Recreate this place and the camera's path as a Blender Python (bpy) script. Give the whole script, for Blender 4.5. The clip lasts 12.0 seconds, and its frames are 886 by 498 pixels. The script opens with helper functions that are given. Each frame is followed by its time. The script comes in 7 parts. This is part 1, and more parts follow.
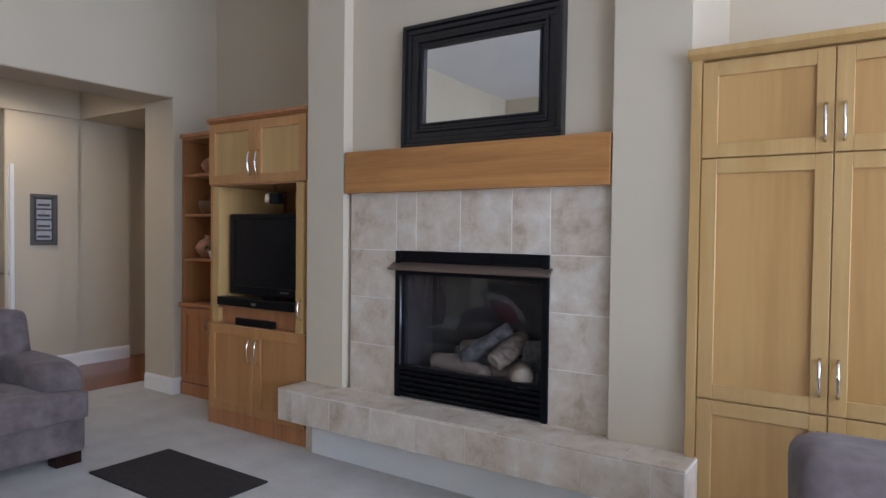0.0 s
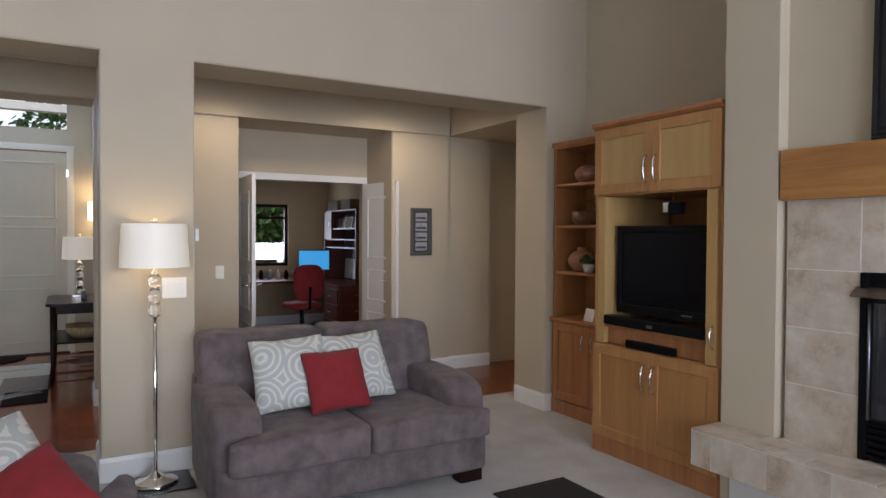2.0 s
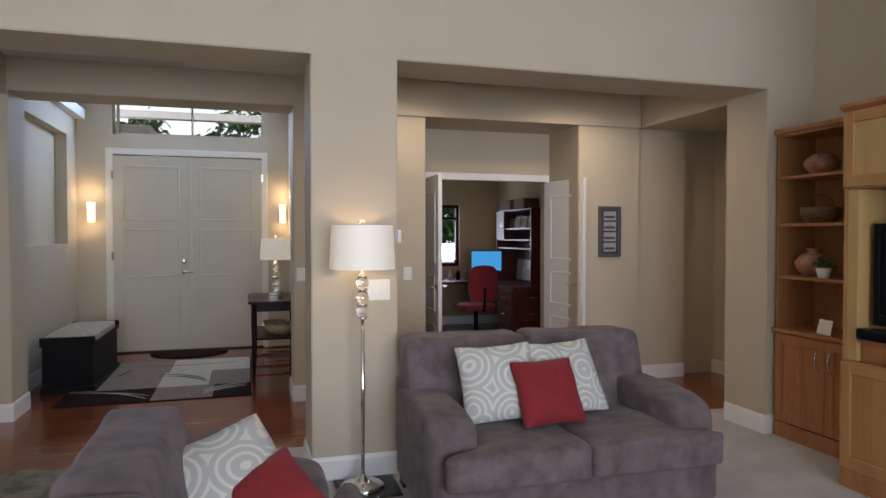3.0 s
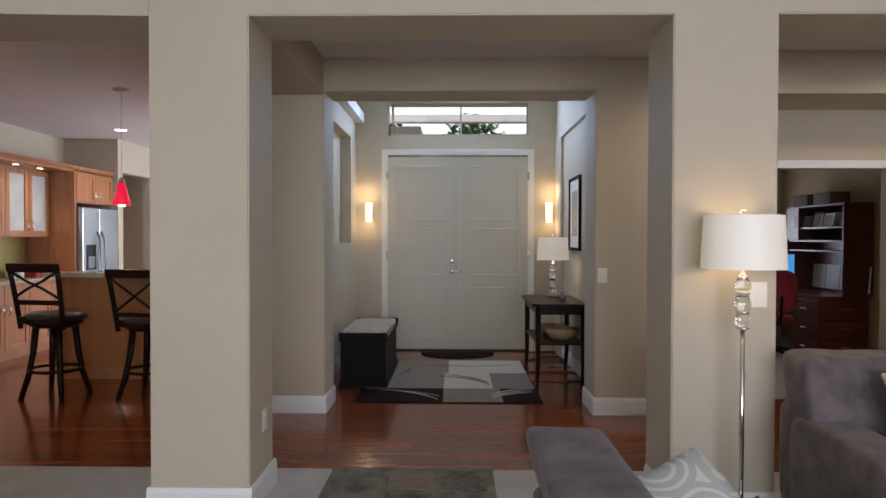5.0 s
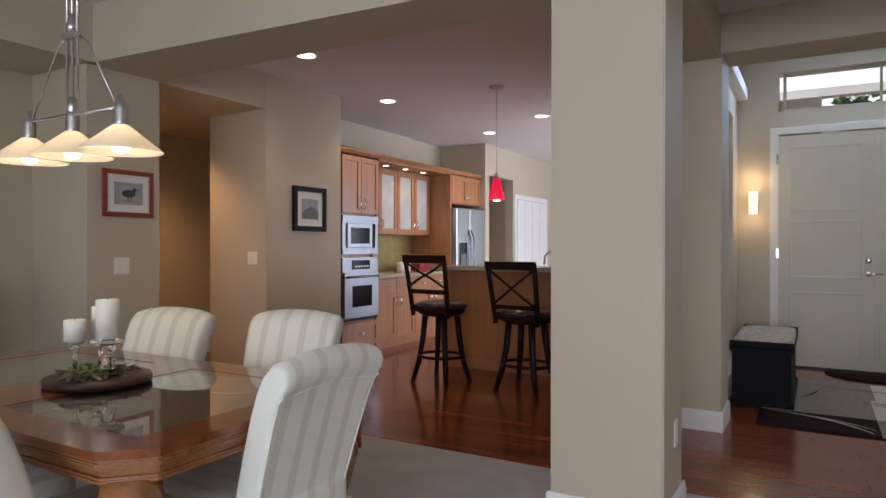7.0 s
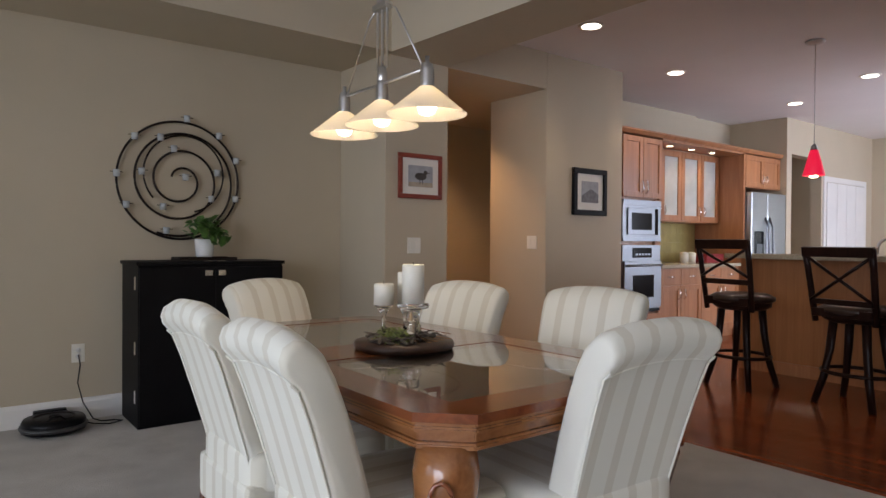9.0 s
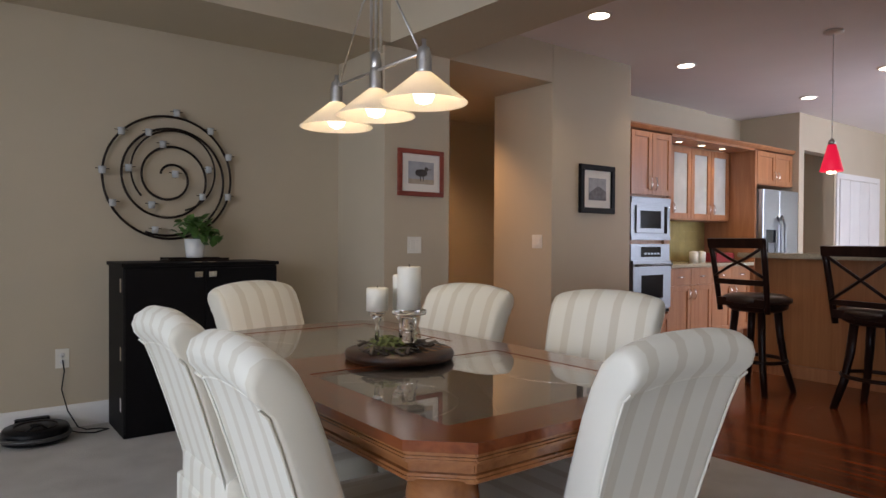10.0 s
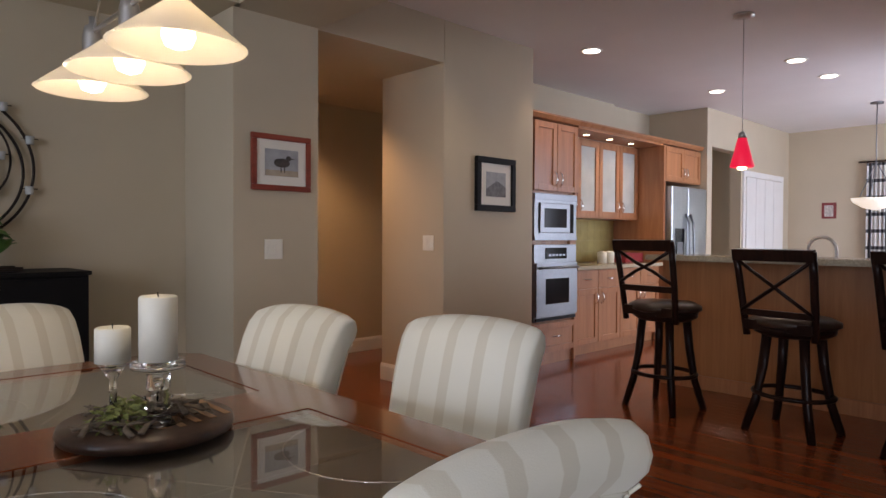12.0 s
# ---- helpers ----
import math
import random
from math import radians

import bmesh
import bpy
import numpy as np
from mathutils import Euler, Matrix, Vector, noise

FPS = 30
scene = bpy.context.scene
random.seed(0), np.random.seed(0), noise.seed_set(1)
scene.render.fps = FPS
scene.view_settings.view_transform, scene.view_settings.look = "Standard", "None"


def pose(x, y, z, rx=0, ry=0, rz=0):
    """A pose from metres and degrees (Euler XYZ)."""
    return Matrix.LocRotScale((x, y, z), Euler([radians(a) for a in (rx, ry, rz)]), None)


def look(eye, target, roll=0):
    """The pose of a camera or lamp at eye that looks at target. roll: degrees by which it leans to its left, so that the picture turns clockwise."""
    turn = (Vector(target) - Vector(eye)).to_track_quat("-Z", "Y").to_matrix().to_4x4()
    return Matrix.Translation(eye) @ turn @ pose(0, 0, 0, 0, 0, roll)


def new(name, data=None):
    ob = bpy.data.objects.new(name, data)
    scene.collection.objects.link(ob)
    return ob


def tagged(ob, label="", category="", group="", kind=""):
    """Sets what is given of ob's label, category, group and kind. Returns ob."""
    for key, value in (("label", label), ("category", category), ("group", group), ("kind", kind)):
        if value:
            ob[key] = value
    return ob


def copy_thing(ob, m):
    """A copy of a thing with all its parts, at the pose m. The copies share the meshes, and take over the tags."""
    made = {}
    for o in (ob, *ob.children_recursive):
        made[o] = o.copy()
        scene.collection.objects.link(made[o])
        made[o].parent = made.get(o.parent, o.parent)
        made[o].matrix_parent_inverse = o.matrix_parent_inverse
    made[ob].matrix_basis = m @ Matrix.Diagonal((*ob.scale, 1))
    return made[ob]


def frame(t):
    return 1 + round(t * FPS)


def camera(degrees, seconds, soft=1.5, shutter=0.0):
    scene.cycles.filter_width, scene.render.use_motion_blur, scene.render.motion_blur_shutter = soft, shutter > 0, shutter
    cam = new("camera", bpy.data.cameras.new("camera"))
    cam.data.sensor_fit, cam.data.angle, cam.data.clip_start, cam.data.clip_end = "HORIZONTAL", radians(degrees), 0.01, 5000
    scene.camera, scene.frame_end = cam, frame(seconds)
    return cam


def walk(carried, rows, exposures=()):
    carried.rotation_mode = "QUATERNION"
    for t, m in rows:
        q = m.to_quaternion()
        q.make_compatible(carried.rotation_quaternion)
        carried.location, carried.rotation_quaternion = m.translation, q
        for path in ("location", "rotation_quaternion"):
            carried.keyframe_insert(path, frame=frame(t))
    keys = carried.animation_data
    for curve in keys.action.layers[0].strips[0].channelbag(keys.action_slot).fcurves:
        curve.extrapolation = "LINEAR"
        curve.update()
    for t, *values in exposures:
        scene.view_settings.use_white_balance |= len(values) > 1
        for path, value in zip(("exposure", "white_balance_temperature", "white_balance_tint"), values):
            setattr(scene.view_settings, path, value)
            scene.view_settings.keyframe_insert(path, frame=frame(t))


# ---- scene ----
# The camera: one lens; seconds, eye x y z, yaw, pitch, roll.
cam = camera(68.18, 12.0)
ROWS = [
    (0, 0.014, -0.021, 1.414, 34.16, -1.40, -0.65),
    (0.5, -0.178, 0.039, 1.447, 37.55, -1.62, -0.33),
    (1, -0.370, 0.051, 1.470, 45.78, -1.73, -0.16),
    (1.5, -0.542, -0.017, 1.468, 54.29, -1.31, -0.19),
    (2, -0.730, -0.137, 1.469, 60.18, -1.24, -0.30),
    (2.5, -0.937, -0.230, 1.469, 66.09, -1.30, -0.11),
    (3, -1.118, -0.339, 1.472, 73.27, -1.28, -0.02),
    (3.2, -1.191, -0.399, 1.471, 75.95, -1.18, 0.02),
    (4.8, -1.676, -0.997, 1.414, 88.91, -0.84, -0.11),
    (5, -1.739, -1.066, 1.413, 90.97, -0.92, -0.12),
    (5.5, -1.893, -1.242, 1.388, 96.41, -0.85, -0.13),
    (6, -2.029, -1.397, 1.366, 101.42, -0.91, -0.13),
    (6.5, -2.130, -1.489, 1.318, 109.02, -0.62, 0.01),
    (7, -2.159, -1.544, 1.279, 119.72, -0.31, -0.05),
    (7.5, -2.148, -1.588, 1.249, 129.76, -0.27, -0.20),
    (7.7, -2.151, -1.603, 1.235, 132.95, -0.21, -0.15),
    (9.3, -2.304, -1.913, 1.156, 142.81, -0.70, -0.37),
    (9.5, -2.329, -1.938, 1.159, 142.97, -0.70, -0.31),
    (10, -2.407, -2.012, 1.166, 142.68, -0.77, -0.33),
    (10.5, -2.551, -2.082, 1.171, 142.66, -0.81, -0.27),
    (11, -2.692, -2.189, 1.184, 141.55, -0.97, -0.35),
    (11.5, -2.880, -2.277, 1.184, 138.59, -1.01, -0.33),
    (12, -3.104, -2.350, 1.211, 135.97, -1.09, -0.26),
]
walk(cam, [(t, pose(x, y, z, 90 + pitch, roll, yaw)) for t, x, y, z, yaw, pitch, roll in ROWS],
     exposures=[(0, -0.28, 5750, 11), (1.5, -0.34, 6200, 11), (3.2, -0.37, 6500, 12), (4.8, -0.40, 6530, 12), (7.7, -0.43, 6550, 12), (12, -0.45, 6600, 14)])

# ---- world, lights, exposure ----
world = bpy.data.worlds.new("world")
scene.world = world
world.use_nodes = True
wn = world.node_tree.nodes
sky = wn.new("ShaderNodeTexSky")
sky.sky_type = "NISHITA"
sky.sun_disc = False
sky.sun_elevation, sky.sun_rotation = radians(38), radians(60)
wn["Background"].inputs["Strength"].default_value = 0.12
world.node_tree.links.new(sky.outputs[0], wn["Background"].inputs["Color"])


def lamp(name, kind, m, energy, color, size=0.1, size_y=0.0, spot=90, blend=0.6):
    data = bpy.data.lights.new(name, kind)
    data.energy, data.color = energy, color
    if kind == "AREA":
        data.shape, data.size, data.size_y = "RECTANGLE", size, size_y or size
    elif kind == "SUN":
        data.angle = size
    else:
        data.shadow_soft_size = size
    if kind == "SPOT":
        data.spot_size, data.spot_blend = radians(spot), blend
    ob = new(name, data)
    ob.matrix_basis = m
    return ob


DAY = (0.79, 0.88, 1.09)
WARM = (1.0, 0.72, 0.42)
lamp("sun", "SUN", look((12, 8, 14), (0, 0, 0)), 2.5, (1.0, 0.95, 0.86), radians(0.5))
# daylight in the openings of the windows behind the walk
lamp("window_light_east", "AREA", look((4.48, 0.3, 1.75), (-3, 0.3, 1.5)), 500, DAY, 5.4, 2.8)
lamp("window_light_dining", "AREA", look((0.98, -4.5, 1.4), (-3, -4.0, 1.0)), 40, (0.77, 0.90, 1.06), 2.6, 2.0)
lamp("window_light_kitchen", "AREA", look((-11.9, -1.75, 1.5), (-11.0, -5.0, 1.4)), 210, DAY, 2.6, 2.0)
lamp("window_light_transom", "AREA", look((-9.93, -0.99, 2.92), (-7.0, -0.99, 2.2)), 40, (0.58, 0.84, 1.3), 1.6, 0.36)
lamp("window_light_office", "AREA", look((-11.38, 2.5, 1.5), (-8, 2.5, 1.2)), 18, DAY, 0.9, 0.9)


# ---- materials ----
def material(name):
    m = bpy.data.materials.new(name)
    m.use_nodes = True
    return m, m.node_tree.nodes, m.node_tree.links, m.node_tree.nodes["Principled BSDF"]


def ramp(nodes, links, fac, stops):
    r = nodes.new("ShaderNodeValToRGB")
    while len(r.color_ramp.elements) < len(stops):
        r.color_ramp.elements.new(0.5)
    for e, (p, c) in zip(r.color_ramp.elements, stops):
        e.position, e.color = p, (*c, 1)
    links.new(fac, r.inputs[0])
    return r.outputs[0]


def coords(nodes, links, scale=(1, 1, 1), rot=(0, 0, 0), world_space=False):
    tc = nodes.new("ShaderNodeTexCoord")
    mp = nodes.new("ShaderNodeMapping")
    mp.inputs["Scale"].default_value = scale
    mp.inputs["Rotation"].default_value = rot
    if world_space:
        links.new(nodes.new("ShaderNodeNewGeometry").outputs["Position"], mp.inputs[0])
    else:
        links.new(tc.outputs["Object"], mp.inputs[0])
    return mp.outputs[0]


def noise_tex(nodes, links, co, scale, detail=4, rough=0.55, distort=0.0):
    n = nodes.new("ShaderNodeTexNoise")
    n.inputs["Scale"].default_value, n.inputs["Detail"].default_value = scale, detail
    n.inputs["Roughness"].default_value, n.inputs["Distortion"].default_value = rough, distort
    links.new(co, n.inputs["Vector"])
    return n.outputs["Fac"]


def bump(nodes, links, bsdf, height, strength, distance=0.01):
    b = nodes.new("ShaderNodeBump")
    b.inputs["Strength"].default_value, b.inputs["Distance"].default_value = strength, distance
    links.new(height, b.inputs["Height"])
    links.new(b.outputs[0], bsdf.inputs["Normal"])


def shade(c, k):
    return tuple(min(1.0, v * k) for v in c)


def plain(name, color, rough=0.5, metal=0.0, var=0.06, scale=6.0, grain=180.0, bumpy=0.05, spec=0.5, sheen=0.0):
    """Paint, metal, cloth or plastic: a base colour with soft mottling and a fine grain."""
    m, n, l, b = material(name)
    co = coords(n, l, world_space=True)
    big = noise_tex(n, l, co, scale, 3)
    l.new(ramp(n, l, big, [(0.3, shade(color, 1 - var)), (0.7, shade(color, 1 + var))]), b.inputs["Base Color"])
    b.inputs["Roughness"].default_value, b.inputs["Metallic"].default_value = rough, metal
    b.inputs["Specular IOR Level"].default_value = spec
    if sheen:
        b.inputs["Sheen Weight"].default_value = sheen
    if bumpy:
        bump(n, l, b, noise_tex(n, l, co, grain, 2), bumpy, 0.004)
    return m


def wood(name, dark, light, along="z", rough=0.35, scale=1.0, vary=0.0, bumpy=0.08, coat=0.0):
    """Wood with grain drawn out along one axis."""
    m, n, l, b = material(name)
    s = {"x": (0.6, 9, 9), "y": (9, 0.6, 9), "z": (9, 9, 0.6)}[along]
    co = coords(n, l, tuple(v * scale for v in s), world_space=True)
    g1 = noise_tex(n, l, co, 1.3, 5, 0.6, 1.2)
    fine = noise_tex(n, l, co, 12, 3, 0.6)
    mix = n.new("ShaderNodeMath")
    mix.operation = "MULTIPLY_ADD"
    l.new(fine, mix.inputs[0])
    mix.inputs[1].default_value = 0.35
    l.new(g1, mix.inputs[2])
    col = ramp(n, l, mix.outputs[0], [(0.40, dark), (0.62, tuple((a + c) / 2 for a, c in zip(dark, light))), (0.85, light)])
    if vary:
        info = n.new("ShaderNodeObjectInfo")
        hsv = n.new("ShaderNodeHueSaturation")
        mr = n.new("ShaderNodeMapRange")
        mr.inputs["To Min"].default_value, mr.inputs["To Max"].default_value = 1 - vary, 1 + vary
        l.new(info.outputs["Random"], mr.inputs["Value"])
        l.new(mr.outputs[0], hsv.inputs["Value"])
        l.new(col, hsv.inputs["Color"])
        col = hsv.outputs[0]
    l.new(col, b.inputs["Base Color"])
    b.inputs["Roughness"].default_value = rough
    b.inputs["Coat Weight"].default_value = coat
    b.inputs["Coat Roughness"].default_value = 0.12
    bump(n, l, b, fine, bumpy, 0.003)
    return m


def glowing(name, color, strength, base=(0.8, 0.8, 0.8)):
    m, n, l, b = material(name)
    b.inputs["Base Color"].default_value = (*base, 1)
    b.inputs["Emission Color"].default_value = (*color, 1)
    b.inputs["Emission Strength"].default_value = strength
    b.inputs["Roughness"].default_value = 0.5
    return m


def glassy(name, color=(1, 1, 1), rough=0.0, ior=1.45):
    m, n, l, b = material(name)
    b.inputs["Base Color"].default_value = (*color, 1)
    b.inputs["Transmission Weight"].default_value = 1.0
    b.inputs["Roughness"].default_value, b.inputs["IOR"].default_value = rough, ior
    return m


def striped(name, a, c, period, rough=0.75, axis="X"):
    """Upholstery with woven stripes running up the back and along the seat."""
    m, n, l, b = material(name)
    tc = n.new("ShaderNodeTexCoord")
    sep = n.new("ShaderNodeSeparateXYZ")
    l.new(tc.outputs["Object"], sep.inputs[0])
    mul = n.new("ShaderNodeMath")
    mul.operation = "MULTIPLY"
    mul.inputs[1].default_value = 2 * math.pi / period
    l.new(sep.outputs[axis], mul.inputs[0])
    sn = n.new("ShaderNodeMath")
    sn.operation = "SINE"
    l.new(mul.outputs[0], sn.inputs[0])
    l.new(ramp(n, l, sn.outputs[0], [(0.42, a), (0.58, c)]), b.inputs["Base Color"])
    co = coords(n, l)
    bump(n, l, b, noise_tex(n, l, co, 420, 2), 0.25, 0.002)
    b.inputs["Roughness"].default_value = rough
    b.inputs["Sheen Weight"].default_value = 0.2
    return m


PAINT = plain("wall_paint", (0.535, 0.458, 0.336), 0.75, var=0.025, scale=2.2, grain=260, bumpy=0.12)
CEIL = plain("ceiling_paint", (0.78, 0.755, 0.74), 0.85, var=0.02, scale=2.0, grain=220, bumpy=0.15)
WHITE = plain("white_trim_paint", (0.80, 0.79, 0.76), 0.4, var=0.02, scale=4)
DOORW = plain("door_paint", (0.57, 0.515, 0.395), 0.45, var=0.03, scale=3)
MAPLE = wood("maple_panel", (0.42, 0.25, 0.085), (0.50, 0.325, 0.13), "z", 0.32, 0.7)
MAPLEF = wood("figured_maple", (0.38, 0.205, 0.068), (0.50, 0.30, 0.108), "z", 0.30, 0.42)
MAPLEX = wood("cherry_rail", (0.36, 0.165, 0.055), (0.46, 0.24, 0.085), "z", 0.34, 0.8)
CHERRYL = wood("light_cherry", (0.30, 0.125, 0.045), (0.43, 0.20, 0.075), "z", 0.36, 0.8)
CHERRY = wood("cherry_wood", (0.27, 0.105, 0.04), (0.46, 0.20, 0.075), "z", 0.36, 0.8)
MANTEL = wood("fir_mantel", (0.28, 0.115, 0.034), (0.46, 0.22, 0.068), "x", 0.4, 0.8)
FLOORW = wood("cherry_floor", (0.118, 0.024, 0.008), (0.27, 0.066, 0.020), "y", 0.17, 0.8, 0.26, 0.02, 0.18)
TABLEW = wood("table_mahogany", (0.105, 0.022, 0.007), (0.25, 0.068, 0.020), "y", 0.16, 0.8, 0, 0.01, 0.55)
APRONW = wood("table_apron", (0.20, 0.068, 0.022), (0.36, 0.15, 0.052), "y", 0.2, 0.8, 0, 0.02, 0.5)
ESPRESSO = wood("espresso_wood", (0.008, 0.0035, 0.003), (0.024, 0.010, 0.007), "z", 0.3, 1.0)
BLACKW = plain("black_lacquer", (0.005, 0.0045, 0.005), 0.55, var=0.2, scale=9)
for dark in (ESPRESSO, BLACKW):
    dark.node_tree.nodes["Principled BSDF"].inputs["Specular IOR Level"].default_value = 0.14
BLACK = plain("black_plastic", (0.005, 0.005, 0.006), 0.35, var=0.1, scale=20, spec=0.14)
SCREEN = plain("dark_screen", (0.004, 0.004, 0.006), 0.14, var=0.05, bumpy=0, spec=0.2)
STEEL = plain("brushed_steel", (0.235, 0.245, 0.26), 0.40, 1.0, 0.05, 30, 300, 0.05)
CHROME = plain("polished_nickel", (0.78, 0.76, 0.72), 0.12, 1.0, 0.02, 20, 200, 0.0)
BRONZE = plain("blackened_iron", (0.03, 0.022, 0.018), 0.45, 0.8, 0.2, 30, 200, 0.15)
SUEDE = plain("grey_microfibre", (0.140, 0.112, 0.108), 0.9, var=0.3, scale=9, grain=150, bumpy=0.25, spec=0.15, sheen=0.12)
SEATD = plain("brown_leather", (0.028, 0.016, 0.012), 0.3, var=0.15, scale=25, grain=120, bumpy=0.2)
REDC = plain("red_cloth", (0.24, 0.014, 0.018), 0.85, var=0.10, scale=12, grain=500, bumpy=0.3, sheen=0.05)
STRIPE = striped("striped_damask", (0.80, 0.79, 0.69), (0.685, 0.655, 0.54), 0.10)
IVORY = plain("ivory_wax", (0.78, 0.75, 0.64), 0.45, var=0.03, scale=20)
GLASS = glassy("clear_glass")
NICKEL = plain("satin_nickel", (0.55, 0.54, 0.52), 0.32, 1.0, 0.03, 20, 200, 0.0)
PALEGLASS = plain("pale_cup_glass", (0.50, 0.52, 0.52), 0.08, var=0.1)
CRYSTAL = glassy("crystal_glass", (0.95, 0.95, 0.93), 0.02, 1.5)
MIRROR = plain("mirror_silver", (0.86, 0.87, 0.86), 0.015, 1.0, 0.0, 2, 2, 0)
GREEN = plain("leaf_green", (0.06, 0.14, 0.03), 0.45, var=0.35, scale=30)
PORCELAIN = plain("white_porcelain", (0.78, 0.78, 0.76), 0.18, var=0.02)
PLATE = plain("almond_plate", (0.82, 0.79, 0.70), 0.35, var=0.02)


def carpet():
    m, n, l, b = material("carpet_pile")
    co = coords(n, l, world_space=True)
    blot = noise_tex(n, l, co, 3.5, 4, 0.6)
    fine = noise_tex(n, l, co, 160, 3, 0.7)
    mix = n.new("ShaderNodeMath")
    mix.operation = "MULTIPLY_ADD"
    l.new(fine, mix.inputs[0])
    mix.inputs[1].default_value = 0.6
    l.new(blot, mix.inputs[2])
    l.new(ramp(n, l, mix.outputs[0], [(0.45, (0.40, 0.37, 0.33)), (1.05, (0.60, 0.57, 0.52))]), b.inputs["Base Color"])
    b.inputs["Roughness"].default_value = 0.95
    b.inputs["Specular IOR Level"].default_value = 0.1
    b.inputs["Sheen Weight"].default_value = 0.3
    bump(n, l, b, fine, 0.8, 0.012)
    return m


def travertine():
    m, n, l, b = material("travertine_tile")
    co = coords(n, l, (1, 1, 1), world_space=True)
    info = n.new("ShaderNodeObjectInfo")
    add = n.new("ShaderNodeVectorMath")
    add.operation = "ADD"
    l.new(co, add.inputs[0])
    sc = n.new("ShaderNodeVectorMath")
    sc.operation = "SCALE"
    sc.inputs[0].default_value = (13.0, 7.0, 3.0)
    l.new(info.outputs["Random"], sc.inputs["Scale"])
    l.new(sc.outputs[0], add.inputs[1])
    cloud = noise_tex(n, l, add.outputs[0], 6.0, 8, 0.66, 0.15)
    l.new(ramp(n, l, cloud, [(0.34, (0.40, 0.31, 0.22)), (0.46, (0.53, 0.445, 0.345)), (0.58, (0.59, 0.52, 0.425)), (0.70, (0.67, 0.62, 0.54))]), b.inputs["Base Color"])
    b.inputs["Roughness"].default_value = 0.42
    bump(n, l, b, cloud, 0.12, 0.01)
    return m


CARPET = carpet()
TRAV = travertine()
GROUT = plain("pale_grout", (0.72, 0.69, 0.62), 0.85, var=0.04)


# ---- mesh helpers ----
def box(bm, x0, x1, y0, y1, z0, z1, bevel=0.0, seg=2):
    c = Vector(((x0 + x1) / 2, (y0 + y1) / 2, (z0 + z1) / 2))
    r = bmesh.ops.create_cube(bm, size=1.0, matrix=Matrix.Translation(c) @ Matrix.Diagonal((abs(x1 - x0), abs(y1 - y0), abs(z1 - z0), 1)))
    if bevel:
        edges = {e for v in r["verts"] for e in v.link_edges}
        bmesh.ops.bevel(bm, geom=list(edges), offset=bevel, segments=seg, affect="EDGES", profile=0.6)
    return bm


def boxes(*rows, bevel=0.0, seg=2):
    bm = bmesh.new()
    for r in rows:
        box(bm, *r, bevel=bevel, seg=seg)
    return bm


def lathe(profile, steps=24, bm=None, at=(0, 0, 0)):
    """A turned solid from (radius, height) pairs."""
    bm = bm or bmesh.new()
    rings = []
    for r, z in profile:
        rings.append([bm.verts.new((at[0] + max(r, 1e-4) * math.cos(2 * math.pi * k / steps), at[1] + max(r, 1e-4) * math.sin(2 * math.pi * k / steps), at[2] + z)) for k in range(steps)])
    for a, b in zip(rings, rings[1:]):
        for k in range(steps):
            bm.faces.new((a[k], a[(k + 1) % steps], b[(k + 1) % steps], b[k]))
    for ring, flip in ((rings[0], True), (rings[-1], False)):
        bm.faces.new(list(reversed(ring)) if flip else ring)
    for fc in bm.faces:
        fc.smooth = True
    return bm


def sweep(points, radius, steps=8, bm=None, closed=False):
    """A round bar along points; radius a number or one for each point."""
    bm = bm or bmesh.new()
    pts = [Vector(p) for p in points]
    rings = []
    up = Vector((0.13, 0.07, 1)).normalized()
    for i, p in enumerate(pts):
        a = pts[i - 1] if (i or closed) else p
        b = pts[(i + 1) % len(pts)] if (i + 1 < len(pts) or closed) else p
        t = (b - a).normalized()
        s = t.cross(up)
        s = s.normalized() if s.length > 1e-4 else Vector((1, 0, 0))
        u = s.cross(t).normalized()
        r = radius[i] if isinstance(radius, (list, tuple)) else radius
        rings.append([bm.verts.new(p + s * r * math.cos(2 * math.pi * k / steps) + u * r * math.sin(2 * math.pi * k / steps)) for k in range(steps)])
    pairs = list(zip(rings, rings[1:])) + ([(rings[-1], rings[0])] if closed else [])
    for a, b in pairs:
        for k in range(steps):
            bm.faces.new((a[k], a[(k + 1) % steps], b[(k + 1) % steps], b[k]))
    if not closed:
        bm.faces.new(list(reversed(rings[0])))
        bm.faces.new(rings[-1])
    for fc in bm.faces:
        fc.smooth = True
    return bm


def prism(outline, z0, z1, bm=None, bevel=0.0):
    """An upright solid over a plan outline."""
    bm = bm or bmesh.new()
    lo = [bm.verts.new((x, y, z0)) for x, y in outline]
    hi = [bm.verts.new((x, y, z1)) for x, y in outline]
    k = len(lo)
    fs = [bm.faces.new(list(reversed(lo))), bm.faces.new(hi)]
    for i in range(k):
        fs.append(bm.faces.new((lo[i], lo[(i + 1) % k], hi[(i + 1) % k], hi[i])))
    bmesh.ops.recalc_face_normals(bm, faces=fs)
    if bevel:
        bmesh.ops.bevel(bm, geom=list({e for f in fs for e in f.edges}), offset=bevel, segments=2, affect="EDGES")
    return bm


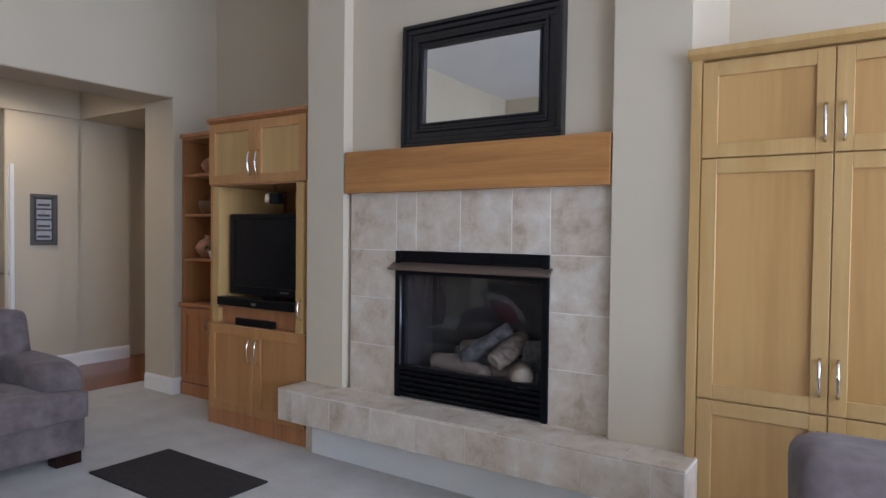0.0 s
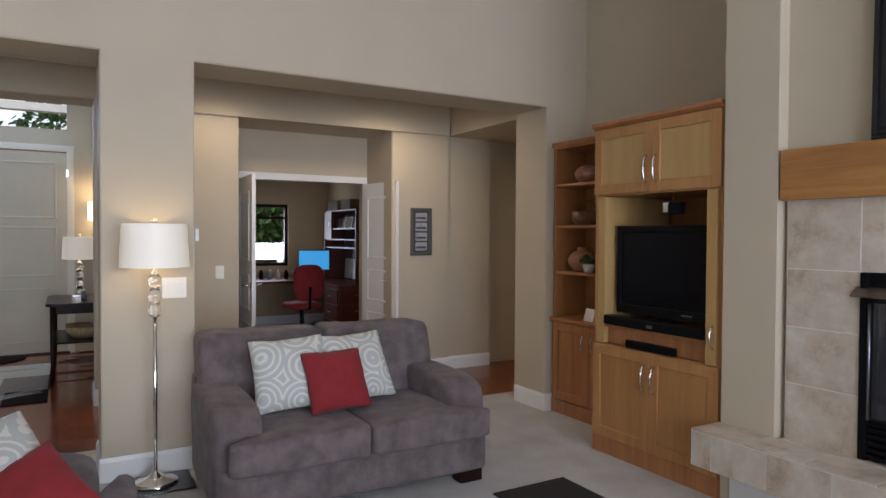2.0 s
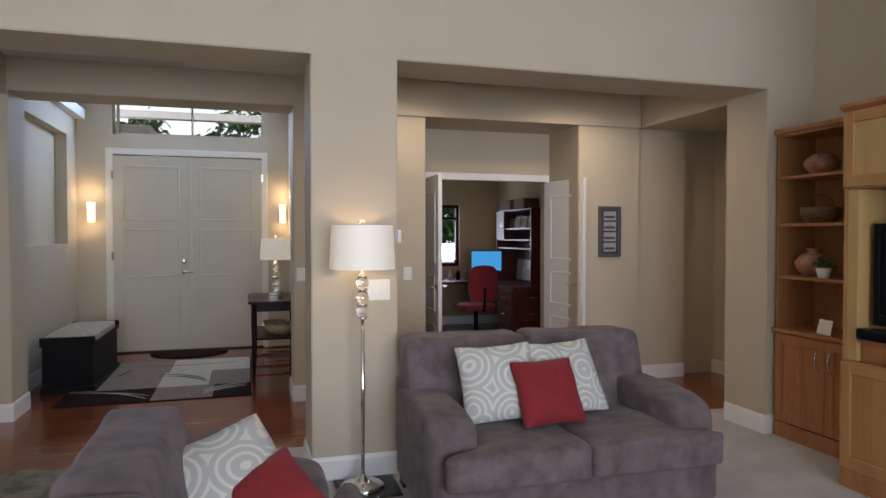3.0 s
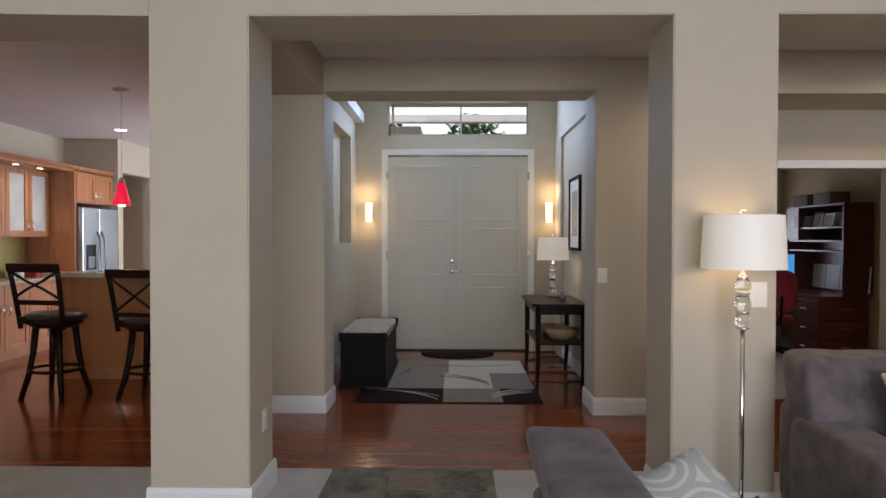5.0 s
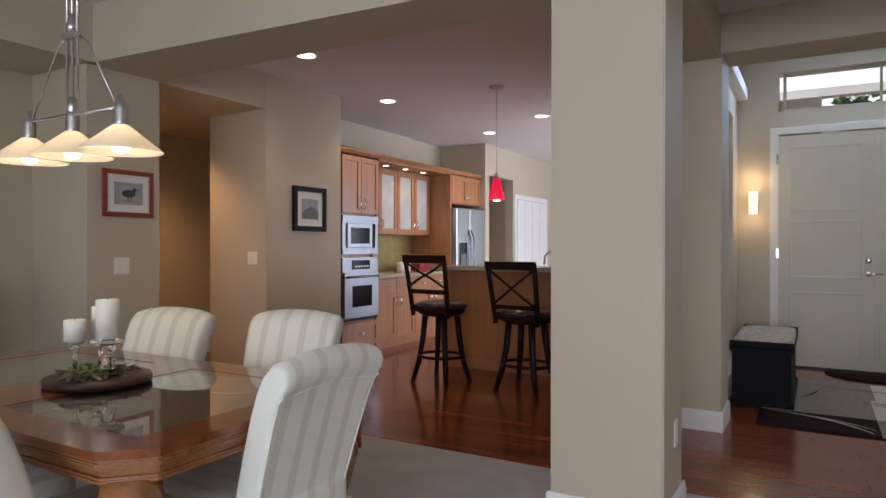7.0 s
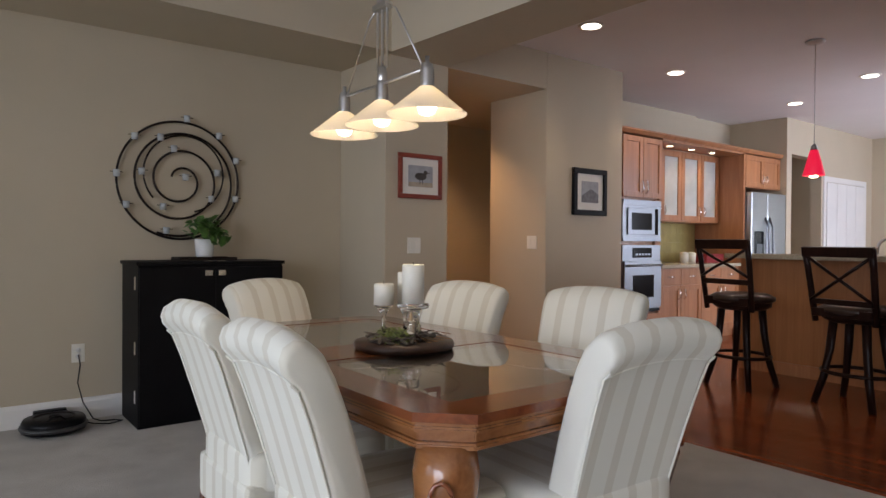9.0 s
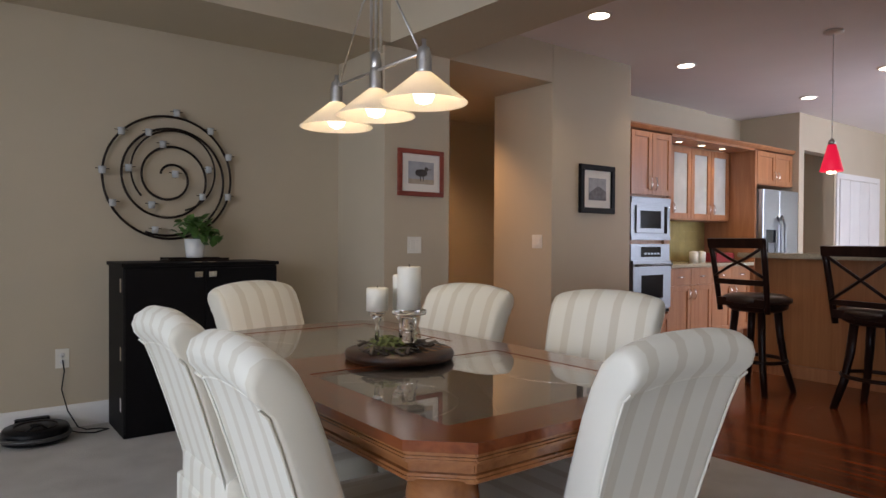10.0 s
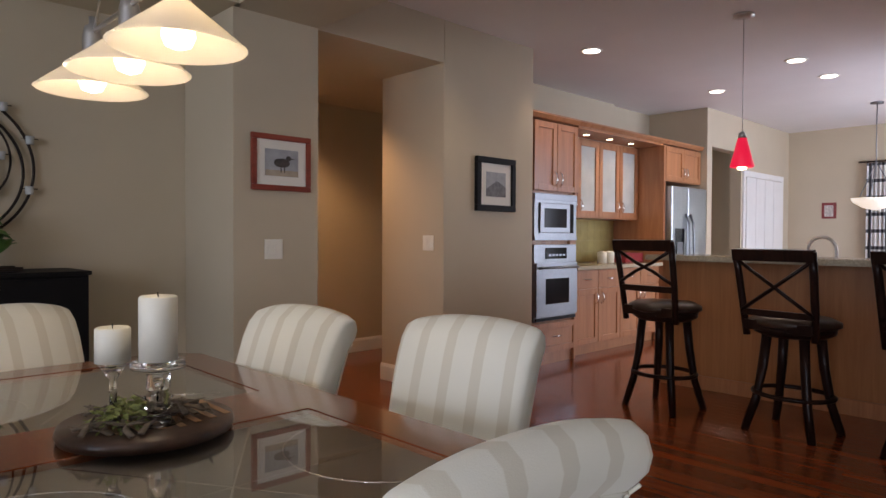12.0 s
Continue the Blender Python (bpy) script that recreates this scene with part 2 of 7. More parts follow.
def profile_x(outline, x0, x1, bm=None):
    """A solid with an outline in (y, z), drawn out from x0 to x1."""
    bm = bm or bmesh.new()
    a = [bm.verts.new((x0, y, z)) for y, z in outline]
    b = [bm.verts.new((x1, y, z)) for y, z in outline]
    k = len(a)
    fs = [bm.faces.new(list(reversed(a))), bm.faces.new(b)]
    for i in range(k):
        fs.append(bm.faces.new((a[i], a[(i + 1) % k], b[(i + 1) % k], b[i])))
    bmesh.ops.recalc_face_normals(bm, faces=fs)
    return bm


def cushion(bm, cx, cy, cz, sx, sy, sz, p=3.2, seg=10, m=None):
    """A stuffed block: a rounded box whose faces bulge."""
    n0 = len(bm.verts)
    r = bmesh.ops.create_cube(bm, size=2.0)
    es = list({e for v in r["verts"] for e in v.link_edges})
    bmesh.ops.subdivide_edges(bm, edges=es, cuts=seg, use_grid_fill=True)
    bm.verts.ensure_lookup_table()
    vs = bm.verts[n0:]
    mm = m or Matrix.Identity(4)
    for v in vs:
        d = (abs(v.co.x) ** p + abs(v.co.y) ** p + abs(v.co.z) ** p) ** (1 / p)
        q = v.co / d
        v.co = mm @ Vector((cx + q.x * sx / 2, cy + q.y * sy / 2, cz + q.z * sz / 2))
    for fc in {fc for v in vs for fc in v.link_faces}:
        fc.smooth = True
    return bm


def finish(bm, name, mat, smooth_angle=None):
    me = bpy.data.meshes.new(name)
    bmesh.ops.recalc_face_normals(bm, faces=bm.faces[:])
    bm.to_mesh(me)
    bm.free()
    if mat:
        me.materials.append(mat)
    return me


def part(name, bm, mat, parent, label=""):
    ob = new(name, finish(bm, name, mat))
    ob.parent = parent
    return tagged(ob, label) if label else ob


def thing(name, label, category, m=None, group=""):
    ob = new(name)
    ob.empty_display_size = 0.1
    ob.matrix_basis = m or Matrix.Identity(4)
    return tagged(ob, label, category, group)


def setting(name, bm, mat, label, category="wall"):
    return tagged(new(name, finish(bm, name, mat)), label, category, kind="structure")


def solo(name, bm, mat, label, category, m=None, group=""):
    ob = new(name, finish(bm, name, mat))
    if m:
        ob.matrix_basis = m
    return tagged(ob, label, category, group)


# ---- structure ----
HEAD = 2.535
TOP = 3.73
KTOP = 2.86
BASE = 0.14

setting("ground", boxes((-40, 30, -40, 30, -0.5, -0.25)), plain("outside_ground", (0.10, 0.11, 0.06), 0.95, var=0.3), "outside ground around the house", "ground")
floor = setting("floor", boxes((-15.2, 4.7, -9.2, 6.0, -0.25, -0.02)), plain("floor_bed", (0.05, 0.016, 0.008), 0.6), "reddish hardwood and carpet floor", "floor")
setting("carpet_floor", boxes((-5.72, 4.5, -6.75, 3.9, -0.02, 0.0)), CARPET, "light greige wall-to-wall carpet", "carpet")
setting("office_carpet", boxes((-11.4, -7.55, 0.4, 4.5, -0.02, 0.002)), CARPET, "greige carpet of the office", "carpet")

# wall between the living room and the gallery
def pierced(outline, a, b, axis="x", bevel=0.007):
    """A wall from its elevation (run, z), thick from a to b along the axis, with bullnose corners."""
    bm = profile_x(outline, a, b)
    if axis == "y":
        bmesh.ops.transform(bm, matrix=Matrix(((0, 1, 0, 0), (1, 0, 0, 0), (0, 0, 1, 0), (0, 0, 0, 1))), verts=bm.verts[:])
    k = 0 if axis == "x" else 1
    es = [e for e in bm.edges if abs(e.verts[0].co[k] - e.verts[1].co[k]) < 1e-5 and not all(v.co.z < 0.001 for v in e.verts)]
    bmesh.ops.bevel(bm, geom=es, offset=bevel, segments=3, affect="EDGES")
    return bm


setting("wall_west", pierced([(3.9, 0), (3.9, TOP), (-2.615, TOP), (-2.615, 0), (-2.106, 0), (-2.106, HEAD), (0.028, HEAD), (0.028, 0), (0.55, 0), (0.55, HEAD), (3.32, HEAD), (3.32, 0)], -5.47, -5.04),
        PAINT, "taupe painted wall with wide openings between pillars")
setting("header_dining", prism([(-5.45, -2.615), (-5.04, -2.615), (-4.87, -5.93), (-5.45, -5.93)], HEAD, TOP), PAINT, "taupe dropped beam over the kitchen opening", "beam")
setting("beam_gallery", boxes((-6.985, -5.475, -2.60, -2.118, 2.562, KTOP)), PAINT, "taupe dropped beam between the gallery and the kitchen", "beam")
# north wall with fireplace breast
setting("wall_north", boxes((-5.45, -3.07, 3.75, 3.95, 0, TOP), (-0.71, 4.7, 3.75, 3.95, 0, TOP),
        (-3.07, -0.71, 3.62, 3.95, 0, TOP)), PAINT, "taupe painted wall behind the built-ins")
setting("chimney_breast", boxes((-3.07, -2.76, 2.97, 3.62, 0, TOP), (-1.06, -0.71, 2.97, 3.62, 0, TOP), (-2.76, -1.06, 3.05, 3.62, 1.34, TOP), (-2.76, -2.40, 3.05, 3.62, 0.36, 1.34), (-1.36, -1.06, 3.05, 3.62, 0.36, 1.34)),
        PAINT, "taupe chimney breast with two pilasters")
setting("wall_east", boxes((4.5, 4.7, -3.0, -2.5, 0, TOP), (4.5, 4.7, 3.1, 3.95, 0, TOP), (4.5, 4.7, -2.5, 3.1, 0, 0.3), (4.5, 4.7, -2.5, 3.1, 3.2, TOP)), PAINT, "taupe wall with a wide window")
setting("wall_dining_east", boxes((1.0, 1.2, -6.75, -5.9, 0, 2.95), (1.0, 1.2, -3.1, -3.0, 0, 2.95), (1.0, 1.2, -5.9, -3.1, 0, 0.35), (1.0, 1.2, -5.9, -3.1, 2.45, 2.95)), PAINT, "taupe dining wall with a window")
setting("wall_step", boxes((1.2, 4.7, -3.2, -3.0, 0, TOP), (-5.04, 1.2, -3.2, -3.0, 2.93, TOP)), PAINT, "taupe wall over the dining area")
setting("wall_south", boxes((-4.87, 1.2, -6.75, -6.6, 0, 2.95), (-5.45, -4.87, -6.75, -5.93, 0, 2.95), bevel=0.004), PAINT, "taupe painted dining room wall")
setting("soffit_dining", boxes((-4.9, 1.0, -6.6, -5.86, HEAD, 2.93)), PAINT, "taupe dropped soffit of a tray ceiling", "soffit")
setting("ceiling_living", boxes((-5.45, 4.7, -3.0, 3.95, TOP, TOP + 0.15)), CEIL, "high white painted ceiling", "ceiling")
setting("ceiling_dining", boxes((-5.0, 1.2, -6.75, -3.0, 2.93, 3.0)), CEIL, "white tray ceiling", "ceiling")
# kitchen and gallery
setting("ceiling_kitchen", boxes((-15.0, -5.46, -9.2, -2.2, KTOP, KTOP + 0.12), (-6.99, -5.45, -2.2, 3.5, KTOP, KTOP + 0.12)), CEIL, "white painted ceiling of the kitchen and gallery", "ceiling")
setting("ceiling_gallery_end", boxes((-6.9, -5.45, 3.45, 5.0, HEAD, KTOP)), PAINT, "dropped taupe soffit at the gallery end", "soffit")
setting("wall_hall", prism([(-7.68, -5.95), (-6.59, -5.95), (-6.59, -6.70), (-7.68, -6.70)], 0, KTOP, bevel=0.004), PAINT, "taupe wall beside the oven")
setting("soffit_hall", boxes((-6.589, -5.46, -7.9, -5.95, HEAD, KTOP)), PAINT, "taupe dropped soffit over the side hall", "soffit")
setting("wall_hall_end", boxes((-9.0, -5.3, -8.0, -7.9, 0, KTOP), (-5.45, -5.3, -7.9, -6.75, 0, KTOP), (-9.0, -6.59, -7.9, -6.72, HEAD, HEAD + 0.1)), PAINT, "taupe end wall of the side hall")
setting("wall_kitchen_south", boxes((-10.32, -7.68, -6.9, -6.75, 0, KTOP), (-11.34, -10.32, -6.95, -6.8, 0, KTOP), (-11.42, -11.28, -6.80, -6.0, 0, KTOP),
        (-14.3, -12.35, -6.15, -6.0, 0, KTOP), (-12.35, -11.42, -6.15, -6.0, 2.38, KTOP), (-12.6, -11.2, -7.4, -7.3, 0, KTOP), (-12.6, -12.5, -7.3, -6.15, 0, KTOP)), PAINT, "taupe kitchen wall with a doorway")
setting("wall_kitchen_far", boxes((-14.4, -14.2, -6.15, -4.75, 0, KTOP), (-14.4, -14.2, -4.75, -2.9, 2.15, KTOP), (-14.4, -14.2, -2.9, -1.5, 0, KTOP)), PAINT, "taupe far wall of the breakfast nook")
setting("wall_kitchen_north", boxes((-14.4, -13.2, -1.65, -1.5, 0, KTOP), (-13.2, -10.4, -1.65, -1.5, 2.5, KTOP), (-10.4, -10.2, -2.75, -1.5, 0, KTOP)), PAINT, "taupe wall of the breakfast nook")
# foyer
FZ = 3.3
setting("wall_foyer_front", pierced([(0.62, 0), (0.62, FZ), (-2.75, FZ), (-2.75, 0), (-2.11, 0), (-2.11, 2.595), (0.06, 2.595), (0.06, 0)], -7.40, -6.99), PAINT, "taupe wall with the foyer opening")
setting("wall_foyer_south", boxes((-7.75, -7.40, -2.75, -2.30, 0, FZ), (-10.2, -9.55, -2.75, -2.30, 0, FZ), (-9.55, -7.75, -2.75, -2.42, 0, FZ), (-9.55, -7.75, -2.42, -2.302, 0, 1.36), (-9.55, -7.75, -2.42, -2.30, 2.62, FZ)), PAINT, "taupe foyer wall with a tall niche")
setting("wall_foyer_north", boxes((-7.75, -7.40, 0.20, 0.62, 0, FZ), (-10.2, -9.55, 0.20, 0.62, 0, FZ), (-9.55, -7.75, 0.235, 0.62, 0, FZ), (-9.55, -7.75, 0.20, 0.235, 2.62, FZ)), PAINT, "taupe foyer wall with a tall niche")
setting("wall_foyer_door", boxes((-10.2, -9.98, -2.75, -1.9, 0, FZ), (-10.2, -9.98, -0.14, 0.62, 0, FZ), (-10.2, -9.98, -1.9, -0.14, 2.46, 2.70), (-10.2, -9.98, -1.9, -0.14, 3.11, FZ)), PAINT, "taupe wall around the front door")
setting("ceiling_foyer", boxes((-10.2, -7.0, -2.75, 0.62, FZ, FZ + 0.1)), CEIL, "white foyer ceiling", "ceiling")
# office recess and office
setting("wall_gallery", pierced([(3.44, 0), (3.44, KTOP), (0.60, KTOP), (0.60, 0), (1.22, 0), (1.22, HEAD), (2.76, HEAD), (2.76, 0)], -7.50, -6.85), PAINT, "taupe gallery wall with the office recess")
setting("header_gallery", boxes((-6.848, -6.825, 0.60, 3.44, HEAD - 0.004, KTOP), bevel=0.006), PAINT, "taupe header standing proud over the office recess", "beam")
setting("wall_gallery_end", boxes((-7.5, -6.89, 3.44, 4.0, 0, KTOP), (-6.99, -5.3, 4.45, 4.6, 0, KTOP), (-7.5, -6.99, 4.0, 4.6, 0, KTOP), (-5.45, -5.3, 3.95, 4.45, 0, KTOP)), PAINT, "taupe end wall of the gallery")
setting("wall_office_door", boxes((-7.62, -7.50, 0.4, 1.36, 0, KTOP), (-7.62, -7.50, 2.72, 4.6, 0, KTOP), (-7.62, -7.50, 1.36, 2.72, 2.03, KTOP)), PAINT, "taupe wall with the office doorway")
TAN = plain("tan_paint", (0.50, 0.38, 0.22), 0.75, var=0.03, scale=2, grain=260, bumpy=0.1)
setting("wall_office", boxes((-11.4, -7.5, 0.25, 0.4, 0, 2.6), (-11.4, -7.62, 3.68, 3.8, 0, 2.6), (-11.5, -11.3, 0.25, 2.15, 0, 2.6), (-11.5, -11.3, 3.0, 3.8, 0, 2.6),
        (-11.5, -11.3, 2.15, 3.0, 0, 0.95), (-11.5, -11.3, 2.15, 3.0, 1.95, 2.6)), TAN, "warm tan painted office wall")
setting("ceiling_office", boxes((-11.5, -7.5, 0.25, 4.6, 2.6, 2.7)), CEIL, "white office ceiling", "ceiling")


def baseboards(rows):
    """Runs of white baseboard: (axis, fixed, from, to, outward)."""
    for i, (axis, c, a, b, out) in enumerate(rows):
        t = 0.016
        lo, hi = (c, c + t) if out > 0 else (c - t, c)
        o = [(lo, 0.0), (hi, 0.0), (hi, BASE - 0.025), ((lo + hi) / 2, BASE), (lo, BASE)] if out > 0 else [(lo, 0.0), (hi, 0.0), (hi, BASE), ((lo + hi) / 2, BASE), (lo, BASE - 0.025)]
        bm = profile_x(o, a, b)
        if axis == "x":
            bmesh.ops.transform(bm, matrix=Matrix(((0, 1, 0, 0), (1, 0, 0, 0), (0, 0, 1, 0), (0, 0, 0, 1))), verts=bm.verts[:])
        setting("baseboard", bm, WHITE, "white painted baseboard", "baseboard")


baseboards([
    ("x", -5.04, 0.013, 0.565, 1), ("x", -5.04, 3.305, 3.46, 1), ("x", -5.04, -2.63, -2.09, 1),
    ("y", 0.028, -5.45, -5.04, -1), ("y", 0.55, -5.45, -5.04, 1), ("y", 3.32, -5.45, -5.04, -1),
    ("y", -2.106, -5.50, -5.04, 1), ("y", -2.615, -5.50, -5.04, -1),
    ("y", -6.60, -4.87, 1.0, 1), ("x", -4.87, -6.6, -5.93, 1), ("y", -5.93, -5.45, -4.87, 1),
    ("x", -6.99, -2.75, -2.095, 1), ("x", -6.99, 0.045, 0.6, 1), ("y", -2.11, -7.40, -6.99, 1), ("y", 0.06, -7.40, -6.99, -1),
    ("y", -2.30, -7.75, -7.40, 1), ("y", 0.20, -7.75, -7.40, -1), ("y", 0.235, -9.55, -7.75, -1), ("y", -2.302, -9.55, -7.75, 1),
    ("x", -6.85, 0.60, 1.22, 1), ("x", -6.85, 2.76, 3.44, 1), ("x", -6.89, 3.44, 4.0, 1), ("y", 4.45, -6.99, -5.45, -1),
    ("x", -6.59, -6.70, -5.935, 1), ("y", -5.95, -7.68, -6.575, 1), ("y", -7.9, -9.0, -5.45, 1),
    ("x", -14.2, -6.0, -4.75, 1), ("x", -7.62, 2.8, 3.6, -1), ("x", -11.3, 0.4, 3.68, 1),
])


# ---- doors, windows ----
def panel_door(parent, w, h, t, mat, panels, name="door_leaf"):
    """A moulded leaf: x from 0 to w, thickness along y, with sunk panels (z0, z1) on both faces."""
    bm = boxes((0, w, -t / 2, t / 2, 0, h), bevel=0.003)
    leaf = part(name, bm, mat, parent)
    m = 0.11 if w > 0.6 else 0.09
    for z0, z1 in panels:
        for s in (1, -1):
            y = s * t / 2
            fm = bmesh.new()
            for a, b, c, d in ((m, w - m, z0, z0 + 0.022), (m, w - m, z1 - 0.022, z1), (m, m + 0.022, z0, z1), (w - m - 0.022, w - m, z0, z1)):
                box(fm, a, b, min(y, y + s * 0.008), max(y, y + s * 0.005), c, d, bevel=0.002, seg=1)
            part("panel_moulding", fm, mat, leaf)
    return leaf


def lever(parent, x, y, z, d, mat):
    part("door_handle", sweep([(x, y, z), (x, y + d * 0.055, z), (x - 0.02, y + d * 0.06, z), (x - 0.12, y + d * 0.06, z - 0.004)], 0.009), mat, parent, "brushed nickel lever handle")
    part("escutcheon", lathe([(0.03, 0), (0.03, 0.006), (0.02, 0.010)], 16), mat, parent).matrix_basis = pose(x, y, z, -90 * d)


ROT_MX = pose(0, 0, 0, 0, 0, 90)
front = thing("front_door", "closed cream double entry door with raised panels", "door", pose(-9.99, -1.022, 0))
for k in (0, 1):
    leaf = panel_door(front, 0.875, 2.42, 0.045, DOORW, ((0.12, 0.78), (0.92, 1.52), (1.62, 2.30)))
    leaf.matrix_basis = pose(0, -0.88 if k == 0 else 0.005, 0.02, 0, 0, 90)
lever(front, 0, 0, 0, 1, CHROME)
for ob in [o for o in front.children if o.name.startswith(("door_handle", "escutcheon"))]:
    ob.matrix_basis = pose(0.022, -0.07, 1.0, 0, 0, -90) @ ob.matrix_basis
part("deadbolt", lathe([(0.03, 0), (0.03, 0.012), (0.02, 0.02)], 16), CHROME, front).matrix_basis = pose(0.022, -0.07, 1.13, 0, 90)
for zz in (0.25, 1.2, 2.2):
    for yy in (-0.885, 0.885):
        part("hinge", boxes((0.02, 0.032, yy - 0.012, yy + 0.012, zz - 0.05, zz + 0.05)), CHROME, front)
part("astragal", boxes((0.02, 0.03, -0.02, 0.025, 0.02, 2.44), bevel=0.003), DOORW, front)
part("threshold", boxes((-0.05, 0.06, -0.9, 0.9, 0, 0.018), bevel=0.004), BRONZE, front)
setting("door_casing", boxes((-9.98, -9.962, -1.98, -1.90, 0, 2.53), (-9.98, -9.962, -0.145, -0.066, 0, 2.53), (-9.98, -9.962, -1.90, -0.145, 2.455, 2.53), bevel=0.004), plain("casing_paint", (0.76, 0.72, 0.62), 0.4, var=0.02), "cream front door casing", "casing")

transom = thing("window_transom", "long transom window over the entry door", "window", pose(-10.06, -0.985, 2.70))
tagged(transom, kind="structure")
part("window_frame", boxes((-0.03, 0.03, -0.875, 0.875, 0, 0.03), (-0.03, 0.03, -0.875, 0.875, 0.38, 0.41), (-0.03, 0.03, -0.875, -0.845, 0.03, 0.38), (-0.03, 0.03, 0.845, 0.875, 0.03, 0.38), (-0.03, 0.03, -0.012, 0.012, 0.03, 0.38)), PAINT, transom, "taupe window frame")
for y0, y1 in ((-0.845, -0.015), (0.015, 0.845)):
    pn = part("pane", boxes((-0.004, 0.004, y0, y1, 0.03, 0.38)), GLASS, transom)
    pn.visible_shadow = False
setting("porch_beam", boxes((-13.0, -12.8, -5.0, 4.0, 3.38, 3.5)), plain("porch_white", (0.75, 0.75, 0.74), 0.7), "white porch beam outside", "beam")

office_case = boxes((-7.50, -7.482, 1.28, 1.36, 0, 2.10), (-7.50, -7.482, 2.72, 2.757, 0, 2.10), (-7.50, -7.482, 1.36, 2.72, 2.03, 2.10), bevel=0.004)
setting("office_casing", office_case, WHITE, "white casing of the office doorway", "casing")
for hy, ang, mir in ((1.37, -2, 1), (2.71, 9, -1)):
    dr = thing("office_door", "white panelled double door leaf, standing open", "door", pose(-7.475, hy, 0.01, 0, 0, ang), "office double doors")
    lf = panel_door(dr, 0.66, 2.01, 0.036, WHITE, ((0.16, 0.62), (0.74, 1.08), (1.20, 1.86)))
    lever(dr, 0.61, 0.018, 0.98, 1, CHROME)
    lever(dr, 0.61, -0.018, 0.98, -1, CHROME)

owin = thing("window_office", "dark-framed office window", "window", pose(-11.4, 2.575, 0.95))
tagged(owin, kind="structure")
part("window_frame", boxes((-0.04, 0.06, -0.425, 0.425, 0, 0.05), (-0.04, 0.06, -0.425, 0.425, 0.95, 1.0), (-0.04, 0.06, -0.425, -0.375, 0.05, 0.95), (-0.04, 0.06, 0.375, 0.425, 0.05, 0.95), (-0.03, 0.05, -0.375, 0.375, 0.76, 0.80)), ESPRESSO, owin, "dark window frame")
pn = part("pane", boxes((-0.004, 0.004, -0.375, 0.375, 0.05, 0.95)), GLASS, owin)
pn.visible_shadow = False

# windows that light the living and dining rooms
for nm, x, y, w, z0, z1, n in (("window_living", 4.6, 0.3, 5.6, 0.3, 3.2, 5), ("window_dining", 1.1, -4.5, 2.8, 0.35, 2.45, 3)):
    wd = thing(nm, "wide white-framed window", "window", pose(x, y, z0))
    tagged(wd, kind="structure")
    h = z1 - z0
    part("window_frame", boxes(*[(-0.04, 0.04, -w / 2 + k * w / n - 0.03 * (k > 0), -w / 2 + k * w / n + 0.03 * (k < n), 0.05, h - 0.05) for k in range(n + 1)], (-0.04, 0.04, -w / 2, w / 2, 0, 0.05), (-0.04, 0.04, -w / 2, w / 2, h - 0.05, h)), WHITE, wd)
    for k in range(n):
        pn = part("pane", boxes((-0.004, 0.004, -w / 2 + k * w / n + 0.03, -w / 2 + (k + 1) * w / n - 0.03, 0.05, h - 0.05)), GLASS, wd)
        pn.visible_shadow = False

pwin = thing("window_patio", "bright patio door beside a plaid curtain", "window", pose(-14.3, -3.83, 0))
tagged(pwin, kind="structure")
part("window_frame", boxes((-0.04, 0.04, -0.92, -0.85, 0, 2.15), (-0.04, 0.04, 0.86, 0.93, 0, 2.15), (-0.04, 0.04, -0.03, 0.03, 0.06, 2.08), (-0.04, 0.04, -0.85, 0.86, 2.08, 2.15), (-0.04, 0.04, -0.85, 0.86, 0, 0.06)), WHITE, pwin)
for y0, y1 in ((-0.85, -0.03), (0.03, 0.86)):
    pn = part("pane", boxes((-0.004, 0.004, y0, y1, 0.06, 2.08)), GLASS, pwin)
    pn.visible_shadow = False

# ---- fireplace ----
hearth = thing("raised_hearth", "travertine-tiled floating hearth under the fireplace", "hearth", pose(-3.08, 2.75, 0.25))
part("hearth_core", boxes((-0.0035, 2.4325, -0.0025, 0.226, 0.001, 0.1955)), GROUT, hearth)
setting("hearth_base", boxes((-3.0, -0.71, 2.955, 3.6, 0, 0.25)), WHITE, "white painted base under the hearth", "base")


def tile(parent, x0, x1, y0, y1, z0, z1):
    part("tile", boxes((x0 + 0.002, x1 - 0.002, y0, y1, z0 + 0.002, z1 - 0.002), bevel=0.0015, seg=1), TRAV, parent)


edges = [0, 0.12, 0.43, 0.74, 1.05, 1.36, 1.67, 1.98, 2.29, 2.43]
for a, b in zip(edges, edges[1:]):
    tile(hearth, a, b, -0.006, 0.005, 0.0, 0.186)
for a, b in zip([0, 0.3, 0.61, 0.92, 1.23, 1.54, 1.85, 2.16], [0.3, 0.61, 0.92, 1.23, 1.54, 1.85, 2.16, 2.43]):
    hb = boxes((a + 0.002, b - 0.002, -0.004, 0.218 if b <= 2.2 and a > 0.1 else 0.218, 0.186, 0.198), bevel=0.0015, seg=1)
    part("tile", hb, TRAV, hearth)
tile(hearth, -0.005, 0.005, 0.0, 0.215, 0.0, 0.186)
tile(hearth, 2.425, 2.435, 0.0, 0.215, 0.0, 0.186)
setting("hearth_inner", boxes((-2.74, -1.07, 2.975, 3.049, 0.25, 0.446)), GROUT, "grout bed between the pilasters", "hearth")

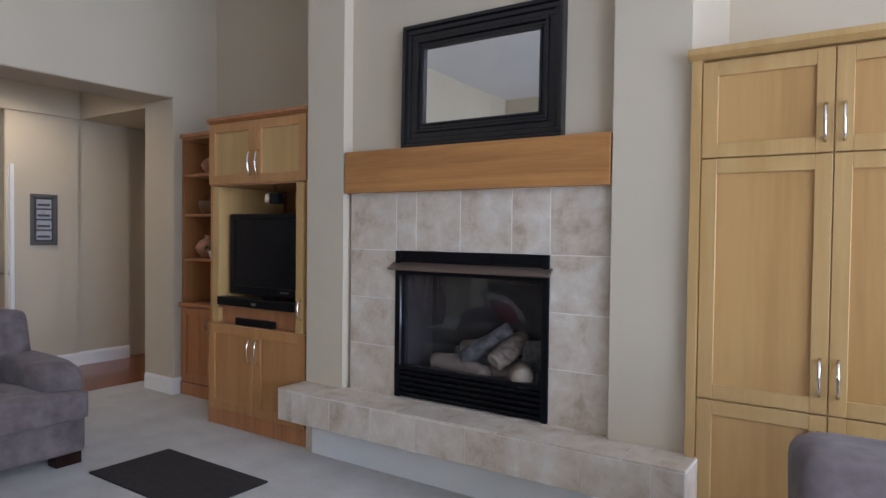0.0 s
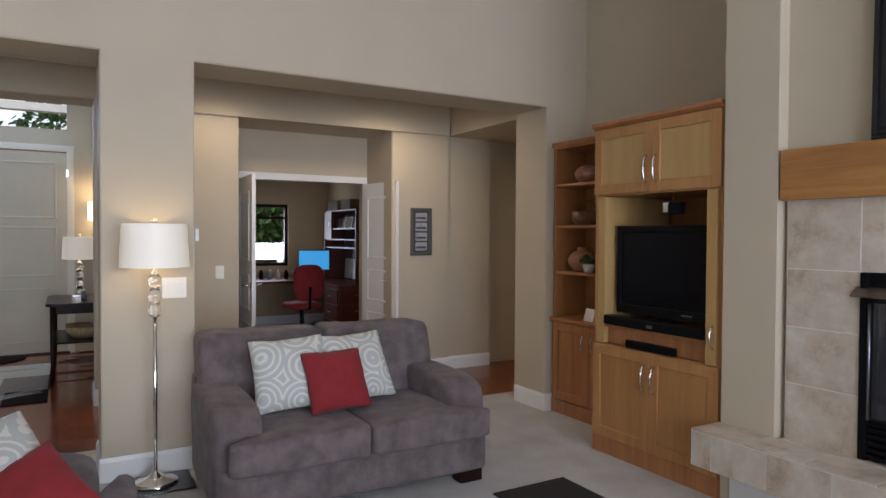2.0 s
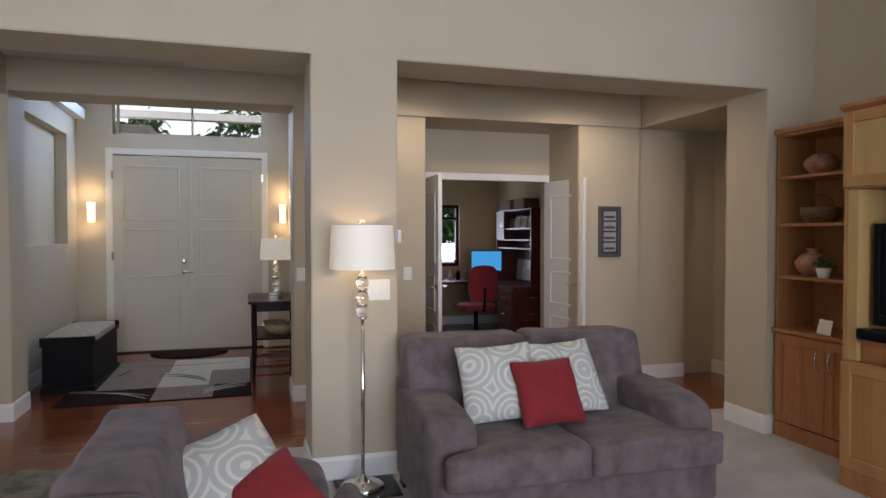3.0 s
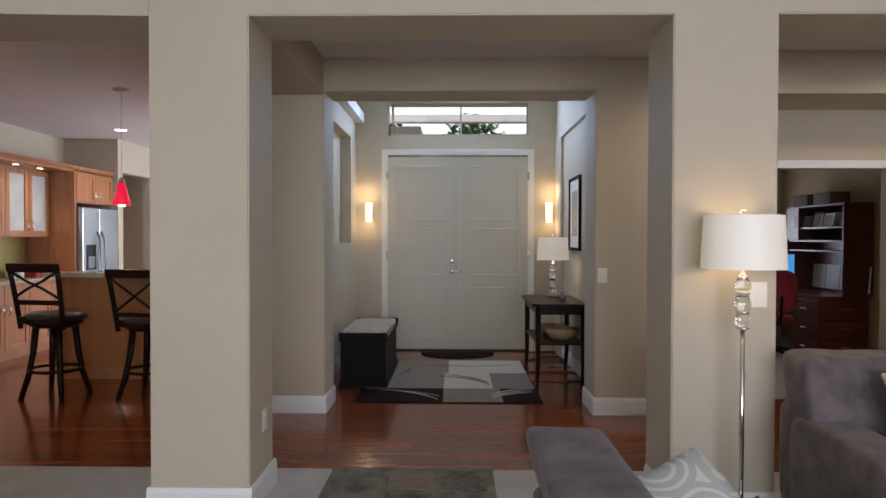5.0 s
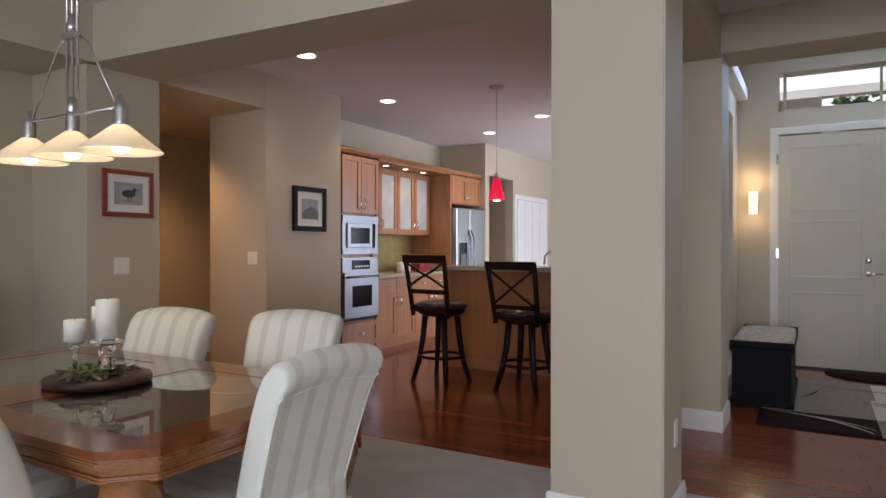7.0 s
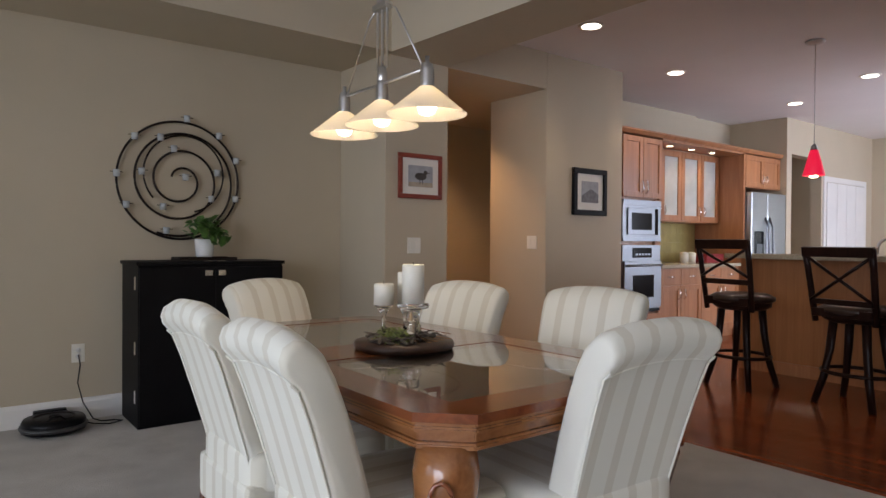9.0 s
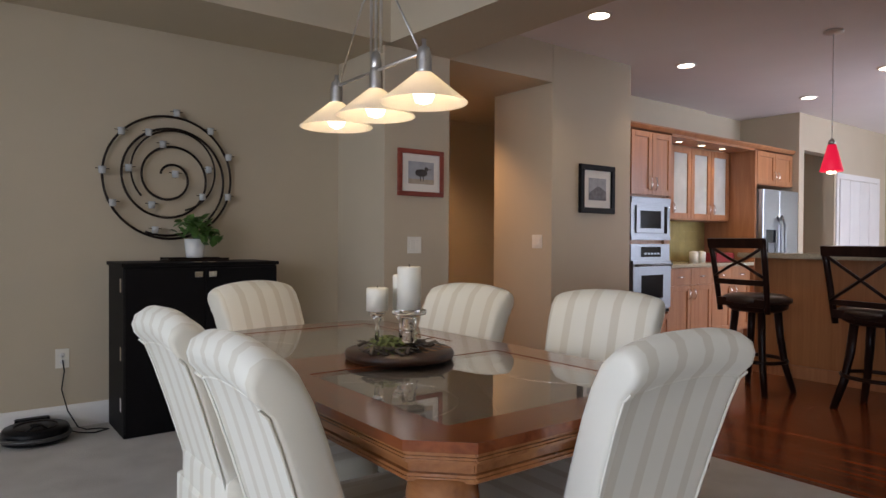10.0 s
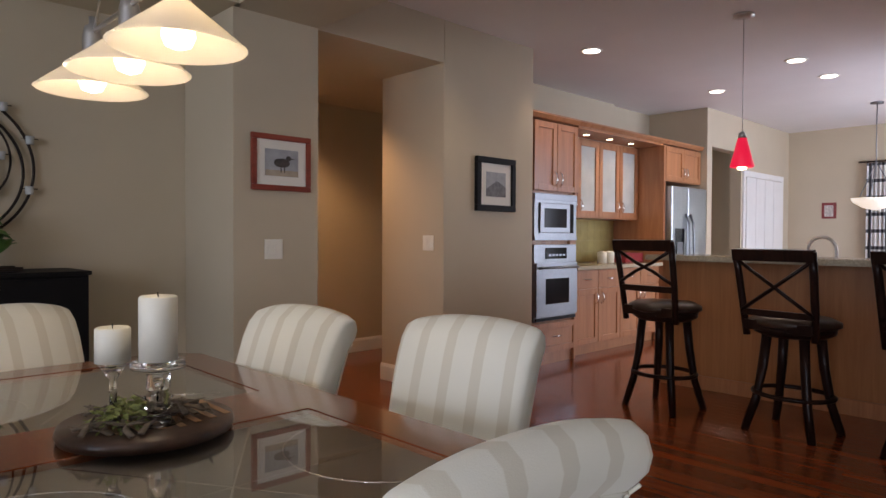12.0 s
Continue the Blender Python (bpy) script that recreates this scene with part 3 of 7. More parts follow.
surround = thing("fireplace_surround", "beige travertine tile surround of the fireplace", "fireplace", pose(-2.70, 3.012, 0))
part("tile_bed", boxes((-0.03, 0.325, 0.0014, 0.037, 0.446, 1.65), (1.31, 1.63, 0.0014, 0.037, 0.446, 1.65), (0.325, 1.31, 0.0014, 0.037, 1.31, 1.65)), GROUT, surround)
for z0, z1 in ((0.446, 0.735), (0.735, 1.02), (1.02, 1.31)):
    tile(surround, -0.03, 0.325, 0, 0.006, z0, z1)
    tile(surround, 1.31, 1.625, 0, 0.006, z0, z1)
for a, b in zip([-0.03, 0.325, 0.47, 0.77, 1.09, 1.31], [0.325, 0.47, 0.77, 1.09, 1.31, 1.625]):
    tile(surround, a, b, 0, 0.006, 1.31, 1.65)
for a, b in zip([-0.03, 0.28, 0.59, 0.90, 1.21], [0.28, 0.59, 0.90, 1.21, 1.62]):
    part("tile", boxes((a + 0.002, b - 0.002, -0.042, 0.0, 0.4465, 0.452), bevel=0.001, seg=1), TRAV, surround)

insert = thing("gas_fireplace", "black gas fireplace insert with ceramic logs behind glass", "fireplace", pose(-2.372, 3.0, 0.452))
part("firebox", boxes((0.03, 0.95, 0.30, 0.32, 0.10, 0.78), (0.03, 0.06, 0.05, 0.30, 0.10, 0.78), (0.92, 0.95, 0.05, 0.30, 0.10, 0.78), (0.03, 0.95, 0.05, 0.30, 0.78, 0.80), (0.03, 0.95, 0.05, 0.30, 0.08, 0.10)), plain("soot_metal", (0.016, 0.014, 0.013), 0.85, var=0.3), insert, "sooty firebox")
part("surround_frame", boxes((0, 0.035, 0, 0.05, 0, 0.855), (0.945, 0.98, 0, 0.05, 0, 0.855), (0.035, 0.945, 0, 0.05, 0.72, 0.755), (0.035, 0.945, 0, 0.05, 0.165, 0.19), (0.035, 0.945, 0.02, 0.05, 0.80, 0.855), bevel=0.003), BLACK, insert)
part("hood", profile_x([(-0.045, 0.745), (-0.04, 0.745), (0.01, 0.785), (0.01, 0.79), (-0.05, 0.752)], -0.02, 1.0), plain("bronze_hood", (0.22, 0.17, 0.14), 0.3, 0.8), insert, "bronze hood strip")
for k in range(5):
    part("louver", boxes((0.035, 0.945, 0.005, 0.045, 0.012 + k * 0.031, 0.030 + k * 0.031), bevel=0.004), BLACK, insert)
part("back_plate", boxes((0.035, 0.945, 0.046, 0.05, 0.0, 0.165)), BLACK, insert)
part("trim_bar", sweep([(0.045, -0.004, 0.19), (0.045, -0.004, 0.715)], 0.006), STEEL, insert)
gl = part("glass_front", boxes((0.035, 0.945, 0.028, 0.032, 0.19, 0.72)), GLASS, insert)
gl.visible_shadow = False
LOGM = wood("ceramic_log", (0.06, 0.045, 0.035), (0.24, 0.18, 0.13), "x", 0.9, 2.0, 0, 0.6)
LOGD = plain("charred_log", (0.085, 0.08, 0.078), 0.95, var=0.6, scale=22, grain=60, bumpy=0.9)
SAWN = plain("sawn_log_end", (0.25, 0.205, 0.15), 0.9, var=0.15, scale=30, grain=90, bumpy=0.3)
rnd = random.Random(4)


def fire_log(x, y, z, ln, r, az, el, mt, sawn=False):
    """A knobbly log lying along local z, laid over; sawn: a pale cut face at its far end."""
    pr = [(-ln / 2, r * 0.86)] + [(-ln / 2 + ln * k / 8, r * rnd.uniform(0.9, 1.1)) for k in range(1, 8)] + [(ln / 2, r * 0.92)]
    bm = lathe([(rr, zz) for zz, rr in pr], 14)
    for v in bm.verts:
        v.co += Vector((1, 1, 0.3)) * 0.16 * r * noise.noise(Vector((v.co.x * 30 + x * 9, v.co.y * 30, v.co.z * 22)))
    lg = part("log", bm, mt, insert, "ceramic fire log")
    lg.matrix_basis = pose(x, y, z, 0, 90 - el, az)
    if sawn:
        part("sawn_end", lathe([(r * 0.87, ln / 2 - 0.004), (r * 0.85, ln / 2 + 0.006), (r * 0.3, ln / 2 + 0.008), (0.0, ln / 2 + 0.008)], 14), SAWN, lg, "pale sawn end")


for row in ((0.30, 0.16, 0.205, 0.26, 0.058, -8, 4, LOGM), (0.46, 0.13, 0.20, 0.24, 0.052, -24, -8, LOGM), (0.50, 0.21, 0.25, 0.36, 0.062, 4, 0, LOGD), (0.53, 0.17, 0.335, 0.34, 0.050, 18, 34, LOGD),
            (0.42, 0.22, 0.30, 0.14, 0.050, 200, -12, LOGM, True), (0.69, 0.15, 0.325, 0.24, 0.058, -112, -28, LOGM, True), (0.66, 0.20, 0.20, 0.34, 0.060, -6, 0, LOGM), (0.78, 0.115, 0.215, 0.20, 0.062, -62, -4, LOGM, True),
            (0.87, 0.20, 0.30, 0.20, 0.085, 8, 0, LOGD)):
    fire_log(*row)
part("ember_bed", cushion(bmesh.new(), 0.49, 0.17, 0.125, 0.86, 0.24, 0.07), LOGD, insert)

mantel = solo("mantel_beam", boxes((-2.745, -1.07, 2.965, 3.049, 1.65, 1.90), bevel=0.004), MANTEL, "honey-coloured solid wood mantel beam", "mantel")
GLOSSB = plain("glossy_black_frame", (0.012, 0.011, 0.012), 0.22, var=0.2, scale=30, bumpy=0.02)
mirror = thing("framed_mirror", "black carved-frame mirror leaning on the mantel", "mirror", pose(-1.83, 3.022, 1.90, -1.0))


def mitred(parent, w, h, rails, mat, depth0=0.0, name="frame_rail"):
    """A moulded picture frame standing on z=0: rails as (inset, width, proud)."""
    for i, (ins, wd, pr) in enumerate(rails):
        x0, x1, z0, z1 = -w / 2 + ins, w / 2 - ins, ins, h - ins
        bm = boxes((x0, x1, depth0 - pr, depth0, z0, z0 + wd), (x0, x1, depth0 - pr, depth0, z1 - wd, z1), (x0, x0 + wd, depth0 - pr, depth0, z0 + wd, z1 - wd), (x1 - wd, x1, depth0 - pr, depth0, z0 + wd, z1 - wd), bevel=min(0.006, wd * 0.3))
        part(name, bm, mat, parent)


mitred(mirror, 1.0, 0.70, [(0.0, 0.022, 0.060), (0.022, 0.030, 0.044), (0.052, 0.034, 0.034), (0.086, 0.016, 0.042), (0.102, 0.024, 0.028), (0.126, 0.012, 0.034)], GLOSSB, 0.02)
part("mirror_glass", boxes((-0.364, 0.364, 0.004, 0.008, 0.136, 0.564)), MIRROR, mirror, "mirror glass")
part("backing", boxes((-0.48, 0.48, 0.02, 0.026, 0.02, 0.68)), BLACKW, mirror)


# ---- built-in cabinets ----
def bow_handle(parent, x, y, z, ln, mat=None, d=-1, lying=False):
    pts = []
    for k in range(9):
        u = k / 8 * 2 - 1
        off = d * 0.032 * (1 - u * u) ** 0.5 if abs(u) < 1 else 0
        pts.append((x + u * ln / 2, y + off, z) if lying else (x, y + off, z + u * ln / 2))
    part("handle", sweep(pts, 0.0065, 6), mat or CHROME, parent, "brushed nickel bow handle")


def shaker(parent, x0, x1, z0, z1, y, panel, rail, hx=None, hz=None, hl=0.13, w=0.065, d=-1, lying=False, name="door"):
    """A framed cabinet door in the plane y, proud of it towards d."""
    f = d * 0.02
    lo, hi = min(y, y + f), max(y, y + f)
    dr = part(name, boxes((x0, x0 + w, lo, hi, z0, z1), bevel=0.0018, seg=1), rail, parent)
    part("stile", boxes((x1 - w, x1, lo, hi, z0, z1), bevel=0.0018, seg=1), rail, dr)
    for za in (z0, z1 - w):
        part("rail", boxes((x0 + w, x1 - w, lo, hi, za, za + w), bevel=0.0018, seg=1), rail, dr)
    plo, phi = min(y, y + d * 0.008), max(y, y + d * 0.008)
    part("door_panel", boxes((x0 + w - 0.004, x1 - w + 0.004, plo, phi, z0 + w - 0.004, z1 - w + 0.004)), panel, dr)
    if hx is not None:
        bow_handle(dr, hx, y + f, hz, hl, d=d, lying=lying)
    return dr


tvc = thing("tv_cabinet", "honey maple entertainment cabinet with open pocket doors", "cabinet", pose(-4.11, 3.01, 0))
part("carcass", boxes((0, 0.022, 0, 0.70, 0, 2.185)), MAPLEX, tvc)
part("carcass", boxes((0.985, 1.007, 0, 0.70, 0, 2.185)), MAPLEX, tvc)
part("back_panel", boxes((0.022, 0.985, 0.68, 0.70, 0.1, 2.185)), CHERRYL, tvc)
for z in (2.165, 1.735, 0.72):
    part("shelf", boxes((0.022, 0.985, 0.0, 0.68, z, z + 0.021)), MAPLEX, tvc)
part("plinth", boxes((-0.004, 1.075, -0.012, 0.05, 0, 0.115), bevel=0.004), CHERRY, tvc, "cherry plinth")
part("crown", profile_x([(-0.035, 2.225), (-0.035, 2.205), (-0.005, 2.185), (0.70, 2.185), (0.70, 2.225)], -0.012, 1.01), CHERRY, tvc, "cherry crown moulding")
for x0, x1, hx in ((0.005, 0.502, 0.465), (0.505, 1.002, 0.542)):
    shaker(tvc, x0, x1, 1.745, 2.18, 0, MAPLE, MAPLEX, hx, 1.885, 0.17)
    shaker(tvc, x0, x1, 0.118, 0.735, 0, MAPLEX, MAPLEX, hx, 0.575, 0.17)
for x0 in (0.024, 0.915):
    pd = part("pocket_door", boxes((x0, x0 + 0.068, -0.02 if x0 > 0.5 else 0.0, 0.62, 0.745, 1.732), bevel=0.002), MAPLE, tvc, "pocket door pushed back")
    if x0 > 0.5:
        bow_handle(pd, x0 + 0.05, -0.02, 0.90, 0.13)
part("drawer_front", boxes((0.10, 0.91, 0.03, 0.05, 0.745, 0.855), bevel=0.002), CHERRY, tvc, "cherry pull-out shelf")
part("swivel_shelf", boxes((0.095, 0.912, 0.0, 0.6, 0.858, 0.876), bevel=0.003), CHERRY, tvc)
tv = thing("television", "black flat-screen television, switched off", "television", pose(-3.60, 3.08, 0.955))
part("bezel", boxes((-0.38, -0.345, 0, 0.05, 0.0, 0.58), (0.345, 0.38, 0, 0.05, 0.0, 0.58), (-0.345, 0.345, 0, 0.05, 0.535, 0.58), (-0.345, 0.345, 0, 0.05, 0.0, 0.06), bevel=0.006), BLACK, tv)
part("screen", boxes((-0.35, 0.35, 0.012, 0.02, 0.055, 0.54)), SCREEN, tv, "dark glossy screen")
part("housing", boxes((-0.30, 0.30, 0.05, 0.11, 0.05, 0.5), bevel=0.02), BLACK, tv)
part("stand", boxes((-0.25, 0.25, -0.04, 0.14, -0.079, -0.065), (-0.06, 0.06, 0.03, 0.07, -0.065, 0.03), bevel=0.004), BLACK, tv)
part("logo_bar", boxes((0.16, 0.24, -0.003, 0.0, 0.028, 0.038)), STEEL, tv)
sb = thing("soundbar", "black soundbar below the television", "soundbar", pose(-3.60, 3.02, 0.877))
part("body", boxes((-0.40, 0.40, -0.04, 0.05, 0, 0.062), bevel=0.01), BLACK, sb)
part("logo_bar", boxes((-0.02, 0.025, -0.043, -0.04, 0.018, 0.036)), STEEL, sb)
bx = thing("media_box", "black set-top box on the pull-out shelf", "media player", pose(-3.62, 3.0, 0.742))
part("body", boxes((-0.20, 0.20, 0.0, 0.028, 0.0, 0.055), bevel=0.01), BLACK, bx)
cammt = thing("swivel_bracket", "small chrome and black camera bracket", "bracket", pose(-3.52, 3.10, 1.60))
part("arm", sweep([(0, 0, 0.135), (0, 0, 0.06), (0.03, -0.03, 0.04)], 0.012), CHROME, cammt)
part("head", boxes((0.0, 0.09, -0.06, 0.0, 0.0, 0.075), bevel=0.012), BLACK, cammt)
part("plate", boxes((-0.05, 0.0, -0.05, -0.03, 0.01, 0.075), bevel=0.006), CHROME, cammt)

bk = thing("bookcase", "cherry corner bookcase with open shelves and a door", "bookcase", pose(-5.02, 3.39, 0))
for x0 in (0, 0.888):
    part("side_panel", boxes((x0, x0 + 0.022, 0, 0.35, 0, 2.2), bevel=0.002), CHERRYL, bk)
part("back_panel", boxes((0.022, 0.888, 0.335, 0.35, 0.1, 2.2)), CHERRYL, bk)
part("top_panel", boxes((0.022, 0.888, 0.0, 0.335, 2.18, 2.2)), CHERRYL, bk)
part("crown", boxes((-0.01, 0.91, -0.02, 0.35, 2.2, 2.235), bevel=0.006), CHERRY, bk)
part("counter", boxes((-0.012, 0.905, -0.03, 0.335, 0.76, 0.79), bevel=0.006), CHERRY, bk)
part("plinth", boxes((0, 0.90, -0.015, 0.02, 0, 0.11), bevel=0.003), CHERRY, bk)
for z in (1.15, 1.53, 1.87):
    part("shelf", boxes((0.022, 0.888, 0.01, 0.335, z, z + 0.022), bevel=0.002), CHERRY, bk)
shaker(bk, 0.02, 0.45, 0.12, 0.755, 0, CHERRY, CHERRY, 0.40, 0.62, 0.13)
shaker(bk, 0.455, 0.89, 0.12, 0.755, 0, CHERRY, CHERRY, 0.505, 0.62, 0.13)

rc = thing("wall_cabinet", "tall honey maple built-in cabinet with six panelled doors", "cabinet", pose(-0.70, 2.95, 0))
for a, b in ((0, 0.04), (1.03, 1.07)):
    part("side_panel", boxes((a, b, -0.02, 0.79, 0, 2.17)), MAPLE, rc)
part("carcass", boxes((0.04, 1.03, 0.02, 0.79, 0.0, 2.17)), MAPLE, rc)
part("crown", profile_x([(-0.05, 2.21), (-0.05, 2.185), (-0.02, 2.165), (0.79, 2.165), (0.79, 2.21)], -0.012, 1.09), MAPLE, rc)
for x0, x1, hx in ((0.044, 0.533, 0.505), (0.537, 1.026, 0.570)):
    shaker(rc, x0, x1, 1.748, 2.155, 0.015, MAPLEF, MAPLE, hx, 1.865, 0.15, 0.062)
    shaker(rc, x0, x1, 0.715, 1.742, 0.015, MAPLEF, MAPLE, hx, 0.86, 0.15, 0.062)
    shaker(rc, x0, x1, 0.12, 0.709, 0.015, MAPLEF, MAPLE, hx, 0.57, 0.15, 0.062)


# ---- sofas and cushions ----
def sofa(w, seats, label, m, group="grey sofas", deep=0.0):
    """Stuffed sofa: x across from 0 to w, y from 0 (front) back to 0.9 and deep more."""
    t = thing("sofa", label, "sofa", m, group)
    part("base", cushion(bmesh.new(), w / 2, 0.46 + deep / 2, 0.195, w - 0.02, 0.84 + deep, 0.235, 34, 10), SUEDE, t)
    part("back_frame", cushion(bmesh.new(), w / 2, 0.81 + deep, 0.42, w - 0.03, 0.16, 0.56, 12, 8), SUEDE, t)
    aw = 0.22
    for x in (aw / 2, w - aw / 2):
        bm = cushion(bmesh.new(), x, 0.43 + deep / 2, 0.345, aw + 0.02, 0.66 + deep, 0.53, 9, 12)
        for v in bm.verts:
            if v.co.z > 0.4:
                v.co.z += 0.022 * math.sin((v.co.y - 0.1) * 3) - 0.025 * max(0.0, 0.28 - v.co.y) / 0.2
                v.co.x += (v.co.x - x) * 0.04 + 0.004 * noise.noise(v.co * 6)
        part("arm", bm, SUEDE, t)
    sw = (w - 2 * aw) / seats
    for k in range(seats):
        cx = aw + sw * (k + 0.5)
        bm = cushion(bmesh.new(), 0, 0.295 + deep / 2, 0.385, sw - 0.004, 0.66 + deep, 0.185, 13, 14)
        if seats > 1:
            ext = -1 if k == 0 else (1 if k == seats - 1 else 0)
            for v in bm.verts:
                if v.co.y < 0.10 and ext * v.co.x > sw * 0.35:
                    v.co.x += ext * (aw - 0.02) * min(1, (0.10 - v.co.y) * 12)
        for v in bm.verts:
            v.co.x += cx
            if v.co.z > 0.4:
                v.co.z += 0.012 * noise.noise(v.co * 5)
        part("seat_cushion", bm, SUEDE, t)
        bw = (w - 0.05) / seats
        bm = cushion(bmesh.new(), 0.025 + bw * (k + 0.5), 0, 0, bw - 0.004, 0.25, 0.53, 13, 14)
        for v in bm.verts:
            z = v.co.z
            v.co.z, v.co.y = z + 0.645, v.co.y + 0.66 + deep + (z + 0.25) * 0.25
            v.co += Vector((0, 0.012, 0.012)) * noise.noise(v.co * 5)
        part("back_cushion", bm, SUEDE, t)
    for x in (0.11, w - 0.11):
        for y in (0.115, 0.80 + deep):
            part("foot", boxes((x - 0.075, x + 0.075, y - 0.05, y + 0.05, 0.0, 0.082), bevel=0.006), ESPRESSO, t, "dark wooden foot")
    return t


sofa(1.56, 2, "grey microfibre loveseat with two seat cushions", pose(-3.93, 0.49, 0, 0, 0, 90) @ Matrix.Diagonal((1, 1, 0.965, 1)), deep=0.11)
sofa(1.85, 2, "grey microfibre sofa with its back to the entry", pose(-2.05, 0.07, 0, 0, 0, 180) @ Matrix.Diagonal((1, 1, 0.90, 1)))
sofa(0.95, 1, "grey microfibre armchair beside the wall cabinet", pose(-0.03, 1.27, 0, 0, 0, 14) @ Matrix.Diagonal((1, 1, 0.93, 1)))


def circle_cloth():
    m, n, l, b = material("ringed_cloth")
    co = coords(n, l, (1, 1, 1))
    vo = n.new("ShaderNodeTexVoronoi")
    vo.inputs["Scale"].default_value = 5.4
    vo.inputs["Randomness"].default_value = 0.75
    l.new(co, vo.inputs["Vector"])
    mul = n.new("ShaderNodeMath")
    mul.operation = "MULTIPLY"
    mul.inputs[1].default_value = 36
    l.new(vo.outputs["Distance"], mul.inputs[0])
    sn = n.new("ShaderNodeMath")
    sn.operation = "SINE"
    l.new(mul.outputs[0], sn.inputs[0])
    col = ramp(n, l, sn.outputs[0], [(0.20, (0.47, 0.48, 0.44)), (0.60, (0.68, 0.66, 0.58))])
    l.new(col, b.inputs["Base Color"])
    b.inputs["Roughness"].default_value = 0.85
    bump(n, l, b, noise_tex(n, l, co, 400, 2), 0.25, 0.002)
    return m


RINGS = circle_cloth()


def pillow(name, w, mat, label, m, group="sofa pillows"):
    bm = cushion(bmesh.new(), 0, 0, 0, 2, 2, 2, 60, 14)
    for v in bm.verts:
        u, q, s = v.co.x, v.co.y, v.co.z
        edge = (1 - abs(u) ** 2.6) * (1 - abs(q) ** 2.6)
        v.co = Vector((u * w / 2 * (1 - 0.06 * (1 - q * q)), q * w / 2 * (1 - 0.06 * (1 - u * u)), (0.012 + 0.07 * max(0, edge) ** 0.6) * (1 if s > 0 else -1) * min(1, abs(s))))
        v.co.z += 0.012 * noise.noise(Vector((u * 2, q * 2, 3 + w * 9))) + 0.005 * noise.noise(Vector((u * 6, q * 6, w * 20)))
    return solo(name, bm, mat, label, "pillow", m, group)


pillow("throw_pillow", 0.43, RINGS, "cream throw pillow with grey rings on the loveseat", pose(-4.43, 0.97, 0.665, 62, -3, 84))
pillow("throw_pillow", 0.43, RINGS, "cream throw pillow with grey rings on the loveseat", pose(-4.45, 1.39, 0.665, 60, -1, 98))
pillow("throw_pillow", 0.36, REDC, "red square throw pillow leaning in front", pose(-4.29, 1.20, 0.63, 60, -1, 92))
pillow("throw_pillow", 0.50, RINGS, "cream throw pillow with grey rings on the sofa", pose(-3.53, -0.42, 0.565, 34, -14, 112))
pillow("throw_pillow", 0.33, REDC, "red square throw pillow on the sofa", pose(-3.44, -0.26, 0.53, 34, -22, 112))


# ---- living room small things ----
GLOWSHADE = glowing("lit_lamp_shade", (1.0, 0.84, 0.62), 0.32, (0.80, 0.77, 0.70))
BULB = glowing("lit_bulb", (1.0, 0.80, 0.52), 9.0)


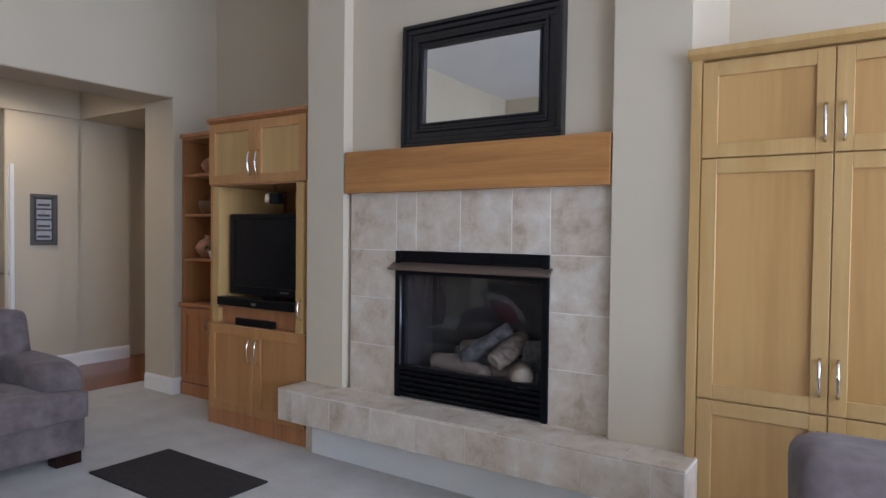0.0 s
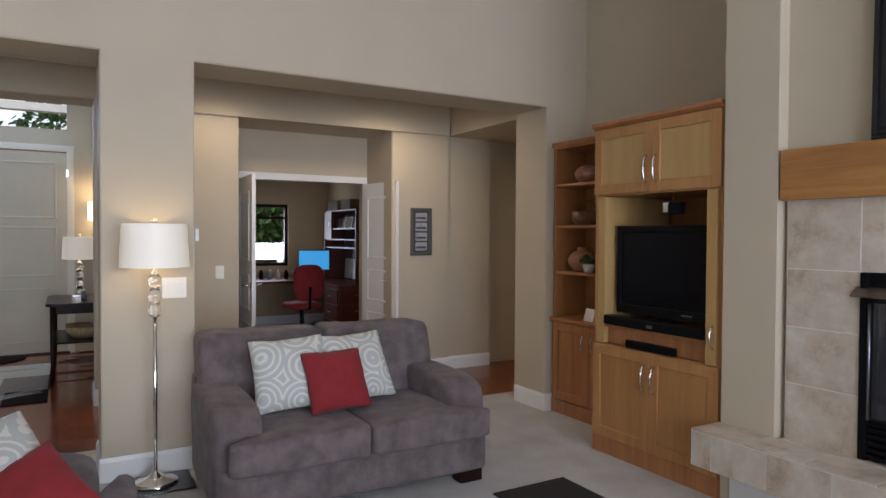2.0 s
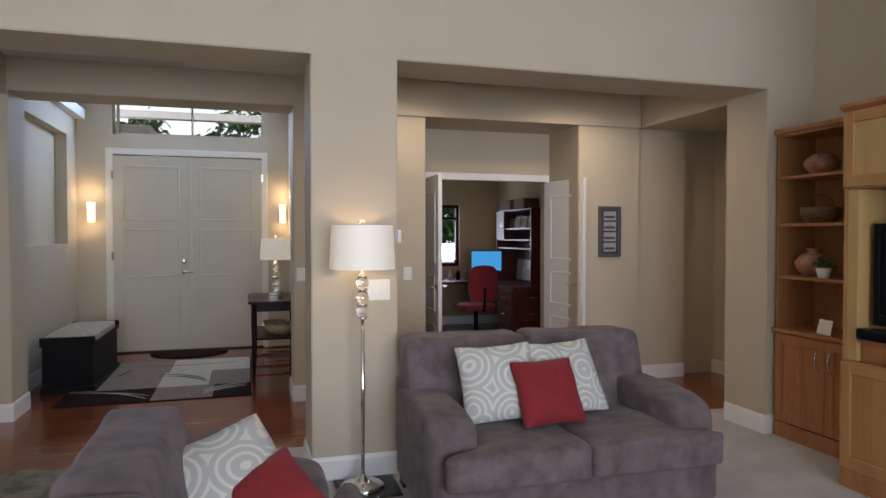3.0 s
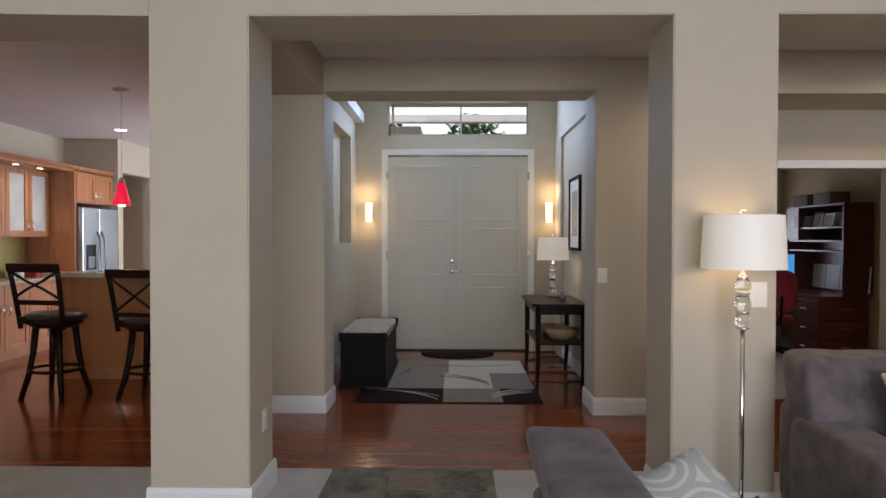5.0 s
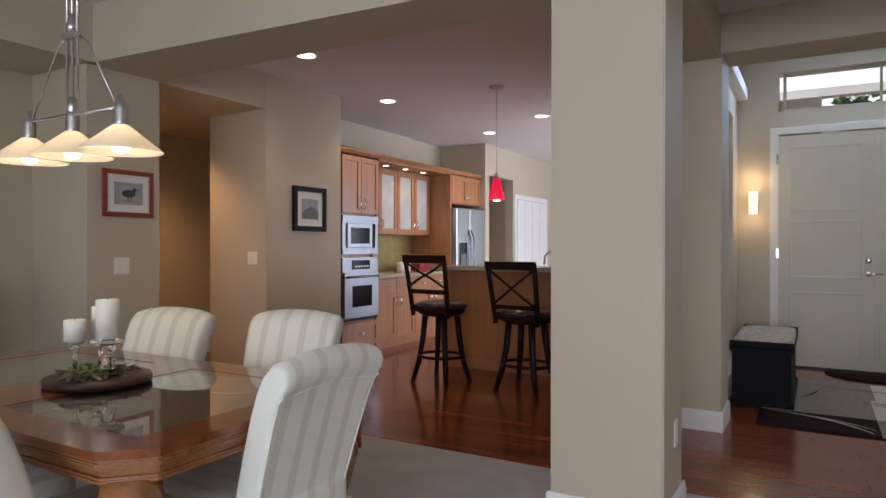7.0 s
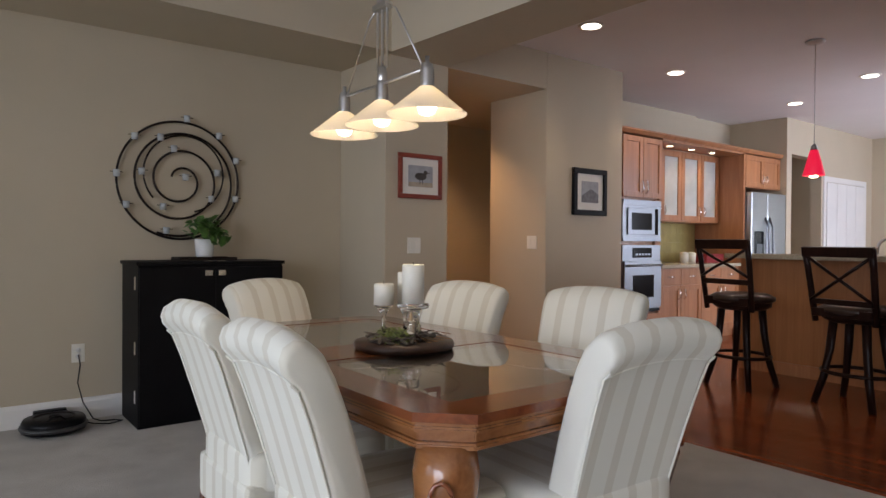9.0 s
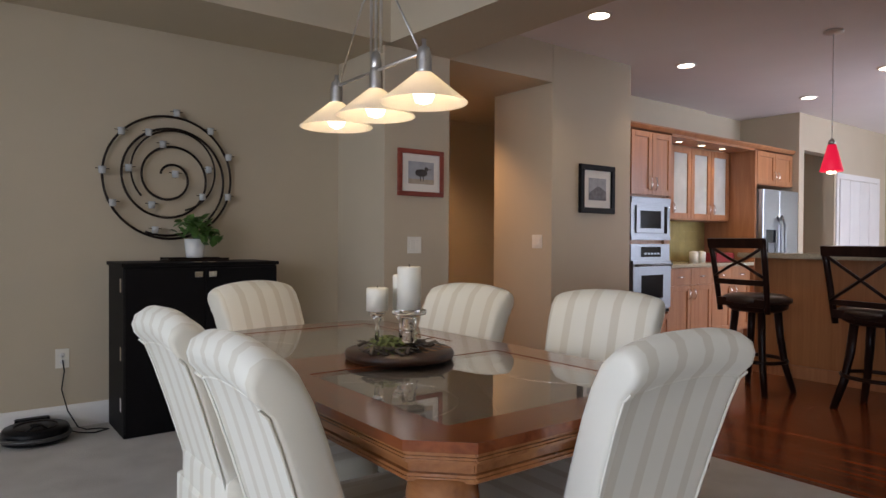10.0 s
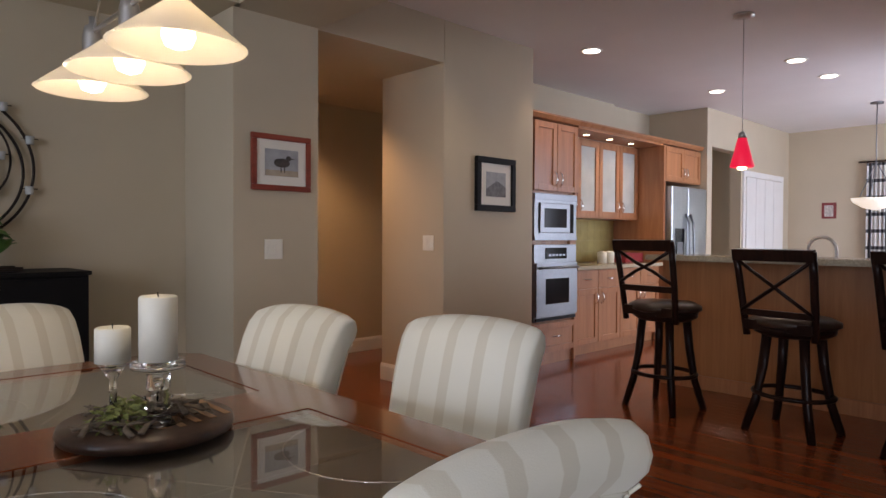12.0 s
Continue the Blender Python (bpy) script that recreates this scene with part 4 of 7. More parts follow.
def crystal_lamp(name, label, m, foot, shade_r, shade_h, watts, tall):
    """A lamp with stacked crystal blocks under a drum shade. foot: height of the crystal stack's base."""
    t = thing(name, label, "lamp", m, "crystal lamps")
    top = foot
    part("base", lathe([(0.125, 0), (0.13, 0.008), (0.11, 0.018), (0.06, 0.03), (0.028, 0.05), (0.015, 0.075)], 28) if tall else boxes((-0.07, 0.07, -0.07, 0.07, 0, 0.03), bevel=0.006), CHROME, t)
    if tall:
        part("pole", lathe([(0.011, 0.075), (0.0125, 0.5), (0.011, foot)], 14), CHROME, t)
    z = top
    for k in range(3 if tall else 4):
        h = (0.07, 0.085, 0.075, 0.07)[k]
        part("collar", lathe([(0.028, z), (0.034, z + 0.006), (0.028, z + 0.012)], 20), CHROME, t)
        part("crystal_block", lathe([(0.024, z + 0.012), (0.037, z + 0.03), (0.038, z + h * 0.6), (0.026, z + h)], 12), CRYSTAL, t, "clear crystal block")
        z += h + 0.004
    part("neck", lathe([(0.03, z), (0.02, z + 0.01), (0.008, z + 0.03), (0.006, z + 0.06)], 16), CHROME, t)
    z0 = z + 0.045
    bm = bmesh.new()
    n = 48
    for r0, r1 in ((shade_r, shade_r * 0.93), (shade_r - 0.004, shade_r * 0.93 - 0.004)):
        lo = [bm.verts.new((r0 * math.cos(2 * math.pi * k / n), r0 * math.sin(2 * math.pi * k / n), z0)) for k in range(n)]
        hi = [bm.verts.new((r1 * math.cos(2 * math.pi * k / n), r1 * math.sin(2 * math.pi * k / n), z0 + shade_h)) for k in range(n)]
        for k in range(n):
            bm.faces.new((lo[k], lo[(k + 1) % n], hi[(k + 1) % n], hi[k])).smooth = True
    part("shade", bm, GLOWSHADE, t, "white fabric drum shade, lit")
    part("spider", sweep([(-shade_r * 0.93, 0, z0 + shade_h - 0.012), (shade_r * 0.93, 0, z0 + shade_h - 0.012)], 0.0025, 6), CHROME, t)
    part("harp", sweep([(0, 0, z0 - 0.02), (0.05, 0, z0 + 0.06), (0.05, 0, z0 + shade_h * 0.7), (0, 0, z0 + shade_h + 0.005)], 0.0025, 6), CHROME, t)
    part("finial", lathe([(0.008, z0 + shade_h), (0.018, z0 + shade_h + 0.012), (0.016, z0 + shade_h + 0.026), (0.006, z0 + shade_h + 0.034)], 14), CRYSTAL, t)
    part("bulb", lathe([(0.012, z0 + 0.02), (0.03, z0 + 0.07), (0.026, z0 + 0.10), (0.01, z0 + 0.115)], 14), BULB, t)
    p = m.translation
    lamp("lamp_glow", "POINT", pose(p.x, p.y, z0 + p.z + 0.135), watts, WARM, 0.035)
    return t


crystal_lamp("floor_lamp", "tall crystal and nickel floor lamp with a lit drum shade", pose(-4.855, 0.30, 0.012), 0.975, 0.19, 0.25, 1.5, True)
solo("acrylic_plate", boxes((-5.0, -4.68, 0.15, 0.5, 0.0, 0.012), bevel=0.003), glassy("acrylic", (0.93, 0.97, 0.97), 0.05), "clear acrylic floor plate under the lamp", "plate")


def wall_plate(label, m, w=0.075, h=0.118, kind="switch", rockers=1):
    """A plate in the local xz plane, facing -y."""
    t = thing("light_switch" if kind == "switch" else "wall_outlet", label, "switch" if kind == "switch" else "outlet", m, "wall plates")
    part("plate", boxes((-w / 2, w / 2, -0.006, 0, -h / 2, h / 2), bevel=0.002), PLATE, t)
    for k in range(rockers):
        cx = (k - (rockers - 1) / 2) * 0.046
        if kind == "switch":
            part("rocker", boxes((cx - 0.016, cx + 0.016, -0.010, -0.006, -0.033, 0.033), bevel=0.002), PLATE, t)
        else:
            for z in (-0.02, 0.02):
                part("socket", lathe([(0.015, 0), (0.015, 0.002)], 14), WHITE, t).matrix_basis = pose(cx, -0.006, z, 90)
    return t


EAST = 90
wall_plate("almond double rocker switch on the pillar", pose(-5.04, 0.43, 1.135, 0, 0, EAST), 0.14, 0.125, rockers=2)
wall_plate("almond rocker switch in the gallery", pose(-6.85, 1.05, 1.12, 0, 0, EAST))
wall_plate("white rocker switch in the entry", pose(-6.99, 0.12, 1.12, 0, 0, EAST))
wall_plate("almond outlet on the pillar side", pose(-5.30, -2.106, 0.42, 0, 0, 180), kind="outlet")
wall_plate("almond double rocker switch under the bird picture", pose(-5.13, -5.93, 1.13, 0, 0, 180), 0.12, 0.12, rockers=2)
wall_plate("almond double rocker switch in the side hall", pose(-6.59, -6.12, 1.16, 0, 0, 90), 0.12, 0.12, rockers=2)
wall_plate("white outlet over the baseboard of the dining wall", pose(-2.98, -6.60, 0.43, 0, 0, 180), kind="outlet")
wall_plate("almond switch on the doorway wall of the kitchen", pose(-11.98, -7.30, 1.12, 0, 0, 180), 0.12, 0.12, rockers=2)
thermo = thing("thermostat", "small white thermostat with a green screen", "thermostat", pose(-5.12, 0.555, 1.46, 0, 0, 180))
part("case", boxes((-0.05, 0.05, -0.025, 0, -0.04, 0.04), bevel=0.006), WHITE, thermo)
part("display", boxes((-0.032, 0.032, -0.027, -0.025, -0.01, 0.025)), plain("lcd_green", (0.12, 0.2, 0.17), 0.2), thermo)


def picture(name, label, m, w, h, rail, depth, frame_mat, mat_w, art):
    """A framed picture facing local -y, centred. art: function(parent) for what is on the sheet."""
    t = thing(name, label, "picture", m)
    x, z, r = w / 2, h / 2, rail
    part("frame", boxes((-x, x, -depth, 0, -z, -z + r), (-x, x, -depth, 0, z - r, z), (-x, -x + r, -depth, 0, -z + r, z - r), (x - r, x, -depth, 0, -z + r, z - r), bevel=min(0.006, r * 0.25)), frame_mat, t)
    if mat_w:
        part("mount", boxes((-x + r, x - r, -depth * 0.5, -0.002, -z + r, z - r)), plain("mount_board", (0.78, 0.75, 0.68), 0.9, var=0.02), t, "off-white mount")
    art(t, w - 2 * r - 2 * mat_w, h - 2 * r - 2 * mat_w, -depth * 0.5)
    return t


ARTGREY = plain("print_grey", (0.36, 0.37, 0.39), 0.8, var=0.15, scale=14)
ARTDARK = plain("print_dark", (0.07, 0.06, 0.055), 0.8, var=0.3, scale=30)
ARTTAN = plain("print_tan", (0.42, 0.35, 0.26), 0.8, var=0.15, scale=20)


def bird_art(t, w, h, y):
    part("sheet", boxes((-w / 2, w / 2, y - 0.003, y, -h / 2, h / 2)), ARTGREY, t)
    bm = cushion(bmesh.new(), 0.0, y - 0.0035, 0.0, 0.11, 0.003, 0.055, 2.2, 4)
    cushion(bm, 0.045, y - 0.0035, 0.03, 0.035, 0.003, 0.032, 2.2, 4)
    box(bm, 0.058, 0.085, y - 0.005, y - 0.003, 0.026, 0.031)
    box(bm, -0.01, -0.004, y - 0.005, y - 0.003, -0.06, -0.02)
    box(bm, 0.014, 0.02, y - 0.005, y - 0.003, -0.06, -0.02)
    part("printed_bird", bm, ARTDARK, t, "dark shorebird print")
    part("ground_line", boxes((-w / 2, w / 2, y - 0.004, y - 0.003, -h / 2, -h * 0.28)), ARTTAN, t)


def land_art(t, w, h, y):
    part("sheet", boxes((-w / 2, w / 2, y - 0.003, y, -h / 2, h / 2)), ARTGREY, t)
    bm = bmesh.new()
    pts = [(-w / 2, -h * 0.2), (-w * 0.2, 0.0), (0, h * 0.14), (w * 0.15, 0.02), (w / 2, -h * 0.1), (w / 2, -h / 2), (-w / 2, -h / 2)]
    a = [bm.verts.new((px, y - 0.005, pz)) for px, pz in pts]
    c = [bm.verts.new((px, y - 0.003, pz)) for px, pz in pts]
    bm.faces.new(a)
    for i in range(len(a)):
        bm.faces.new((a[i], a[(i + 1) % len(a)], c[(i + 1) % len(a)], c[i]))
    part("printed_hill", bm, plain("print_slate", (0.17, 0.17, 0.18), 0.8, var=0.3, scale=25), t)


def strip_art(t, w, h, y):
    for k in range(4):
        z = h * (0.36 - 0.24 * k)
        part("photo", boxes((-w * 0.38, w * 0.38, y - 0.004, y, z - h * 0.1, z + h * 0.1)), ARTGREY, t)
        part("photo_dark", boxes((-w * 0.34, w * 0.30, y - 0.006, y - 0.004, z - h * 0.05, z + 0.0)), ARTDARK, t)


def foyer_art(t, w, h, y):
    part("sheet", boxes((-w / 2, w / 2, y - 0.003, y, -h / 2, h / 2)), ARTTAN, t)


REDWOOD = wood("red_frame_wood", (0.16, 0.025, 0.015), (0.30, 0.06, 0.035), "x", 0.4)
picture("bird_picture", "shorebird print in a red wooden frame", pose(-5.18, -5.93, 1.655, 0, 0, 180), 0.405, 0.34, 0.034, 0.024, REDWOOD, 0.055, bird_art)
picture("landscape_picture", "small landscape in a dark ornate frame", pose(-7.17, -5.95, 1.64, 0, 0, 180), 0.48, 0.44, 0.05, 0.035, BLACKW, 0.07, land_art)
picture("photo_strip", "tall dark frame with four small photographs", pose(-6.85, 3.10, 1.50, 0, 0, EAST), 0.25, 0.50, 0.035, 0.02, plain("pewter_frame", (0.09, 0.085, 0.08), 0.5), 0.0, strip_art)
part("back_sheet", boxes((-0.09, 0.09, -0.006, 0, -0.215, 0.215)), ARTDARK, bpy.data.objects["photo_strip"])
picture("entry_picture", "tall print in a thin black frame in the entry niche", pose(-8.75, 0.235, 1.68, 0, 0, 0), 0.60, 0.78, 0.03, 0.03, BLACKW, 0.12, foyer_art)

solo("hearth_mat", boxes((-3.77, -2.83, 1.94, 2.45, 0.001, 0.012), bevel=0.003), plain("dark_mat", (0.022, 0.018, 0.017), 0.95, var=0.3, scale=40, grain=200, bumpy=0.5), "dark brown mat on the carpet by the hearth", "mat")


def pot(name, label, m, profile, mat):
    return solo(name, lathe(profile, 24), mat, label, "pottery", m)


POTM = plain("coppery_glaze", (0.32, 0.15, 0.09), 0.35, var=0.4, scale=18)
WICKER = plain("dark_wicker", (0.14, 0.075, 0.035), 0.7, var=0.4, scale=60, grain=90, bumpy=0.7)
pot("clay_bowl", "lidded brown clay bowl on the bookcase", pose(-4.76, 3.53, 1.892), [(0.06, 0), (0.10, 0.04), (0.115, 0.08), (0.10, 0.10), (0.105, 0.105), (0.06, 0.14), (0.015, 0.15)], POTM)
pot("woven_basket", "dark woven basket on the bookcase", pose(-4.76, 3.52, 1.552), [(0.09, 0), (0.12, 0.05), (0.125, 0.11), (0.115, 0.11), (0.10, 0.05)], WICKER)
solo("basket_hoop", sweep([(0.115 * math.cos(a * math.pi / 12), 0, 0.11 + 0.09 * math.sin(a * math.pi / 12)) for a in range(13)], 0.006, 6), WICKER, "bent wicker basket hoop", "basket", pose(-4.76, 3.52, 1.55))
pot("round_vase", "rounded copper-glazed vase on the bookcase", pose(-4.82, 3.52, 1.172), [(0.05, 0), (0.10, 0.05), (0.115, 0.10), (0.08, 0.15), (0.03, 0.18), (0.045, 0.20)], POTM)
pl = thing("small_plant", "small green plant in a white pot", "plant", pose(-4.66, 3.45, 1.172))
part("pot", lathe([(0.035, 0), (0.05, 0.07), (0.044, 0.07)], 18), PORCELAIN, pl)


def leaves(bm, cx, cy, cz, n, spread, size, seed, droop=0.4):
    rr = random.Random(seed)
    for _ in range(n):
        az, el = rr.uniform(0, 2 * math.pi), rr.uniform(-0.3, 1.3)
        d = rr.uniform(0.35, 1.0) * spread
        p = Vector((cx + d * math.cos(az) * math.cos(el), cy + d * math.sin(az) * math.cos(el), cz + d * math.sin(el) * 0.9 - droop * d * d))
        m = Matrix.Translation(p) @ Euler((rr.uniform(-0.9, 0.9), rr.uniform(-0.9, 0.9), az)).to_matrix().to_4x4()
        s = size * rr.uniform(0.7, 1.25)
        v = [bm.verts.new(m @ Vector(q)) for q in ((-s, 0, 0), (-s * 0.3, s * 0.55, 0.12 * s), (s * 0.5, s * 0.38, 0.1 * s), (s * 1.1, 0, -0.2 * s), (s * 0.5, -s * 0.38, 0.1 * s), (-s * 0.3, -s * 0.55, 0.12 * s))]
        c = bm.verts.new(m @ Vector((0.1 * s, 0, -0.08 * s)))
        for i in range(6):
            bm.faces.new((v[i], v[(i + 1) % 6], c)).smooth = True
    return bm


part("foliage", leaves(bmesh.new(), 0, 0, 0.09, 70, 0.075, 0.016, 3), GREEN, pl)
solo("photo_card", boxes((-0.07, 0.07, 0, 0.006, 0, 0.10)), WHITE, "white photo card standing on the bookcase", "card", pose(-4.64, 3.43, 0.791, -14, 0, -12))

# ---- entry ----
for y in (-2.14, 0.12):
    sc = thing("wall_sconce", "lit white glass wall sconce beside the entry door", "sconce", pose(-9.98, y, 1.62), "entry sconces")
    part("back_plate", boxes((0, 0.012, -0.05, 0.05, 0.04, 0.20), bevel=0.004), CHROME, sc)
    bm = bmesh.new()
    n = 16
    pts = [(0.012 + 0.075 * math.sin(math.pi * k / n), -0.048 * math.cos(math.pi * k / n)) for k in range(n + 1)]
    lo = [bm.verts.new((a * 0.9, b * 0.9, 0.0)) for a, b in pts]
    hi = [bm.verts.new((a, b, 0.24)) for a, b in pts]
    for k in range(n):
        bm.faces.new((lo[k], lo[k + 1], hi[k + 1], hi[k])).smooth = True
    part("shade", bm, glowing("lit_sconce_glass", (1.0, 0.85, 0.6), 1.1), sc, "glowing white glass shade")
    lamp("sconce_glow", "POINT", pose(-9.84, y, 1.98), 2.2, WARM, 0.04)
    lamp("sconce_glow", "POINT", pose(-9.84, y, 1.56), 1.3, WARM, 0.04)

con = thing("console_table", "dark espresso console table with a shelf", "table", pose(-8.95, -0.325, 0))
part("tabletop", prism([(0, 0.05), (0.06, 0.0), (0.98, 0.0), (1.04, 0.05), (1.04, 0.54), (0, 0.54)], 0.765, 0.795, bevel=0.005), ESPRESSO, con)
part("shelf", boxes((0.05, 0.99, 0.05, 0.50, 0.40, 0.42), bevel=0.003), ESPRESSO, con)
part("apron", boxes((0.05, 0.99, 0.045, 0.065, 0.69, 0.765), (0.05, 0.07, 0.065, 0.50, 0.69, 0.765), (0.97, 0.99, 0.065, 0.50, 0.69, 0.765), (0.05, 0.99, 0.50, 0.52, 0.69, 0.765)), ESPRESSO, con)
for x in (0.06, 0.98):
    for y in (0.06, 0.49):
        part("leg", sweep([(x, y, 0.765), (x, y, 0.45), (x, y, 0.2), (x + (0.02 if x > 0.5 else -0.02), y - 0.01, 0.0)], [0.028, 0.026, 0.022, 0.02], 8), ESPRESSO, con)
crystal_lamp("table_lamp", "crystal table lamp with a lit drum shade on the console", pose(-8.62, -0.03, 0.796), 0.035, 0.165, 0.235, 2.2, False)
pot("basket_bowl", "woven bowl on the console shelf", pose(-8.25, 0.0, 0.421), [(0.10, 0), (0.15, 0.05), (0.165, 0.11), (0.155, 0.11), (0.12, 0.04)], plain("straw", (0.45, 0.32, 0.17), 0.8, var=0.3, scale=50, bumpy=0.6))
pot("dark_bowl", "dark pottery bowl on the console shelf", pose(-8.62, -0.04, 0.421), [(0.06, 0), (0.12, 0.06), (0.13, 0.09), (0.12, 0.09), (0.06, 0.03)], POTM)
pot("pewter_jar", "small pewter jar on the console", pose(-8.18, 0.0, 0.796), [(0.025, 0), (0.028, 0.05), (0.012, 0.06), (0.02, 0.08), (0.004, 0.10)], STEEL)
bn = thing("storage_bench", "long black storage bench with a beige patterned seat", "bench", pose(-9.07, -2.15, 0))
part("body", boxes((0.02, 1.20, 0.015, 0.44, 0.05, 0.44), bevel=0.008), BLACKW, bn)
part("plinth", boxes((0.0, 1.22, 0, 0.46, 0, 0.06), bevel=0.006), BLACKW, bn)
part("lid_rim", boxes((0, 1.22, 0, 0.46, 0.44, 0.47), bevel=0.008), BLACKW, bn)
for x0 in (0.0, 1.19):
    part("end_rail", boxes((x0, x0 + 0.03, 0, 0.46, 0.47, 0.525), bevel=0.01), BLACKW, bn)
part("seat_pad", cushion(bmesh.new(), 0.61, 0.23, 0.495, 1.15, 0.44, 0.075, 8, 8), plain("beige_damask", (0.40, 0.34, 0.25), 0.85, var=0.3, scale=24), bn, "beige patterned seat pad")


def rug_piece(parent, x0, x1, y0, y1, mat, z=0.009):
    part("rug_block", boxes((x0, x1, y0, y1, z - 0.004, z + 0.002)), mat, parent)


TAUPE = plain("rug_taupe", (0.25, 0.20, 0.155), 0.95, var=0.15, scale=30, grain=200, bumpy=0.5, spec=0.08)
CREAM = plain("rug_cream", (0.52, 0.46, 0.36), 0.95, var=0.1, scale=30, grain=200, bumpy=0.5, spec=0.08)
DARKB = plain("rug_brown", (0.020, 0.011, 0.009), 0.95, var=0.2, scale=30, grain=200, bumpy=0.5, spec=0.08)
REDB = plain("rug_oxblood", (0.10, 0.025, 0.022), 0.95, var=0.2, scale=30)
rug = thing("entry_rug", "modern rug of brown, taupe and cream blocks with curved lines", "rug", pose(-9.25, -1.92, 0.003))
part("backing", boxes((0, 1.93, 0, 1.62, 0, 0.006), bevel=0.002), DARKB, rug)
for x0, x1, y0, y1, mt in ((1.42, 1.91, 0.01, 0.76, DARKB), (1.42, 1.91, 0.76, 1.28, TAUPE), (1.42, 1.91, 1.28, 1.61, DARKB), (0.72, 1.42, 0.01, 0.2, CREAM), (0.72, 1.42, 0.2, 0.76, TAUPE), (0.72, 1.42, 0.76, 1.22, CREAM),
                           (0.72, 1.42, 1.22, 1.61, TAUPE), (0.02, 0.72, 0.01, 0.22, REDB), (0.02, 0.72, 0.22, 0.8, TAUPE), (0.02, 0.72, 0.8, 1.61, CREAM)):
    rug_piece(rug, x0, x1, y0, y1, mt)


def curve_strip(parent, pts, w, mat):
    bm = bmesh.new()
    P = [Vector((*p, 0.0125)) for p in pts]
    last = None
    for i, p in enumerate(P):
        t = (P[min(i + 1, len(P) - 1)] - P[max(i - 1, 0)]).normalized()
        s = Vector((-t.y, t.x, 0)) * w * (0.25 + 0.75 * math.sin(math.pi * (i + 0.5) / len(P)))
        cur = (bm.verts.new(p + s), bm.verts.new(p - s))
        if last:
            bm.faces.new((last[0], last[1], cur[1], cur[0]))
        last = cur
    part("curved_line", bm, mat, parent)


def rug_arc(cx, cy, r, a0, a1, w, mat):
    curve_strip(rug, [(cx + r * math.cos(radians(a0 + (a1 - a0) * k / 14)), cy + r * math.sin(radians(a0 + (a1 - a0) * k / 14))) for k in range(15)], w, mat)


rug_arc(2.28, 0.02, 0.82, 178, 122, 0.012, CREAM)
rug_arc(2.30, 0.16, 0.80, 176, 134, 0.008, CREAM)
for dx in (0, 0.07, 0.13):
    rug_arc(1.95 + dx, 1.62, 0.52, 185, 236, 0.014, CREAM)
for dx in (0, 0.08):
    rug_arc(1.42 + dx, 0.62, 0.62, 172, 112, 0.016, DARKB)
rug_arc(0.36, -0.6, 1.0, 84, 62, 0.010, DARKB)
curve_strip(rug, [(0.30 + 0.05 * math.sin(k * 0.3), 0.45 + 0.095 * k) for k in range(12)], 0.012, DARKB)
dm = bmesh.new()
prism([(0.0, -0.45)] + [(0.38 * math.sin(math.pi * k / 16), -0.45 * math.cos(math.pi * k / 16)) for k in range(1, 16)] + [(0.0, 0.45)], 0, 0.012, dm)
solo("door_mat", dm, DARKB, "dark half-round door mat inside the entry", "mat", pose(-9.80, -1.02, 0.003))
rug2 = thing("hall_rug", "worn green-grey patterned rug on the carpet", "rug", pose(-5.72, -1.80, 0.001))
WORN = plain("rug_sage", (0.16, 0.15, 0.11), 0.95, var=0.5, scale=9, grain=150, bumpy=0.5)
part("backing", boxes((0, 1.5, 0, 0.97, 0, 0.010), bevel=0.003), WORN, rug2)
for k in range(4):
    for j in range(3):
        rug_piece(rug2, 0.06 + 0.36 * k, 0.36 + 0.36 * k, 0.06 + 0.30 * j, 0.32 + 0.30 * j, (WORN, TAUPE, plain("rug_moss", (0.12, 0.115, 0.08), 0.95, var=0.5, scale=14))[(k + j) % 3], 0.011)

# ---- office ----
DESKW = wood("desk_cherry", (0.075, 0.014, 0.009), (0.16, 0.04, 0.024), "y", 0.35)
dk = thing("office_desk", "dark cherry corner desk with a hutch", "desk", pose(-11.25, 2.3, 0))
part("desktop", boxes((0, 0.8, -0.2, 0.78, 0.73, 0.76), (0.0, 2.0, 0.78, 1.37, 0.73, 0.76), bevel=0.004), DESKW, dk)
part("side_panel", boxes((0.02, 0.9, -0.18, -0.15, 0, 0.73)), DESKW, dk)
part("drawer_unit", boxes((1.45, 2.0, 0.80, 1.35, 0.0, 0.73), bevel=0.004), DESKW, dk)
for z in (0.06, 0.28, 0.50):
    dw = part("drawer", boxes((1.47, 1.98, 0.775, 0.80, z, z + 0.20), bevel=0.003), DESKW, dk)
    bow_handle(dw, 1.72, 0.775, z + 0.1, 0.12, lying=True)
    dw2 = part("drawer", boxes((2.0, 2.02, 0.83, 1.33, z, z + 0.20), bevel=0.003), DESKW, dk)
    part("handle", sweep([(2.02, 1.02, z + 0.12), (2.045, 1.03, z + 0.12), (2.045, 1.13, z + 0.12), (2.02, 1.14, z + 0.12)], 0.006, 6), CHROME, dw2, "nickel drawer pull")
hut = thing("hutch", "dark cherry hutch half full of papers", "shelf", pose(-10.46, 3.34, 0.761))
part("side_panel", boxes((0, 0.02, -0.02, 0.32, 0, 1.07)), DESKW, hut)
part("side_panel", boxes((1.25, 1.27, -0.02, 0.32, 0, 1.07)), DESKW, hut)
part("back", boxes((0.02, 1.25, 0.30, 0.32, 0, 1.07)), DESKW, hut)
for z in (0.50, 0.62, 0.78, 1.05):
    part("shelf", boxes((0.02, 1.25, 0, 0.30, z, z + 0.02)), DESKW, hut)
